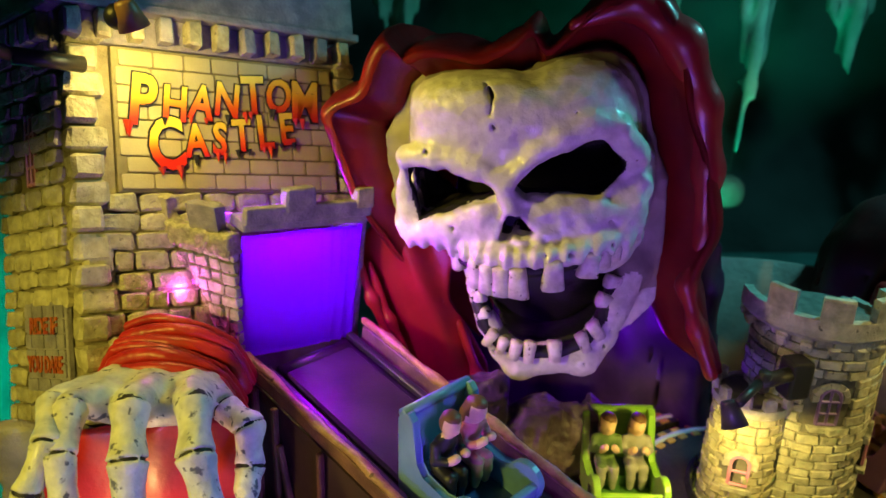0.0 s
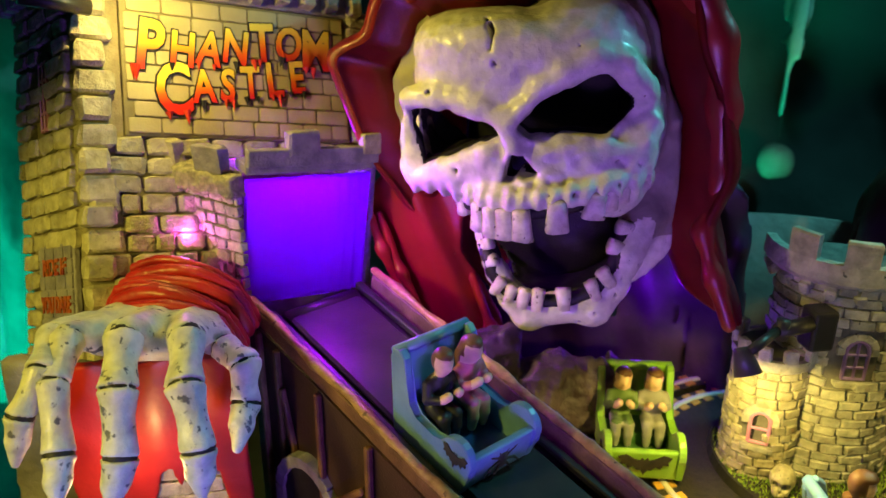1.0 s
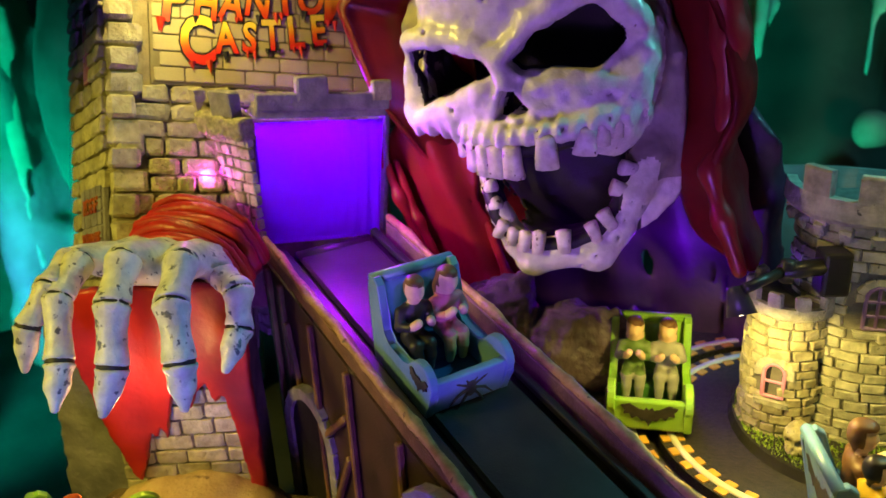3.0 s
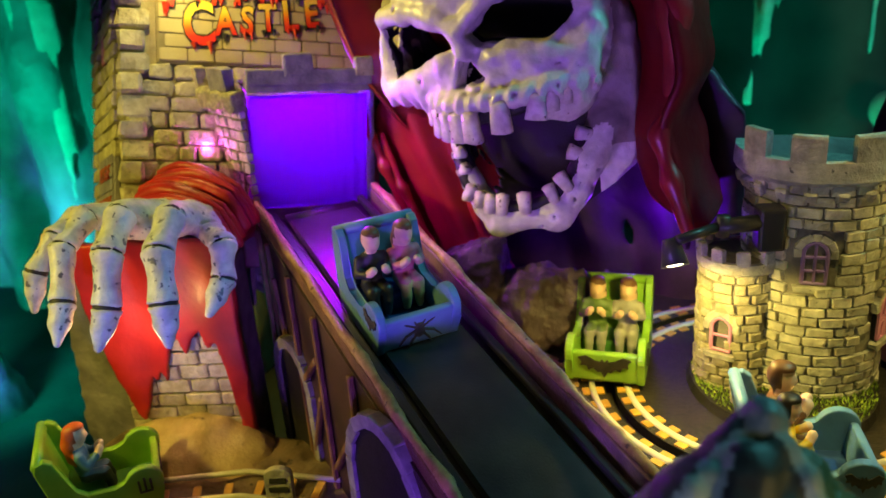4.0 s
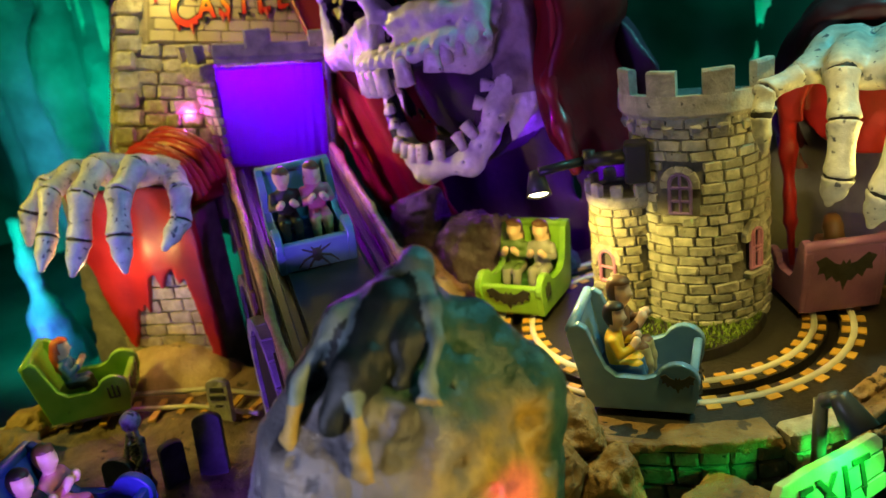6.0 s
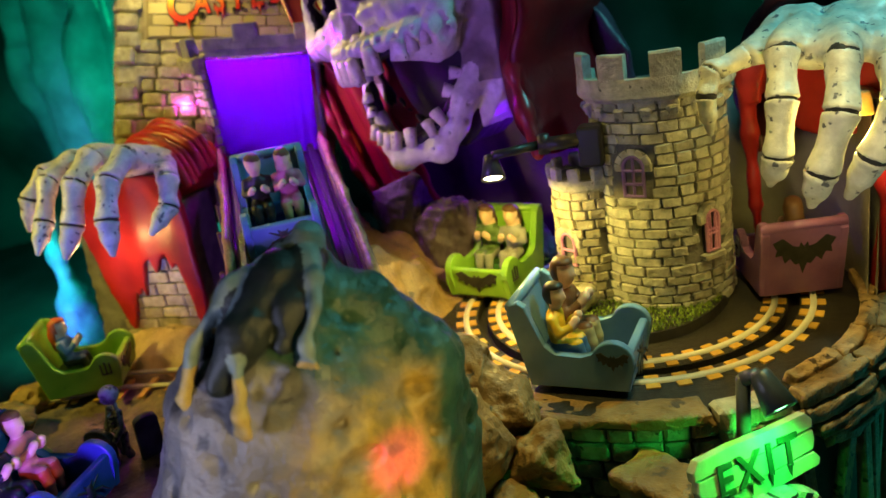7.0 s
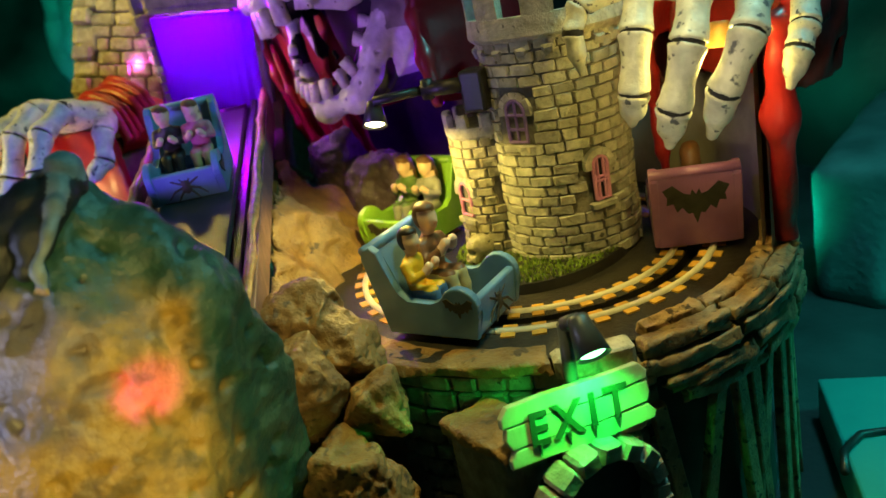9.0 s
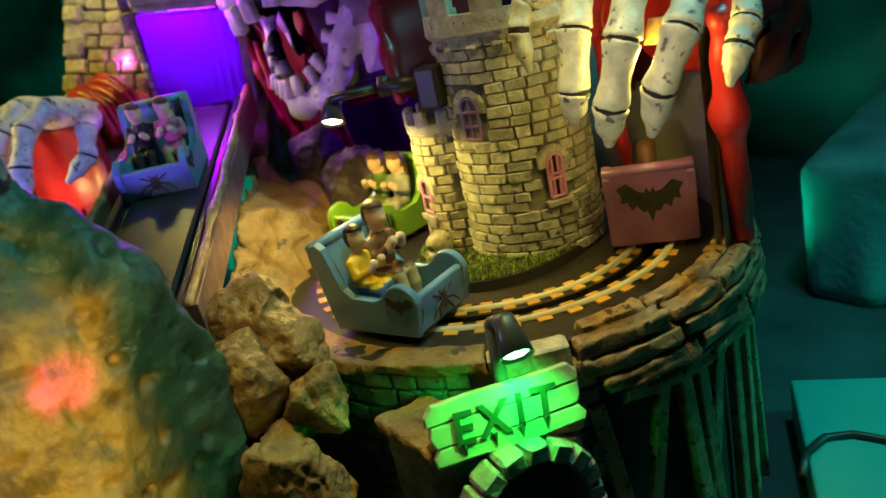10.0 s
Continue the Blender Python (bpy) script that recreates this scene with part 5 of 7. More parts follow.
def exit_gate():
    t = thing("exit_gate", (212, 176, 0), "low stone arch doorway below the exit board", "gateway")
    rnd = random.Random(2)
    A = axes_at((206.6, 176.6, 52.8), (0.38, 0.925, 0), (0, 0, 1))
    # worn stone mixed darker for the shadow under the exit board
    dim_stone = mat("arch_stone_shade_tone", (0.20, 0.18, 0.13), (0.36, 0.33, 0.25), 5, 0.6, bump=0.7, grain=1.4, vary=0.2, wear=(0.09, 0.08, 0.06), wear_at=0.66)
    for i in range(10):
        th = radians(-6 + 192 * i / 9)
        piece("arch_stone", block_mesh(dim_stone, i % 4, 0.03, 0.14), A @ mm(19.4 * math.cos(th), rnd.uniform(-0.5, 0.5), 11 + 19.4 * math.sin(th), 0, 90 - math.degrees(th), 0), (6.9, 9, 6.0), t)
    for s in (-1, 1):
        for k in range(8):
            piece("jamb_stone", block_mesh(dim_stone, k % 4, 0.03, 0.14), A @ mm(s * 19.6, 0, 4.5 - 7.4 * k), (6.4, 9, 7.0), t)
    # black sheet stands in for the shade inside the exit arch
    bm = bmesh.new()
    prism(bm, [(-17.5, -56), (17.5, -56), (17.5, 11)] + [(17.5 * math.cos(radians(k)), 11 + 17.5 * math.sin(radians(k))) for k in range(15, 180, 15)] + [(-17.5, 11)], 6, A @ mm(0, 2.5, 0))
    part("dark_opening", bm, CRACK_AND_SHADE, t, "black sheet in the opening in place of its shade")
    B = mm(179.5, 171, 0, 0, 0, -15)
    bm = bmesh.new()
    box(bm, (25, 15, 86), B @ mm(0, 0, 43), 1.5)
    part("side_block", bm, dim_stone, t, "plain stone block beside the arch")

    def cap(p):
        x, y, z = p
        d = brick_field(p, (0, 0, 87.6), (14, 9, 2.2), 1.2)
        return d + 0.9 * wobble(x, y, z, 6, 3) + 0.5 * wobble(x, y, z * 2, 2.4, 4)
    cast("cap_stone", cap, (-17, -12, 82), (17, 12, 93), 0.8, ROCK, t, "tan split stone cap", B)


exit_gate()


def exit_sign():
    t = thing("exit_sign", (203.5, 178.2, 80), "green lit wooden board with dripping exit lettering", "sign")
    # pale board colour, tinted towards the green light of its lamp
    board = mat("pale_board_green_tint", (0.34, 0.42, 0.22), (0.46, 0.52, 0.30), 9, 0.5, bump=0.25, grain=1.2)
    for z0, z1, cut in ((3.0, 8.2, 0.8), (-3.2, 2.7, -0.6), (-8.2, -3.5, 0.5)):
        bm = bmesh.new()
        prism(bm, [(-21 - cut, z0), (-10, z0 + 0.4), (4, z0 - 0.2), (20.5 + cut, z0 + 0.3), (21.5 + cut * 0.5, (z0 + z1) / 2), (20.6 - cut, z1), (6, z1 - 0.3), (-8, z1 + 0.2), (-20 + cut, z1), (-21.6, (z0 + z1) / 2)], 3.2, EXIT, 0.45)
        part("board", bm, board, t)
    bm = bmesh.new()
    box(bm, (40, 1.6, 15), EXIT @ mm(0, 2.2, 0), 0.3)
    part("backing", bm, WOOD, t, "orange-brown board edge")
    dark = mat("dark_green_letter_paint", (0.01, 0.06, 0.02), (0.02, 0.09, 0.03), 5, 0.6, bump=0.05)
    m = EXIT @ mm(0, -0.35, 0, 90, 0, 0)
    for ch, x, s in (("E", -12.5, 12.5), ("X", -4, 12.5), ("I", 3.5, 12.5), ("T", 10.5, 12.5)):
        lettering("letter", ch, s, m @ mm(x, -0.2, 0, 0, 0, -2), dark, t, 0.3, 0.06, 0.95, 0.25)
        bm = bmesh.new()
        for dx, ln in ((-0.6, 2.2),):
            bmesh.ops.create_cone(bm, cap_ends=True, segments=5, radius1=0.9, radius2=0.02, depth=ln + 1.5, matrix=m @ mm(x + dx, -4.2 - ln / 2, 0.1, 90, 0, 0))
        part("paint_drip", bm, dark, t)


exit_sign()


def exit_lamp():
    t = thing("spot_lamp", (201, 186, 90), "green glowing lamp with a dark shade above the exit board", "lamp")
    shell = mat("grey_lamp_shell", (0.035, 0.04, 0.035), (0.07, 0.075, 0.065), 8, 0.35, bump=0.08)
    lamp_head(t, Vector((209.2, 180.0, 111.2)), (0.55, -0.42, -0.66), 4.8, 11.5, shell, glow("green_bulb", (0.25, 1.0, 0.4), 9))
    bm = bmesh.new()
    rod(bm, (198.2, 184.2, 84), (198.6, 184.6, 117), 2.0)
    rod(bm, (198.6, 184.6, 116.4), (203, 184.6, 118.4), 2.2)
    part("post", bm, shell, t, smooth=True)


exit_lamp()


# ---- ramp ----
SLOPE = Vector((0.71, -0.704, -0.196))
LEFT, RIGHT = Vector((-67, 256.5, 167)), Vector((-28, 287, 166))


def along(p, s, up=0.0, out=0.0):
    """A point s down the ramp from p, raised by up and moved by out to the ramp's right."""
    return p + SLOPE * s + Vector((0, 0, up)) + Vector((0.704, 0.71, 0)) * out


def ramp():
    t = thing("ramp", (10, 210, 0), "timber sided toy ramp with a black conveyor belt", "ramp")
    rnd = random.Random(14)
    gilt = mat("gilded_timber", (0.24, 0.13, 0.04), (0.46, 0.29, 0.10), 5, 0.42, bump=0.4, grain=0.9, wear=(0.10, 0.05, 0.02), wear_at=0.64)
    dusk = mat("dusky_pink_timber", (0.12, 0.065, 0.055), (0.23, 0.13, 0.105), 7, 0.5, bump=0.4, grain=0.9)
    for base, name, o, m, tall in ((LEFT, "left_board", 0.0, WOOD_DARK, 7), (RIGHT, "right_board", 1.5, dusk, 14)):
        bm = bmesh.new()
        beam(bm, along(base, 0, -tall / 2 - 0.5, o), along(base, 196, -tall / 2 - 0.5, o), 3.2 if o == 0 else 4.6, tall, bevel=0.3)
        part(name, bm, m, t)

        def trim(p, base=base, o=o):
            pts = []
            for i in range(15):
                q = along(base, i * 14, 0.2 + 0.3 * math.sin(i * 2.1), o + 0.5 * math.sin(i * 1.7))
                pts.append((*q, 1.7 + 0.35 * math.sin(i * 2.7)))
            d = chain(p, pts, 1)
            x, y, z = p
            return d + 0.45 * wobble((x + y) * 0.9, (x - y) * 0.25, z, 3, 5)
        a, b = along(base, 0), along(base, 198)
        cast("top_rail", trim, (min(a.x, b.x) - 6, min(a.y, b.y) - 6, min(a.z, b.z) - 5), (max(a.x, b.x) + 6, max(a.y, b.y) + 6, max(a.z, b.z) + 5), 1.15, gilt, t, "worn gilded top rail")
    mid = (LEFT + RIGHT) / 2
    bm = bmesh.new()
    beam(bm, along(mid, 0, -9), along(mid, 196, -9), 48, 2.5, bevel=0.2)
    part("bed", bm, PLASTIC, t)
    bm = bmesh.new()
    beam(bm, along(mid, 2, -6.5, 0.5), along(mid, 195, -6.5, 0.5), 31, 2.6, bevel=1.0)
    part("belt", bm, mat("worn_black_belt", (0.02, 0.018, 0.017), (0.05, 0.045, 0.038), 16, 0.36, bump=0.1, grain=0.7), t, "worn black belt")
    for out, up, w in ((-19.5, -5.4, 3.4), (20, -5.4, 3.0)):
        bm = bmesh.new()
        beam(bm, along(mid, 0, up, out), along(mid, 195, up, out), w, 2.8, bevel=0.5)
        part("guide_rail", bm, PLASTIC, t, "black guide rail")
    bm = bmesh.new()
    rod(bm, along(mid, 4, -7.5, -15), along(mid, 4, -7.5, 16), 3.4, sides=20)
    part("roller", bm, PLASTIC, t, smooth=True)
    # timbered side wall
    wall = axes_at(along(LEFT, 0, -6, -2.5), (SLOPE.x, SLOPE.y, 0), (0, 0, 1))
    drop = 0.196 / math.hypot(SLOPE.x, SLOPE.y)
    panel = mat("brown_wall_board", (0.020, 0.008, 0.007), (0.048, 0.020, 0.016), 14, 0.5, bump=0.3)
    bm = bmesh.new()
    prism(bm, [(0, -160), (190, -122), (190, -190 * drop), (0, 0)], 3, wall)
    part("side_wall", bm, panel, t)
    braces = [((22, 0), (22, -70)), ((24, -14), (36, -60)), ((48, 0), (48, -90)), ((50, -44), (72, -20)), ((50, -80), (72, -36)), ((76, 0), (76, -90)), ((80, -60), (102, -30)), ((110, 0), (110, -90)), ((112, -60), (132, -34)), ((10, 0), (10, -80))]
    for (x0, z0), (x1, z1) in braces:
        bm = bmesh.new()
        beam(bm, wall @ Vector((x0, -1.4, z0 - x0 * drop)), wall @ Vector((x1, -1.4, z1 - x1 * drop)), 2.6, 2.2, wall.to_3x3() @ Vector((0, 1, 0)), 0.5)
        part("brace", bm, WOOD_DARK, t)
    grey = mat("pale_arch_stone", (0.17, 0.165, 0.155), (0.30, 0.285, 0.255), 5, 0.6, bump=0.3)
    for cx, cz, r, tall in ((40, -53, 15.5, 70), (136, -25.6, 21.5, 96)):
        cz -= cx * drop
        arch = wall @ mm(cx, -5.0, cz, 0, 0, 7)
        for i in range(11):
            th = radians(180 * i / 10)
            piece("arch_stone", block_mesh(grey, i % 4, 0.012, 0.06), arch @ mm(r * math.cos(th), 3, 1.25 * r * math.sin(th), 0, 90 - math.degrees(th), 0), (0.38 * r, 4.4, 4.6), t)
        for s in (-1, 1):
            for k in range(int(tall / 7)):
                piece("jamb_stone", block_mesh(grey, k % 4, 0.012, 0.06), arch @ mm(s * r, 3, -4 - 7 * k), (4.6, 4.4, 6.8), t)
        # each archway is closed by a black sheet, painted as its shade
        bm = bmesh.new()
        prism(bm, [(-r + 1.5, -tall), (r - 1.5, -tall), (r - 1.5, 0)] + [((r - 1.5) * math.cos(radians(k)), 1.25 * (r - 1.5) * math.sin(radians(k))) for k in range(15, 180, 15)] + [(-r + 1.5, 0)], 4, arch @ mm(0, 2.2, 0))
        part("dark_opening", bm, CRACK_AND_SHADE, t, "black sheet in the opening in place of its shade")


ramp()


# ---- ride cars and the seated toy figures ----
BAT = [(0, 2.2), (1.0, 3.4), (1.6, 2.2), (3.4, 2.6), (6.5, 4.6), (9.5, 3.6), (8.2, 1.8), (8.6, 0.2), (6.6, 0.4), (5.6, -1.6), (4.0, -0.6), (2.4, -2.2), (1.2, -2.0), (0, -4.6)]
BAT = BAT + [(-x, z) for x, z in BAT[-2:0:-1]]
BADGE = mat("dark_emblem_paint", (0.020, 0.022, 0.018), (0.045, 0.045, 0.035), 4, 0.5, bump=0.05, vary=0)
WHITE = mat("bone_white_paint", (0.60, 0.60, 0.54), (0.72, 0.72, 0.66), 4, 0.45, bump=0.05, vary=0)


def car_paint(name, dark, light):
    return mat(name, dark, light, 12, 0.36, bump=0.12, grain=1.1, vary=0.0, wear=tuple(v * 0.6 for v in dark), wear_at=0.72, coat=0.2)


def ride_car(name_label, paint, lining, emblem, m):
    """A little tub car: tall raked back, low sides, rolled front scrolls; it looks along y."""
    t = thing("ride_car", (0, 0, 0), name_label, "ride car", "ride cars")
    side = [(-17, 1.5), (-22.5, 27), (-21.5, 30.2), (-18.5, 31.2), (-16, 29.5), (-11.5, 15.5), (-8, 12.6), (1, 12.2), (4.5, 13.4)]
    side += [(11 + 6.6 * math.cos(radians(k)), 12.4 + 6.2 * math.sin(radians(k))) for k in range(150, -31, -18)] + [(15.5, 1.5)]
    for s in (-1, 1):
        bm = bmesh.new()
        prism(bm, side, 3.0, mm(s * 13.5 + 1.5, 0, 0, 0, 0, 90), 0.6)
        part("side", bm, paint, t, smooth=False)
    bm = bmesh.new()
    box(bm, (27, 2.6, 29), mm(0, -18.6, 15.5, 10.5, 0, 0), 0.8)
    part("back", bm, paint, t)
    bm = bmesh.new()
    rod(bm, (-14.6, -20.9, 29.4), (14.6, -20.9, 29.4), 1.9, sides=14)
    part("back_roll", bm, paint, t, smooth=True)
    bm = bmesh.new()
    box(bm, (27.5, 2.8, 12.5), mm(0, 14.8, 8.2, -6, 0, 0), 0.8)
    front = part("front", bm, paint, t)
    bm = bmesh.new()
    box(bm, (26, 32, 2.4), mm(0, -1, 2.4), 0.5)
    part("floor", bm, lining, t)
    bm = bmesh.new()
    box(bm, (24.5, 13, 7), mm(0, -10.0, 5.5), 0.9)
    part("seat", bm, lining, t)
    bm = bmesh.new()
    for x in (-8, 8):
        for y in (-10, 9):
            rod(bm, (x - 1.2, y, 1.6), (x + 1.2, y, 1.6), 1.6, sides=12)
    part("wheel", bm, PLASTIC, t)
    bm = bmesh.new()
    if emblem == "spider":
        bm.free()

        def spider(p):
            d = ball(p, (0, 16.4, 7.4), (1.8, 0.8, 2.4))
            d = melt(d, ball(p, (0, 16.4, 10.0), (1.1, 0.7, 1.1)), 0.5)
            for s in (-1, 1):
                for x1, z1, x2, z2 in ((2.4, 12.5, 3.2, 14.2), (4.6, 11, 6.6, 12.2), (5, 6.8, 7.6, 4.2), (3, 4.6, 4.4, 2.6)):
                    d = melt(d, chain(p, [(0, 16.4, 8.4, 0.5), (s * x1, 16.6 - 0.1 * (z1 - 8), z1, 0.45), (s * x2, 16.6 - 0.1 * (z2 - 8), z2, 0.3)], 0.3), 0.3)
            return d
        cast("emblem", spider, (-9, 15, 1), (9, 18, 16), 0.3, BADGE, front, "black painted spider")
    else:
        prism(bm, [(x * 1.05, z * 1.05) for x, z in BAT], 0.5, mm(0, 16.3, 8.6, -6, 0, 0))
        part("emblem", bm, BADGE, front, "dark painted emblem")
    bm = bmesh.new()
    prism(bm, [(x * 1.15, z * 1.7) for x, z in BAT], 0.4, mm(0, -20.3, 17.5, 10.5, 0, 0))
    part("back_emblem", bm, BADGE, t, "dark painted bat on the back")
    for s in (-1, 1):
        at = mm(s * 15.2, 11.0, 11.5, 0, 0, 90 * s)
        bm = bmesh.new()
        if emblem == "bats":
            prism(bm, [(4.4 * math.cos(radians(k)), 4.4 * math.sin(radians(k)) * 1.05) for k in range(0, 360, 24)], 0.4, at @ mm(0, -0.3, 0))
            disc = part("side_badge", bm, WHITE, t, "white skull badge")
            bm = bmesh.new()
            for x, z, r in ((-1.6, 0.6, 1.05), (1.6, 0.6, 1.05), (0, -1.2, 0.5), (-1.0, -2.8, 0.4), (0, -3.0, 0.4), (1.0, -2.8, 0.4)):
                rod(bm, at @ Vector((x, -0.2, z)), at @ Vector((x, -0.6, z)), r, sides=10)
            part("badge_face", bm, BADGE, disc)
        elif emblem == "claws":
            for k in range(3):
                box(bm, (0.9, 0.5, 6.4 - abs(k - 1) * 1.6), at @ mm((k - 1) * 2, -0.25, 0.3), 0.2, 1)
            box(bm, (4.8, 0.5, 0.9), at @ mm(0, -0.25, -2.4), 0.2, 1)
            part("side_badge", bm, BADGE, t, "dark painted claw mark")
        else:
            prism(bm, [(x * 0.55, z * 0.7) for x, z in BAT], 0.4, at @ mm(0, -0.3, 0.5))
            part("side_badge", bm, BADGE, t, "dark painted bat")
    t.matrix_basis = m
    return t


def cloth(name, c):
    return mat(name, tuple(v * 0.8 for v in c), c, 5, 0.45, bump=0.12, grain=1.5, vary=0)


SKIN = cloth("doll_skin", (0.82, 0.55, 0.38))
HAIR_DARK, HAIR_BROWN, HAIR_RED = cloth("dark_hair", (0.02, 0.015, 0.012)), cloth("brown_hair", (0.16, 0.075, 0.03)), cloth("red_hair", (0.55, 0.10, 0.02))


def doll(at, turn, label, shirt, trousers, hair, long_hair=False, arms=0.0, size=1.0):
    """A seated toy figure in one piece; it looks along y."""
    def field(p):
        x, y, z = p
        d = ball(p, (0, 0, 20.6), (3.0, 3.3, 4.4))
        d = melt(d, bone(p, (0, -0.2, 15.4), (0, 0, 18), 1.5, 1.4), 0.8)
        d = melt(d, ball(p, (0, -0.6, 9.5), (4.2, 3.0, 6.8)), 1)
        d = melt(d, ball(p, (0, -0.8, 13.2), (4.8, 2.6, 2.6)), 1.4)
        for s in (-1, 1):
            d = melt(d, chain(p, [(s * 4.6, -0.6, 13.6, 1.7), (s * 5.6, 1.4, 9.6, 1.6), (s * (3.4 - arms), 5.2, 11 + arms * 2, 1.35), (s * (2.2 - arms), 6.6, 13 + arms * 2, 1.5)], 0.6), 0.7)
            d = melt(d, chain(p, [(s * 2.0, 0, 3.6, 2.4), (s * 2.4, 6.2, 4.0, 2.2), (s * 2.4, 7.4, 0.2, 1.8), (s * 2.4, 7.6, -4.0, 1.5)], 0.8), 1)
        cap = np.maximum(ball(p, (0, -0.7, 21.5), (3.4, 3.3, 3.9)), y - 0.2)
        cap = melt(cap, ball(p, (0.3, 0.1, 23.9), (2.8, 3.1, 1.7)), 0.8)
        if long_hair:
            cap = np.minimum(cap, chain(p, [(0, -1.6, 22, 3.2), (0, -2.6, 17, 3.3), (0, -2.8, 11.5, 2.6)], 1))
        d = melt(d, cap, 0.4)
        d = melt(d, ball(p, (0, 3.3, 20), (0.6, 0.7, 0.7)), 0.4)
        return d + 0.12 * wobble(x, y, z, 1.8, 2)

    def choose(x, y, z):
        pick = np.full(x.shape, 1)
        pick[z < 5.2] = 2
        fore = (np.hypot(np.abs(x) - (2.2 - arms), y - 6.6) < 2.4) & (z > 10.5)
        pick[fore] = 0
        pick[z > 16.2] = 0
        crown = (z > 16.2) & ((y < -0.2) & (z > 18.6) | (z > 23.2 + 0.25 * x) | (y < -1.6))
        pick[crown] = 3
        if long_hair:
            pick[(y < -2.2) & (z > 9.5)] = 3
        return pick

    m = pose(0, 0, 0)
    ob = cast("toy_figure", field, (-9, -7.5, -7), (9, 10, 27), 0.62, [SKIN, shirt, trousers, hair], None, "", None, choose)
    ob.matrix_basis = at @ pose(0, 0, 0, 0, 0, turn) @ Matrix.Scale(size, 4)
    return tagged(ob, label, "toy figure", "toy riders")


BLUE_PAINT, BLUE_DARK = car_paint("sky_blue_car_paint", (0.11, 0.24, 0.40), (0.17, 0.34, 0.52)), car_paint("deep_blue_lining", (0.02, 0.06, 0.20), (0.04, 0.10, 0.28))
PINK_PAINT, PINK_DARK = car_paint("mauve_car_paint", (0.28, 0.11, 0.27), (0.38, 0.16, 0.35)), car_paint("rose_lining", (0.50, 0.16, 0.36), (0.60, 0.22, 0.44))
GREEN_PAINT, GREEN_DARK = car_paint("lime_car_paint", (0.19, 0.42, 0.03), (0.30, 0.56, 0.06)), car_paint("dark_green_lining", (0.05, 0.16, 0.03), (0.08, 0.22, 0.05))
SHIRTS = dict(yellow=cloth("yellow_coat", (0.85, 0.50, 0.02)), brown=cloth("brown_jacket", (0.17, 0.075, 0.03)), red=cloth("red_coat", (0.55, 0.05, 0.04)), blue=cloth("blue_coat", (0.06, 0.16, 0.32)),
              green=cloth("olive_coat", (0.12, 0.20, 0.05)), rose=cloth("rose_coat", (0.62, 0.20, 0.26)), cream=cloth("cream_trousers", (0.50, 0.42, 0.20)), jeans=cloth("blue_jeans", (0.08, 0.18, 0.32)),
              grey=cloth("grey_coat", (0.35, 0.34, 0.30)), black=cloth("black_suit", (0.02, 0.02, 0.03)))


def on_track(angle, r=60.0):
    """The pose of a car whose middle stands at that angle of the track."""
    a = radians(angle)
    return pose((CX + r * math.cos(a)) * 0.001, (CY + r * math.sin(a)) * 0.001, (CZ + 1.1) * 0.001, 0, 0, angle)


def seat(m, x):
    return m @ pose(x * 0.001, -0.0085, 0.0095)


blue = on_track(-83)
ride_car("pale blue toy ride car with a black spider on the front", BLUE_PAINT, BLUE_DARK, "spider", blue)
doll(seat(blue, 6), 4, "toy figure in a mustard yellow coat with black hair", SHIRTS["yellow"], SHIRTS["jeans"], HAIR_DARK)
doll(seat(blue, -5.5), -6, "toy man in a brown jacket with raised hands", SHIRTS["brown"], SHIRTS["cream"], HAIR_BROWN, arms=0.6, size=1.16)
rose = on_track(27)
ride_car("mauve pink toy ride car with bats and skull badges", PINK_PAINT, PINK_DARK, "bats", rose)
doll(seat(rose, 0), 0, "toy woman with long brown hair and a brown jacket", SHIRTS["brown"], SHIRTS["cream"], HAIR_BROWN, True, 0.8, 1.05)
lime = on_track(-180)
ride_car("lime green toy ride car with a dark winged emblem", GREEN_PAINT, GREEN_DARK, "claws", lime)
doll(seat(lime, 6), 0, "toy figure in an olive coat with auburn hair", SHIRTS["green"], SHIRTS["grey"], HAIR_BROWN, True, 0.4)
doll(seat(lime, -6), 0, "toy figure in a pale grey coat with auburn hair", SHIRTS["grey"], SHIRTS["grey"], HAIR_BROWN, True)
down = Matrix.Translation(Vector((12.9, 209.0, 142.1)) * 0.001) @ pose(0, 0, 0, 0, 0, -134.8) @ pose(0, 0, 0, -11, 0, 0)
ride_car("blue toy ride car with a spider, coming down the ramp", BLUE_PAINT, BLUE_DARK, "spider", down)
doll(seat(down, 6), 0, "toy man in a dark suit with brown hair", SHIRTS["black"], SHIRTS["black"], HAIR_BROWN)
doll(seat(down, -6), 0, "toy woman in a rose coat with auburn hair", SHIRTS["rose"], SHIRTS["cream"], HAIR_BROWN, True, 0.3)
away = pose(-0.092, 0.171, 0.0790, 0, 0, -50)
ride_car("lime green toy ride car below the bone hand", GREEN_PAINT, GREEN_DARK, "claws", away)
doll(seat(away, 0), 0, "toy figure with bright red hair and a blue coat", SHIRTS["blue"], SHIRTS["black"], HAIR_RED, True, 0.5)


# ---- the small round castle ----
TX, TY = 150.0, 276.0
LILAC = mat("lilac_window_paint", (0.22, 0.12, 0.38), (0.30, 0.18, 0.50), 5, 0.4, bump=0.1, vary=0.03)


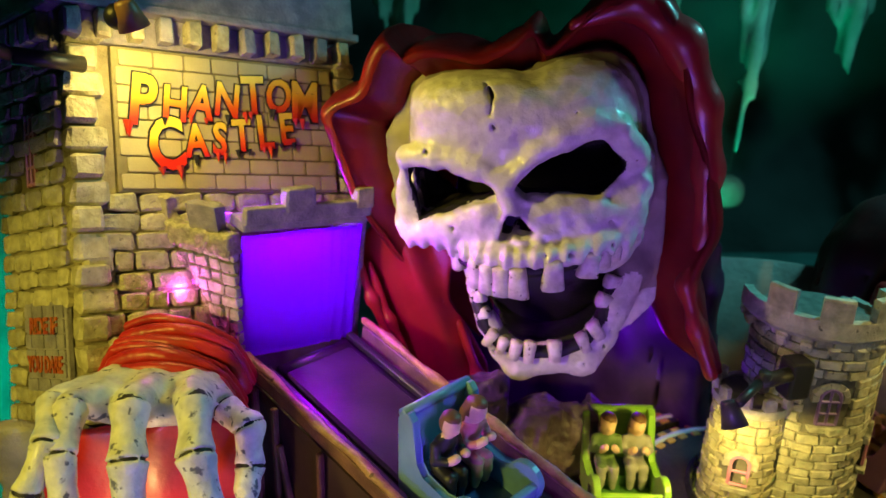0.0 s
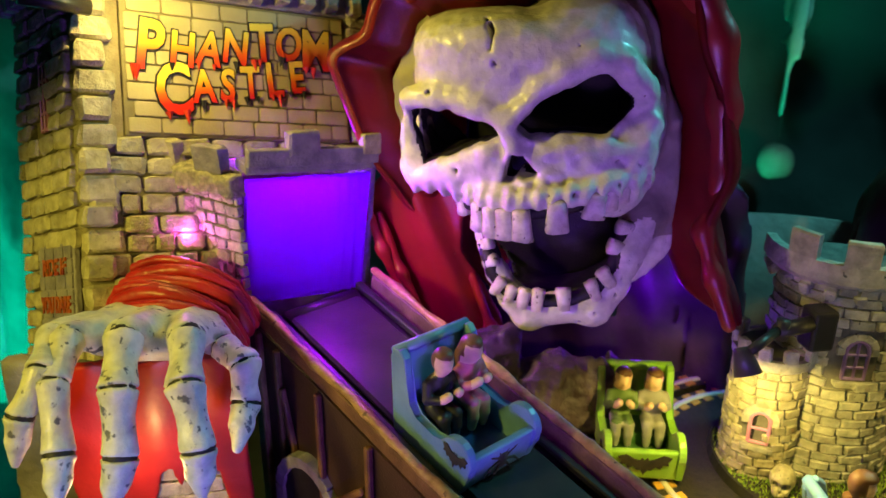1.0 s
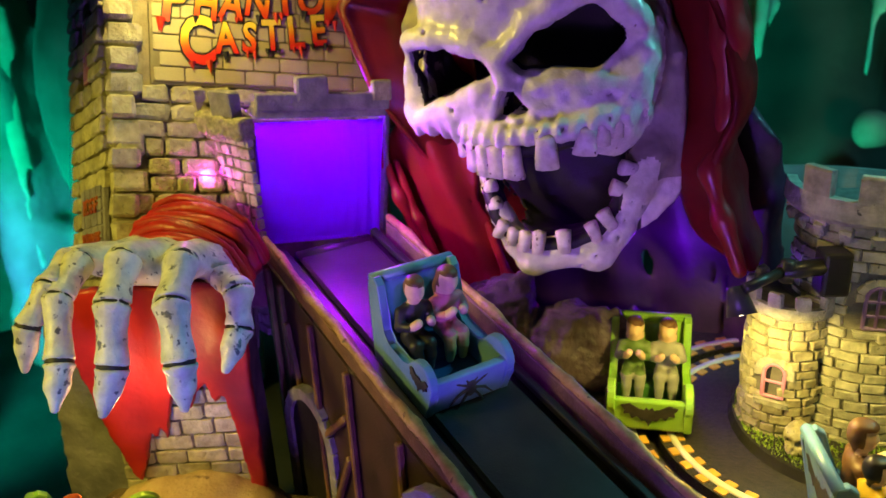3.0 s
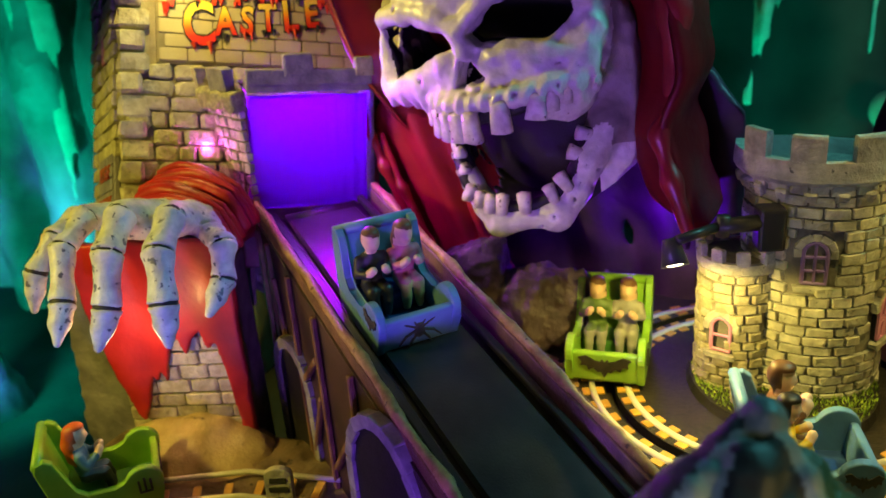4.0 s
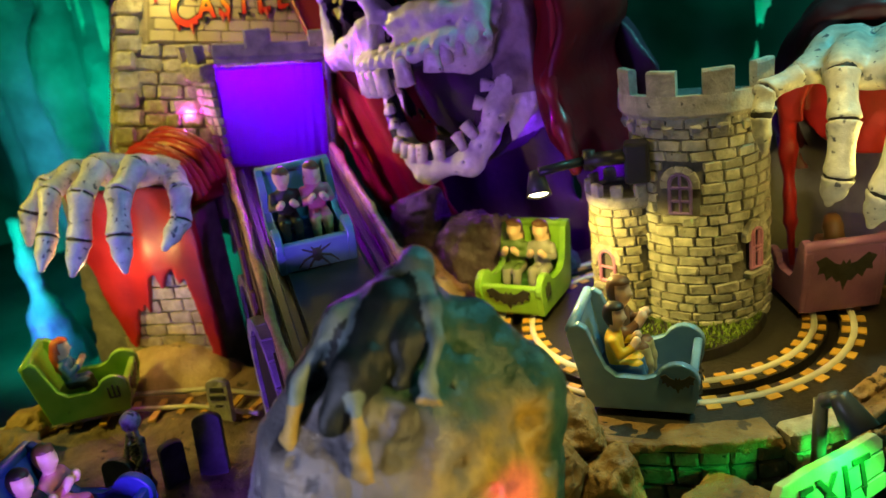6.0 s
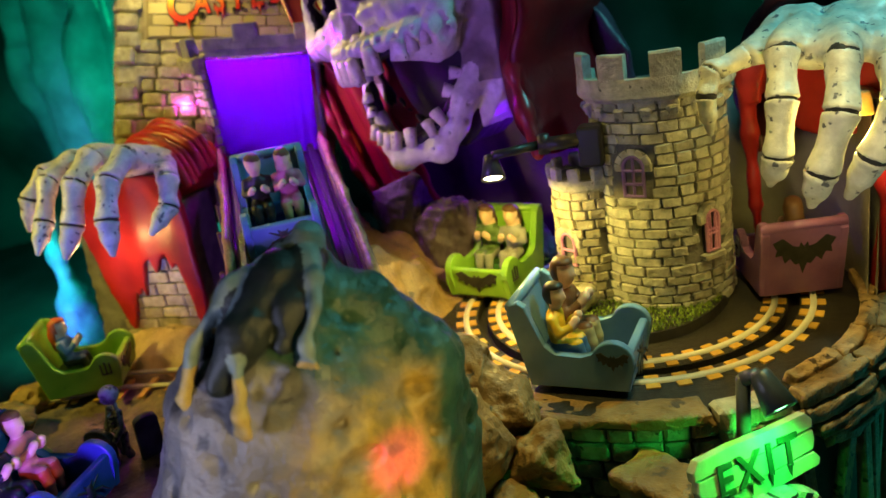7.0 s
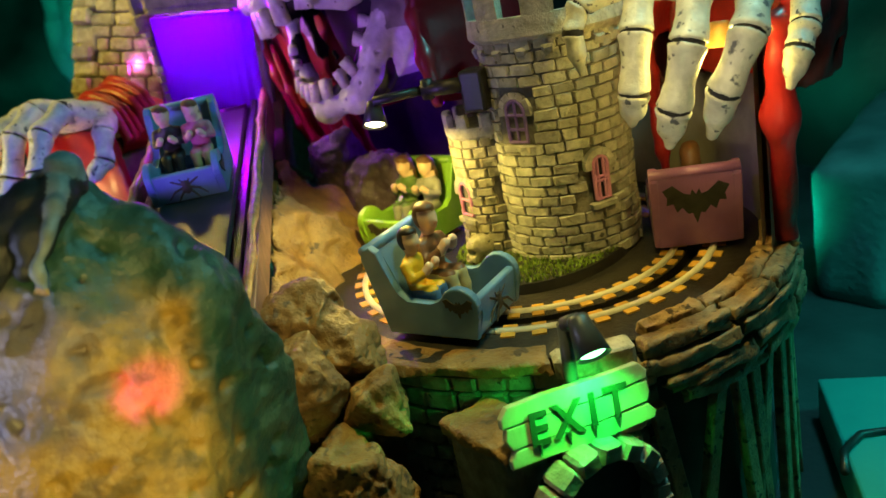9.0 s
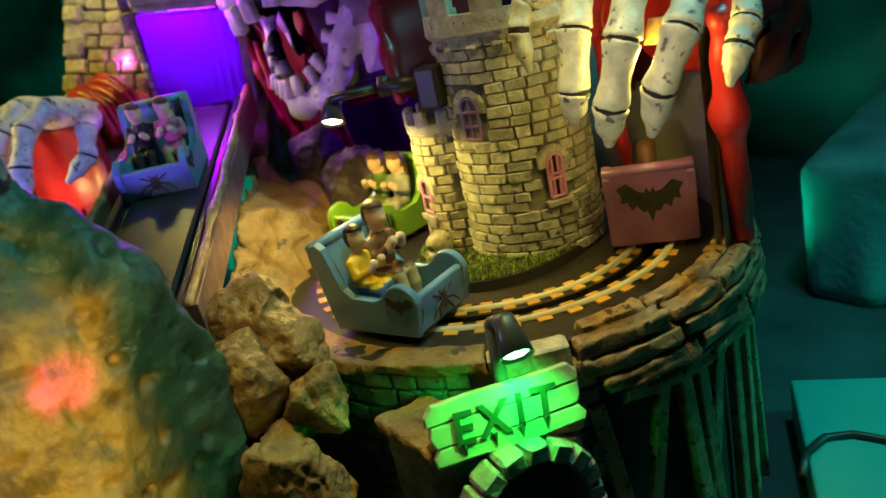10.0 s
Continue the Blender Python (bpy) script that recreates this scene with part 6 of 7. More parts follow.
def round_wall(t, cx, cy, r0, r1, z0, z1, row, brick, a0, a1, skip, rnd, material):
    mesh = [block_mesh(material, s, 0.05, 0.075) for s in range(5)]
    z, odd = z0, False
    while z < z1 - 2:
        h = row * rnd.uniform(0.88, 1.12)
        r = r0 + (r1 - r0) * (z - z0) / (z1 - z0)
        a = a0 + (0.5 * brick / r * 57.3 if odd else 0)
        while a < a1:
            w = brick * rnd.uniform(0.72, 1.25)
            da = w / r * 57.3
            if not any(l < a + da / 2 < hi and b < z + h / 2 < top for l, hi, b, top in skip):
                piece("brick", mesh[rnd.randrange(5)], mm(cx, cy, 0, 0, 0, a + da / 2) @ mm(r + rnd.uniform(-0.35, 0.25), 0, z + h / 2, rnd.uniform(-3, 3), rnd.uniform(-3, 3), 90 + rnd.uniform(-4, 4)), (w - 0.55, 3.0, h - 0.6), t)
            a += da
        z, odd = z + h, not odd


def arched_window(t, m, w, h, material, bars, surround=True):
    """A little arched window: dark recess, coloured frame and bars, stone hood."""
    arc = [(w / 2 * math.cos(radians(k)), h - w / 2 + w / 2 * math.sin(radians(k))) for k in range(0, 181, 20)]
    bm = bmesh.new()
    prism(bm, [(-w / 2, 0), (w / 2, 0)] + arc, 1.6, m @ mm(0, -0.4, 0))
    frame_ob = part("window", bm, CRACK_AND_SHADE, t, "dark arched window")
    bm = bmesh.new()
    tube(bm, [m @ Vector((x, -0.9, z)) for x, z in [(-w / 2 + 0.5, 0.5), (w / 2 - 0.5, 0.5)] + [(x * 0.9, z - 0.3) for x, z in arc] + [(-w / 2 + 0.5, 0.5)]], 0.75, 6)
    for x in bars[0]:
        rod(bm, m @ Vector((x, -0.9, 0.4)), m @ Vector((x, -0.9, h - 0.8)), 0.6, sides=6)
    for z in bars[1]:
        rod(bm, m @ Vector((-w / 2 + 0.4, -0.9, z)), m @ Vector((w / 2 - 0.4, -0.9, z)), 0.6, sides=6)
    part("window_frame", bm, material, frame_ob)
    if surround:
        for i in range(7):
            th = radians(180 * i / 6)
            piece("hood_stone", block_mesh(STONE_GREY, i % 4, 0.04, 0.12), m @ mm((w / 2 + 1.5) * math.cos(th), -0.2, h - w / 2 + (w / 2 + 1.5) * math.sin(th), 0, 90 - math.degrees(th), 0), (3.2, 2.6, 2.6), t)
    piece("sill", block_mesh(STONE_GREY, 2, 0.03, 0.1), m @ mm(0, -0.9, -1.6), (w + 4, 3.4, 2.2), t)


def castle():
    t = thing("small_castle", (TX, TY, CZ), "small round grey-yellow stone castle with battlements and pink windows", "castle tower")
    rnd = random.Random(17)
    bm = bmesh.new()
    lathe(bm, [(25.2, 0), (24.0, 40), (23.8, 80), (0, 80)], mm(TX, TY, CZ), 48)
    part("core", bm, GREY_MORTAR, t)
    bay = (124.5, 264.5)
    bm = bmesh.new()
    lathe(bm, [(13.2, 0), (12.8, 52), (0, 52)], mm(*bay, CZ), 32)
    part("bay_core", bm, GREY_MORTAR, t)
    windows = [((148, 253.0), 146.5, 8.4, 15.5, LILAC, ([0], [5, 10.0]), -92), ((119.8, 253.0), 118, 7.6, 13.5, PINK, ([], [6.4]), -110), ((171.6, 262.8), 123, 6.2, 16, PINK, ([-1.2, 1.2], [7, 8.5]), -32)]
    round_wall(t, TX, TY, 24.6, 23.4, CZ + 1, CZ + 81, 3.9, 7.4, -190, 32, [(-108, -84, 143, 166), (-50, -22, 120, 142), (165, 250, 0, 152), (-195, -150, 0, 152)], rnd, STONE_GREY)
    round_wall(t, *bay, 13.0, 12.6, CZ + 1, CZ + 48, 3.7, 5.8, -215, -55, [(-134, -94, 115, 133)], rnd, STONE)
    for (x, y), z, w, h, m, bars, a in windows:
        arched_window(t, mm(x, y, z, 0, 0, a + 90), w, h, m, bars)
    # corbel table, ring wall, battlements
    bm = bmesh.new()
    lathe(bm, [(23.5, 0), (26.0, 1.6), (28.2, 3.4), (28.8, 4.4), (28.4, 11), (25, 11), (24.6, 1), (23.5, 0)], mm(TX - 0.5, TY + 2.5, CZ + 78.5, 0, 0, -190), 40, 200)
    bmesh.ops.remove_doubles(bm, verts=bm.verts, dist=0.01)
    bmesh.ops.holes_fill(bm, edges=[e for e in bm.edges if len(e.link_faces) == 1])
    part("parapet", bm, STONE_GREY, t, smooth=False)
    for i in range(13):
        a = -200 + i * 20
        piece("corbel", block_mesh(STONE_GREY, i % 4, 0.06, 0.16), mm(TX - 0.5, TY + 2.0, CZ + 78.6, 0, 0, a) @ mm(25.2, 0, -0.6, 0, 22, 0), (4.6, 4.4, 4.0), t)
    for a in (-155, -115, -75, -35):
        bm = bmesh.new()
        lathe(bm, [(25.0, 0), (25.0, 8), (25.5, 8.8), (28.0, 8.8), (28.5, 8), (28.3, 0), (25.0, 0)], mm(TX - 0.5, TY + 2.5, CZ + 89.4, 0, 0, a), 5, 22)
        ends = [e for e in bm.edges if len(e.link_faces) == 1]
        bmesh.ops.holes_fill(bm, edges=ends)
        part("merlon", bm, STONE_GREY, t)
    # bay battlements
    bm = bmesh.new()
    lathe(bm, [(12.6, 0), (14.8, 2.4), (15, 6), (13, 6), (13, 3), (0, 3)], mm(*bay, CZ + 47), 32)
    part("bay_parapet", bm, STONE_GREY, t)
    for i in range(6):
        piece("bay_merlon", block_mesh(STONE_GREY, i % 4, 0.06, 0.14), mm(*bay, CZ + 55, 0, 0, -230 + i * 36) @ mm(13.8, 0, 0), (2.8, 4.6, 5.5), t)
    return t


castle()


def grass_plot():
    t = thing("grass_plot", (137, 245, CZ), "little plot of green moss round the small castle", "grass", kind="stuff")
    bm = bmesh.new()
    edge = [(TX - 4 + 33 * math.cos(radians(k)) * (1.16 if 90 < k < 270 else 0.9), TY - 10 + 41 * math.sin(radians(k))) for k in range(0, 360, 10)]
    lo = [bm.verts.new((x, y, CZ)) for x, y in edge]
    hi = [bm.verts.new((TX - 4 + (x - TX + 4) * 0.97, TY - 10 + (y - TY + 10) * 0.97, CZ + 3.4)) for x, y in edge]
    for i in range(len(edge)):
        j = (i + 1) % len(edge)
        bm.faces.new((lo[i], lo[j], hi[j], hi[i]))
    bm.faces.new(hi)
    part("kerb", bm, PLASTIC, t)
    rnd = random.Random(33)
    verts, faces = [], []
    for _ in range(5200):
        a, r = rnd.uniform(0, 2 * math.pi), math.sqrt(rnd.random()) * 0.95
        k = 1.16 if math.cos(a) < 0 else 0.9
        x, y = TX - 4 + 33 * k * math.cos(a) * r, TY - 10 + 41 * math.sin(a) * r
        if math.hypot(x - TX, y - TY) < 23:
            continue
        z, h, b = CZ + 3.2, rnd.uniform(0.8, 2.2), rnd.uniform(0, 2 * math.pi)
        lean = Vector((rnd.uniform(-0.9, 0.9), rnd.uniform(-0.9, 0.9), h))
        n = len(verts)
        verts += [((x + 0.45 * math.cos(b)) * 0.001, (y + 0.45 * math.sin(b)) * 0.001, z * 0.001), ((x - 0.45 * math.cos(b)) * 0.001, (y - 0.45 * math.sin(b)) * 0.001, z * 0.001), ((x + lean.x + 0.3 * math.sin(b)) * 0.001, (y + lean.y - 0.3 * math.cos(b)) * 0.001, (z + lean.z) * 0.001)]
        faces.append((n, n + 1, n + 2))
    mesh = bpy.data.meshes.new("blades")
    mesh.from_pydata(verts, [], faces)
    finish("blades", mesh, mat("moss_blades", (0.10, 0.20, 0.02), (0.32, 0.42, 0.06), 2, 0.7, bump=0, vary=0.4, island=True), t, smooth=False)


grass_plot()


def small_skull():
    def field(p):
        x, y, z = p
        d = ball(p, (0, 1, 6), (4.6, 5.4, 4.8))
        d = melt(d, ball(p, (0, -2.6, 2.2), (3, 2.4, 2.4)), 1.5)
        for s in (-1, 1):
            d = carve(d, ball(p, (s * 1.9, -4.6, 5.2), (1.5, 2.8, 1.6)), 0.3)
        d = carve(d, ball(p, (0, -5, 2.9), (0.6, 1.2, 0.9)), 0.3)
        return d + 0.15 * wobble(x, y, z, 2, 3)
    ob = cast("skull_ornament", field, (-7, -8, -2), (7, 8, 13), 0.4, mat("mossy_bone_paint", (0.26, 0.23, 0.13), (0.46, 0.42, 0.27), 3, 0.5, bump=0.3, grain=0.9, wear=(0.05, 0.045, 0.03), wear_at=0.62), None, "", pose(127.5, 243.5, 103.0, 0, 0, -24))
    tagged(ob, "small weathered bone skull lying on the moss", "skull")


small_skull()


def tower_lamp():
    t = thing("spot_lamp", (133, 250, 150), "black arm lamp with a warm bulb on the small castle", "lamp")
    shell = mat("dark_lamp_metal", (0.03, 0.03, 0.028), (0.06, 0.058, 0.05), 7, 0.35, bump=0.08)
    bm = bmesh.new()
    box(bm, (9, 9, 15), mm(133, 252.5, 166.5, 0, 0, 12), 1.2)
    part("bracket", bm, PLASTIC, t)
    bm = bmesh.new()
    rod(bm, (131, 251, 169), (116, 243, 169.3), 2.9, 2.6, 14)
    rod(bm, (116, 243, 169.3), (104, 229.5, 169.2), 1.7, 1.7, 12)
    rod(bm, (118, 244, 166), (118, 244, 173), 2.3, 2.3, 12)
    part("arm", bm, PLASTIC, t, smooth=True)
    lamp_head(t, Vector((103.8, 228.3, 160.7)), (0.24, -0.46, -0.85), 4.6, 9, shell, glow("warm_bulb_tower", (1.0, 0.85, 0.45), 16))


tower_lamp()


# ---- rocks and the graveyard ----
def mound_field(p):
    x, y, z = p
    d = chain(p, [(123.5, 109, 177.5, 3.5), (122, 106, 164, 13), (120, 101, 142, 27), (121, 101, 100, 36), (122, 101, 10, 40)], 8)
    # broken faces
    rnd = random.Random(22)
    for k in range(22):
        th, low = k * 2.4, k % 2
        n = Vector((math.cos(th), math.sin(th), (0.42, 0.16)[low] + rnd.uniform(-0.06, 0.06))).normalized()
        reach = (26.5, 35)[low] * rnd.uniform(0.86, 0.98)
        d = carve(d, reach - ((x - 120) * n.x + (y - 102) * n.y + (z - (142, 104)[low]) * n.z), 1.0)
    d = melt(d, chain(p, [(132, 115, 166, 6), (136, 119, 148, 12), (138, 122, 118, 17), (137, 121, 20, 22)], 6), 7)
    d = melt(d, chain(p, [(113, 101, 168, 8), (109, 95, 146, 20), (108, 94, 120, 29), (107, 94, 20, 35)], 6), 6)
    d = carve(d, ball(p, (100, 56, 126), (11, 11, 8)), 5)
    # the steep flat flank beside the boulders
    d = carve(d, 172 - (0.93 * x + 0.30 * y - 0.10 * (z - 120)), 0.8)
    pits = np.clip(wobble(x, y, z, 4.2, 8) - 0.30, 0, 1)
    return d + 1.4 * wobble(x, y, z, 20, 1) + 1.2 * np.abs(wobble(x, y, z, 9, 2)) + 0.5 * wobble(x, y, z, 4.2, 3) + 4.2 * pits


def mound_paint():
    """Sprayed and dry-brushed slate grey and ochre on the mound, running into green-painted shade."""
    m = mat("painted_mound_rock", (0.11, 0.105, 0.115), (0.24, 0.22, 0.23), 11, 0.42, bump=0.9, grain=1.7, vary=0.0, wear=(0.06, 0.055, 0.06), wear_at=0.60)
    n, link = m.node_tree.nodes, m.node_tree.links
    b = n["Principled BSDF"]
    geo = n.new("ShaderNodeNewGeometry")

    def noise(mm_size, seed, detail=3):
        t = n.new("ShaderNodeTexNoise")
        t.noise_dimensions = "4D"
        t.inputs["W"].default_value = seed
        t.inputs["Scale"].default_value = 1000.0 / mm_size
        t.inputs["Detail"].default_value = detail
        link.new(geo.outputs["Position"], t.inputs["Vector"])
        return t.outputs["Fac"]

    def edge(direction, const, rag, seed, soft):
        """Nought to one across a ragged plane; direction and const in millimetres."""
        dot = n.new("ShaderNodeVectorMath")
        dot.operation = "DOT_PRODUCT"
        link.new(geo.outputs["Position"], dot.inputs[0])
        dot.inputs[1].default_value = tuple(v * 1000 for v in direction)
        add = n.new("ShaderNodeMath")
        add.operation = "MULTIPLY_ADD"
        link.new(noise(15, seed, 4), add.inputs[0])
        add.inputs[1].default_value = rag
        link.new(dot.outputs["Value"], add.inputs[2])
        r = n.new("ShaderNodeMapRange")
        r.interpolation_type = "SMOOTHSTEP"
        mid = const + rag * 0.5
        r.inputs[1].default_value, r.inputs[2].default_value = mid - soft, mid + soft
        link.new(add.outputs[0], r.inputs[0])
        return r.outputs[0]

    def math2(op, x, y):
        k = n.new("ShaderNodeMath")
        k.operation = op
        link.new(x, k.inputs[0])
        link.new(y, k.inputs[1])
        return k.outputs[0]

    def two(fac, x, y):
        k = n.new("ShaderNodeMix")
        k.data_type = "RGBA"
        link.new(fac, k.inputs[0])
        for s, v in ((k.inputs[6], x), (k.inputs[7], y)):
            if isinstance(v, tuple):
                s.default_value = (*v, 1)
            else:
                link.new(v, s)
        return k.outputs[2]

    def spots(size, seed, low):
        r = n.new("ShaderNodeMapRange")
        link.new(noise(size, seed, 4), r.inputs[0])
        r.inputs[1].default_value, r.inputs[2].default_value = low, low + 0.12
        return r.outputs[0]

    slate = b.inputs["Base Color"].links[0].from_socket
    ochre = two(spots(7, 31, 0.52), two(spots(4, 32, 0.5), (0.42, 0.27, 0.055), (0.32, 0.20, 0.04)), (0.19, 0.13, 0.035))
    ochre = two(spots(17, 37, 0.56), ochre, (0.13, 0.11, 0.04))
    # dark green paints in the teal shade of the top and right flank
    green = two(spots(8, 33, 0.5), (0.02, 0.07, 0.05), (0.05, 0.115, 0.075))
    right = edge((0.8, 0.0, -0.08), 97.0, 34, 41, 5)
    low = math2("MULTIPLY", edge((0, 0, -1.0), -131, 20, 42, 4), edge((1.0, 0, 0), 116, 24, 43, 5))
    top = math2("MULTIPLY", edge((0.35, 0, 1.0), 206, 16, 44, 3.5), edge((1.0, 0, 0), 121, 12, 45, 3))
    side = edge((0.8, 0.6, 0), 185, 10, 46, 3)
    colour = two(math2("MAXIMUM", right, low), slate, ochre)
    colour = two(math2("MAXIMUM", top, side), colour, green)
    link.new(colour, b.inputs["Base Color"])
    return m


def mound():
    t = thing("rock_mound", (120, 100, 0), "grey and ochre rock mound in front of the ramp", "rock")
    cast("rock", mound_field, (62, 46, -2), (176, 164, 190), 1.05, mound_paint(), t)


mound()


def climbing_bones():
    """A small crouched skeleton in a torn dark cape that hangs over the mound."""
    def limbs(p):
        d = ball(p, (124.3, 107, 184.6), (3.8, 4.2, 4.4))
        for k in range(5):
            d = melt(d, ball(p, (123 - 2.4 * k, 104.5 - 3 * k, 184 - 1.3 * k), (1.9, 2.1, 1.8)), 0.8)
        d = np.minimum(d, chain(p, [(126, 104, 183, 1.9), (131, 100, 179.5, 1.5), (131.4, 99.2, 178.6, 1.9), (134.5, 94, 174, 1.3), (133.5, 90.3, 169, 1.4)], 0.8))
        d = np.minimum(d, chain(p, [(119, 97, 181, 1.9), (117, 88.5, 174.5, 1.4), (117.4, 87.4, 173.5, 1.8), (121.5, 81.5, 167, 1.3), (124, 77, 158.5, 1.4)], 0.8))
        d = np.minimum(d, chain(p, [(112, 91, 177, 1.9), (107.5, 83.5, 168, 1.5), (107.3, 82.5, 167, 1.8), (106.4, 78.4, 159, 1.4)], 0.8))
        for k in range(3):
            d = np.minimum(d, chain(p, [(120 - 2.6 * k, 100 - 3 * k, 182 - k, 0.9), (122.5 - 2.4 * k, 96 - 2.6 * k, 177.5 - k, 0.8)], 0.6))
        for hx, hy, hz in ((133.5, 89.6, 167), (124.2, 76.4, 156.5), (106.2, 77.6, 157)):
            d = melt(d, ball(p, (hx, hy, hz), (2.1, 1.7, 2.4)), 1)
            for k in range(4):
                d = np.minimum(d, chain(p, [(hx, hy, hz, 1.0), (hx - 2.4 + 1.6 * k, hy - 0.6, hz - 4.4, 0.7)], 1))
        return d

    def field(p):
        x, y, z = p
        cape = chain(p, [(123, 106, 181, 5.5), (113, 95, 174, 6), (104, 88, 163, 4.5)], 3)
        cape = np.minimum(cape, chain(p, [(122, 99, 179, 6), (120, 86, 170, 5), (116, 80, 161, 3)], 3))
        cape = np.minimum(cape, chain(p, [(125, 103, 180, 5), (127, 94, 173, 4), (127, 90, 167, 2.5)], 3))
        d = melt(limbs(p), np.maximum(cape, -(cape + 3)) + 0.1, 1.0)
        return d + 0.55 * wobble(x, y, z, 3, 5)

    def choose(x, y, z):
        pick = np.where(limbs((x, y, z)) < 0.7, 0, 2)
        pick[((z < 164) & (pick == 0)) | (wobble(x, y, z, 5, 3) > 0.6) & (z < 172) & (pick == 0)] = 1
        return pick
    ob = cast("skeleton_figure", field, (90, 62, 146), (145, 116, 195), 0.8, [mat("blue_grey_bone_paint", (0.11, 0.17, 0.18), (0.25, 0.32, 0.32), 5, 0.5, bump=0.3), mat("ochre_bone_paint", (0.38, 0.25, 0.06), (0.54, 0.39, 0.13), 5, 0.5, bump=0.3), mat("black_cape_paint", (0.006, 0.010, 0.013), (0.02, 0.028, 0.032), 5, 0.5, bump=0.3)], None, choose=choose)
    tagged(ob, "small dark skeleton figure sprawled over the rock mound", "statue")


climbing_bones()


def rock(name, label, blobs, seed, material, lumps=2.4, step=1.3, soft=3.0, parent=None):
    """A broken rock: lumps cut to facets, then pitted."""
    lo = np.array([[b[i] - b[3 + i] - 5 for i in range(3)] for b in blobs]).min(0)
    hi = np.array([[b[i] + b[3 + i] + 5 for i in range(3)] for b in blobs]).max(0)

    def field(p):
        x, y, z = p
        rnd = random.Random(seed)
        d = None
        for b in blobs:
            e = ball(p, b[:3], [v * 1.12 for v in b[3:]])
            for _ in range(16):
                n = Vector((rnd.gauss(0, 1), rnd.gauss(0, 1), rnd.gauss(0, 1))).normalized()
                reach = math.sqrt(sum((b[3 + i] * n[i]) ** 2 for i in range(3))) * rnd.uniform(0.66, 0.86)
                e = np.maximum(e, sum((p[i] - b[i]) * n[i] for i in range(3)) - reach)
            d = e if d is None else melt(d, e, soft)
        pits = np.clip(wobble(x, y, z, 2.8, seed + 5) - 0.34, 0, 1)
        return d + lumps * 0.35 * wobble(x, y, z, 8, seed + 1) + 1.1 * np.abs(wobble(x, y, z, 5.5, seed + 2)) + 3.0 * pits + 0.75 * wobble(x, y, z, 2.1, seed + 3) - 0.8
    ob = cast(name, field, lo, hi, step, material, parent)
    return ob if parent else tagged(ob, label, "rock", "boulders" if name == "boulder" else "")


def rock_slope():
    """One broken, layered slope of rock between the ramp and the deck."""
    t = thing("rock_slope", (70, 215, 0), "golden brown broken rock slope beside the ramp", "rock")
    def field(p):
        x, y, z = p
        s = (x + 28) * 0.71 - (y - 287) * 0.704
        v = (x + 28) * 0.704 + (y - 287) * 0.71
        lumps = 7 * wobble(x, y, z, 26, 3) + 6 * np.abs(wobble(x, y, z, 13, 4)) - 4 * np.abs(wobble(x, y, z, 19, 6))
        top = 152 - 0.2 * s - 0.78 * v - 0.006 * np.maximum(v - 10, 0) ** 2
        d = (z - top) * 0.72 + lumps
        d = np.maximum(d, np.maximum(2.5 - v, v - 52))
        d = np.maximum(d, np.maximum(44 - s + 3 * wobble(x, y, z, 9, 8), s - 192))
        pits = np.clip(wobble(x, y, z, 3.2, 15) - 0.3, 0, 1)
        layers = np.abs(wobble(x * 0.35 + z * 0.2, y * 0.35, z, 6, 9))
        return d - 0.9 + 2.6 * layers + 1.8 * np.abs(wobble(x, y, z, 4, 2)) + 2.2 * pits
    cast("stone", field, (0, 142, -2), (136, 290, 142), 1.4, ROCK, t)


rock_slope()
rock("boulder", "pitted tan boulder at the deck edge", [(112, 164, 114, 17, 13, 15), (127, 169, 107, 16, 13, 13)], 4, ROCK, 1.6, 0.8)
rock("boulder", "pitted tan boulder beside the mound", [(130, 149.5, 104, 11, 11, 18)], 5, ROCK, 1.4, 0.8)
rock("boulder", "rounded tan boulder under the deck", [(144, 162, 94, 13, 11, 10)], 6, ROCK, 1.3, 0.8)
rock("boulder", "tall rough tan boulder below the deck", [(143, 148, 69, 17, 14, 30)], 8, ROCK, 1.6, 0.9)
rock("boulder", "rough dark boulder at the foot of the wall", [(134, 148, 40, 22, 19, 46)], 9, ROCK_DARK, 2.2, 1.4)
# rock darkened and tinted plum for the dim violet light in the cave
rock("cave_rock", "rocks below the skull, coloured for dim violet light", [(20, 288, 122, 17, 14, 26), (42, 282, 116, 16, 14, 24), (60, 286, 110, 15, 14, 22), (74, 302, 104, 14, 14, 18)], 10, mat("violet_shade_rock", (0.06, 0.04, 0.055), (0.13, 0.09, 0.11), 9, 0.5, bump=0.9, grain=1.8), 2.2, 1.2)


def cave_wall():
    """The dark robe and cave shell that closes the model behind the skull and the track."""
    def field(p):
        x, y, z = p
        d = np.abs(np.hypot((x - 60) / 1.0, (y - 258) / 0.95) - 94) - 4
        d = np.maximum(d, 300 - y + 0.25 * np.abs(x - 50))
        d = np.maximum(d, z - 236 + 0.006 * (x - 40) ** 2)
        return d + 2.2 * np.sin(0.2 * x + 0.04 * z) + 1.6 * wobble(x, y, z, 14, 4)
    t = thing("cave_shell", (60, 340, 0), "dark violet lit cave shell behind the ride", "wall")
    cast("shell", field, (-44, 285, -2), (170, 362, 240), 2.6, mat("dark_plum_cloth", (0.035, 0.016, 0.032), (0.085, 0.036, 0.07), 20, 0.45, bump=0.6, grain=4), t)


cave_wall()


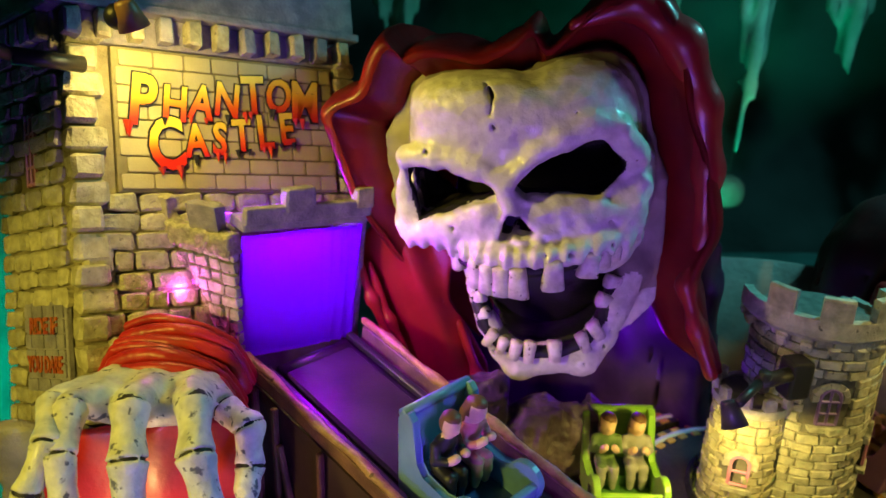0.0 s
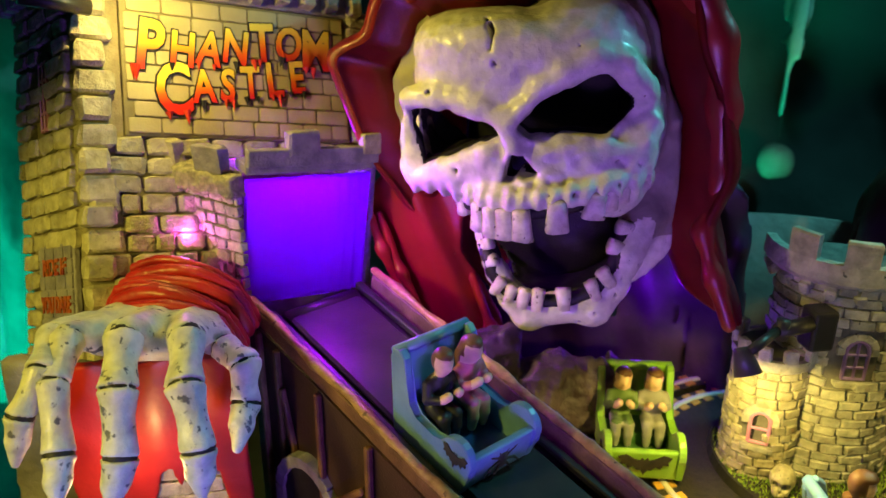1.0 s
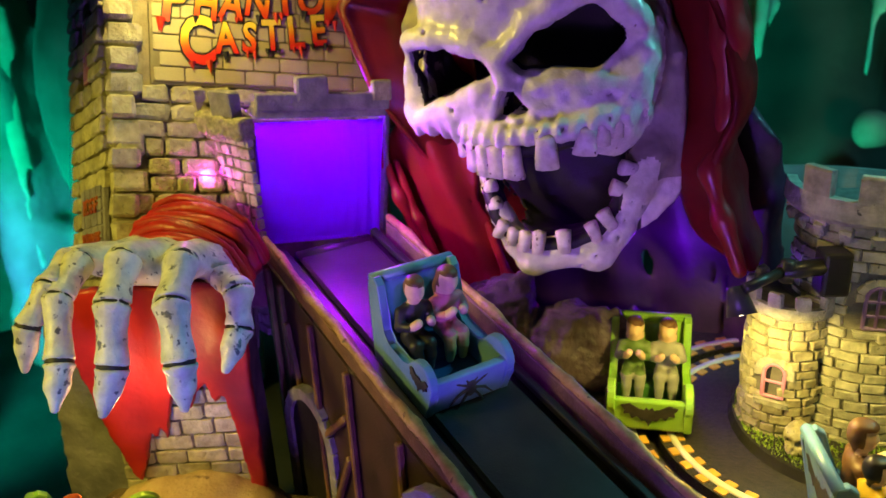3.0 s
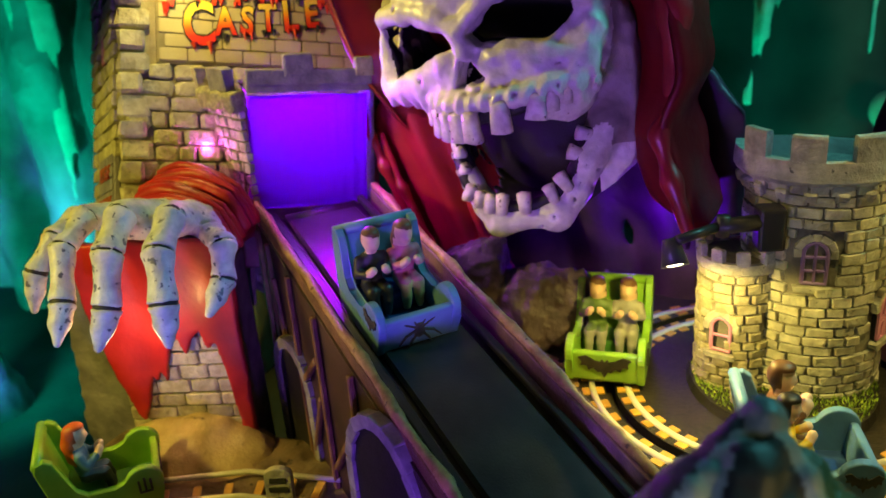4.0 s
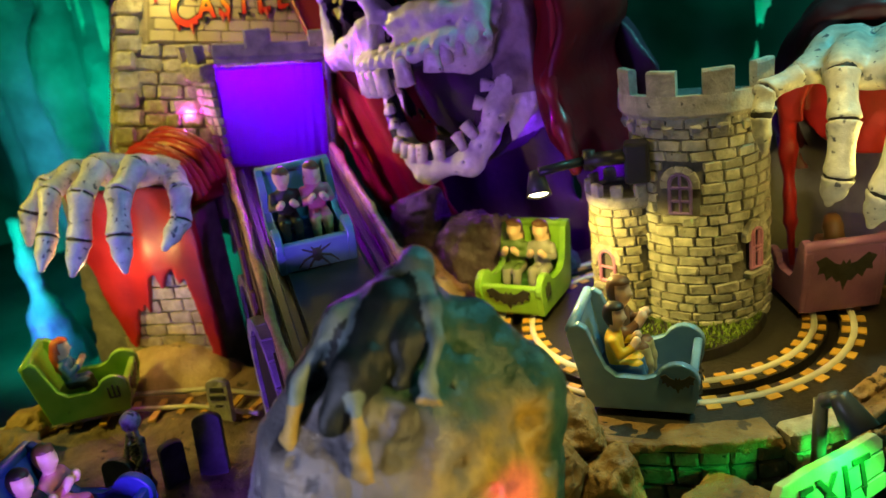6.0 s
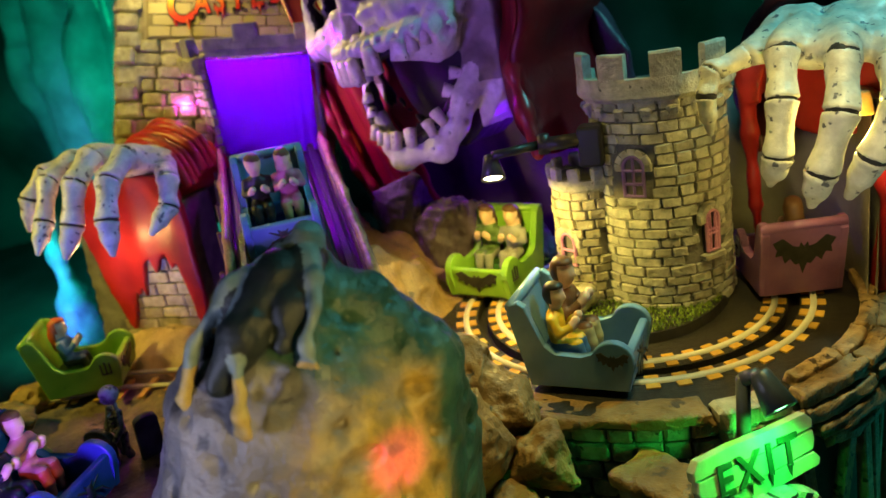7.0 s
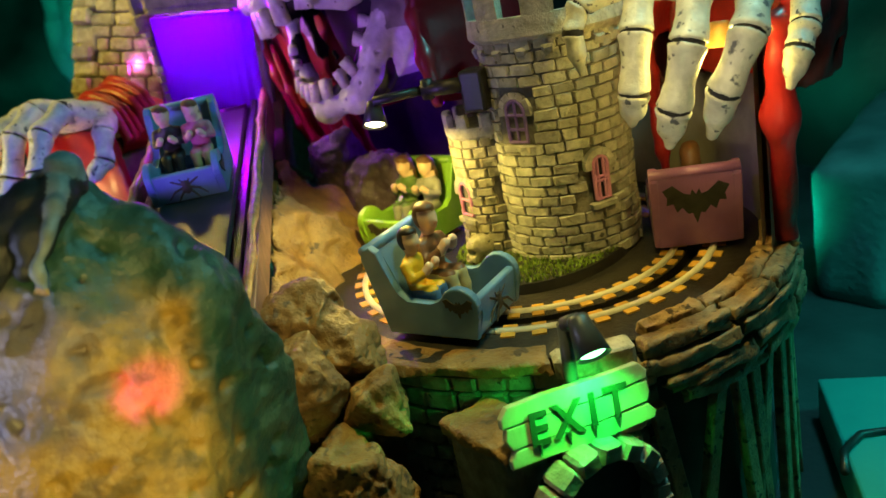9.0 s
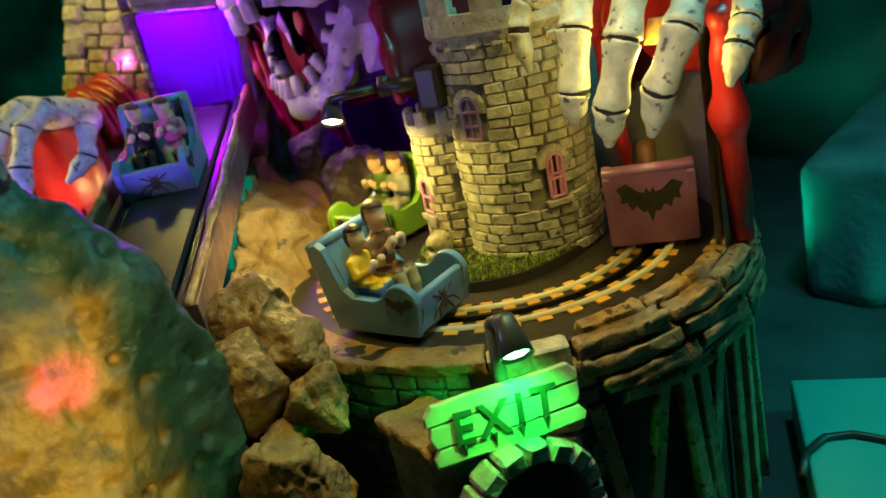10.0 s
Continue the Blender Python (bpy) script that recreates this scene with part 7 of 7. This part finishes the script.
def ledge_field(p):
    x, y, z = p
    d = brick_field(p, (-58, 168, 20), (72, 62, 55), 8)
    return d + 2.6 * wobble(x, y, z, 18, 2) + 1.6 * np.abs(wobble(x, y, z, 7, 3)) + 0.7 * wobble(x, y, z, 3.5, 4)


tagged(cast("graveyard_ledge", ledge_field, (-142, 94, -2), (26, 242, 84), 2.0, mat("dark_brown_ledge", (0.09, 0.06, 0.035), (0.21, 0.145, 0.08), 9, 0.6, bump=1.0, grain=1.6, vary=0.1, wear=(0.04, 0.03, 0.02), wear_at=0.6), None), "brown rocky ledge carrying the little graveyard", "rock")
rock("ledge_rim", "long tan rocks along the edge of the graveyard", [(-112, 150, 78, 14, 10, 6), (-96, 132, 80, 16, 8, 6), (-74, 118, 80, 16, 8, 5)], 12, ROCK, 1.6, 1.1)


def lower_track():
    t = thing("lower_track", (-60, 160, 76), "dark toy track with cream rails on the ledge", "track")
    for s in (-7, 7):
        bm = bmesh.new()
        tube(bm, [(-126 + s * 0.6, 130 - s * 0.5, 77.5), (-106 + s * 0.7, 157 - s * 0.7, 77.5), (-80 + s * 0.6, 178 - s * 0.8, 77.5), (-50 + s * 0.3, 190 - s, 77.5), (-14, 193 - s, 77.5)], 1.1, 8)
        part("rail", bm, RAIL, t, smooth=True)
    for k in range(9):
        u = k / 8
        piece("sleeper", block_mesh(TIE, 1, 0.0, 0.05), mm(-106 + 86 * u, 157 + 44 * u - 9 * u * u, 76.6, 0, 0, 45 - 36 * u), (3, 18, 1), t)


lower_track()


def tombstone(at, turn, lean, w, h, material, label, bars):
    t = thing("tombstone", at, label, "tombstone", "tombstones")
    m = mm(*at, lean, 0, turn)
    bm = bmesh.new()
    prism(bm, [(-w / 2, -2), (w / 2, -2), (w / 2, h - w * 0.3)] + [(w / 2 * math.cos(radians(k)), h - w * 0.3 + w * 0.3 * math.sin(radians(k))) for k in range(20, 180, 20)] + [(-w / 2, h - w * 0.3)], 3.2, m, 0.4)
    part("slab", bm, material, t)
    if bars:
        bm = bmesh.new()
        for k, (bw, bh) in enumerate(bars):
            box(bm, (w * bw, 0.4, bh), m @ mm(0, -0.1, h * 0.78 - k * h * 0.17), 0.05, 1)
        part("inscription", bm, BADGE, t, "dark illegible inscription bars")


tombstone((-27, 178, 74), 16, -6, 10, 21, STONE_GREY, "pale grey tombstone with a dark inscription", [(0.6, 2.0), (0.7, 2.0), (0.3, 0.9)])
SLATE = mat("dark_slate", (0.025, 0.03, 0.035), (0.07, 0.08, 0.085), 6, 0.5, bump=0.3)
tombstone((-6, 150, 74), 30, -12, 11, 24, SLATE, "dark slate tombstone leaning back", [])
tombstone((-14, 140, 74), 70, 8, 9, 20, SLATE, "dark slate tombstone seen edge on", [])
tombstone((-32, 128, 74), 10, -6, 14, 15, SLATE, "low dark blue-grey tombstone", [])


def standing_skeleton():
    def field(p):
        x, y, z = p
        d = ball(p, (0, 0, 26.5), (3.6, 4.0, 3.9))
        for s in (-1, 1):
            d = carve(d, ball(p, (s * 1.4, -3.6, 26.4), (1.0, 1.6, 1.0)), 0.3)
            d = np.minimum(d, chain(p, [(s * 3.8, 0, 19.5, 1.4), (s * 5.2, -1.5, 13.5, 1.2), (s * 3.8, -4.5, 9.5, 1.2)], 0.5))
            d = np.minimum(d, chain(p, [(s * 2.0, 0, 9, 1.7), (s * 2.6, -1, 4, 1.4), (s * 2.4, 0, 0, 1.7)], 0.5))
            for k in range(4):
                d = np.minimum(d, chain(p, [(0, 1.4, 19 - 2 * k, 0.8), (s * 3.6, 0, 18.4 - 2 * k, 0.8), (s * 0.8, -2.6, 17.6 - 2 * k, 0.8)], 0.4))
        d = np.minimum(d, bone(p, (0, 1.2, 8), (0, 1, 23.5), 1.0, 0.9))
        d = melt(d, ball(p, (0, 0.4, 8.6), (2.8, 1.8, 1.6)), 0.6)
        return d + 0.12 * wobble(x, y, z, 2, 3)
    ob = cast("skeleton_figure", field, (-8, -8, -3), (8, 6, 32), 0.5, mat("grey_green_bone_paint", (0.09, 0.095, 0.08), (0.26, 0.27, 0.22), 3, 0.5, bump=0.4, grain=1.0, wear=(0.02, 0.02, 0.02), wear_at=0.58), None)
    ob.matrix_basis = pose(-0.027, 0.137, 0.0755, 0, 0, -8)
    tagged(ob, "little grey skeleton standing among the tombstones", "statue")


standing_skeleton()


def front_car():
    """The dark car that waits in the violet light before the graveyard."""
    rock("low_rock", "dark rock carrying the front end of the lower track", [(10, 86, 40, 34, 26, 60)], 15, ROCK_DARK, 2.0, 2.0)
    m = pose(0.006, 0.088, 0.0915, 0, 0, -70)
    ride_car("dark blue toy ride car standing in violet light", BLUE_DARK, BLUE_DARK, "spider", m)
    doll(seat(m, 6), 0, "toy figure in a black suit with dark hair", SHIRTS["black"], SHIRTS["black"], HAIR_DARK, False, 0.5)
    doll(seat(m, -6), 0, "toy figure in a rose coat with violet-lit hair", SHIRTS["rose"], SHIRTS["red"], HAIR_BROWN, False, 0.5)


front_car()
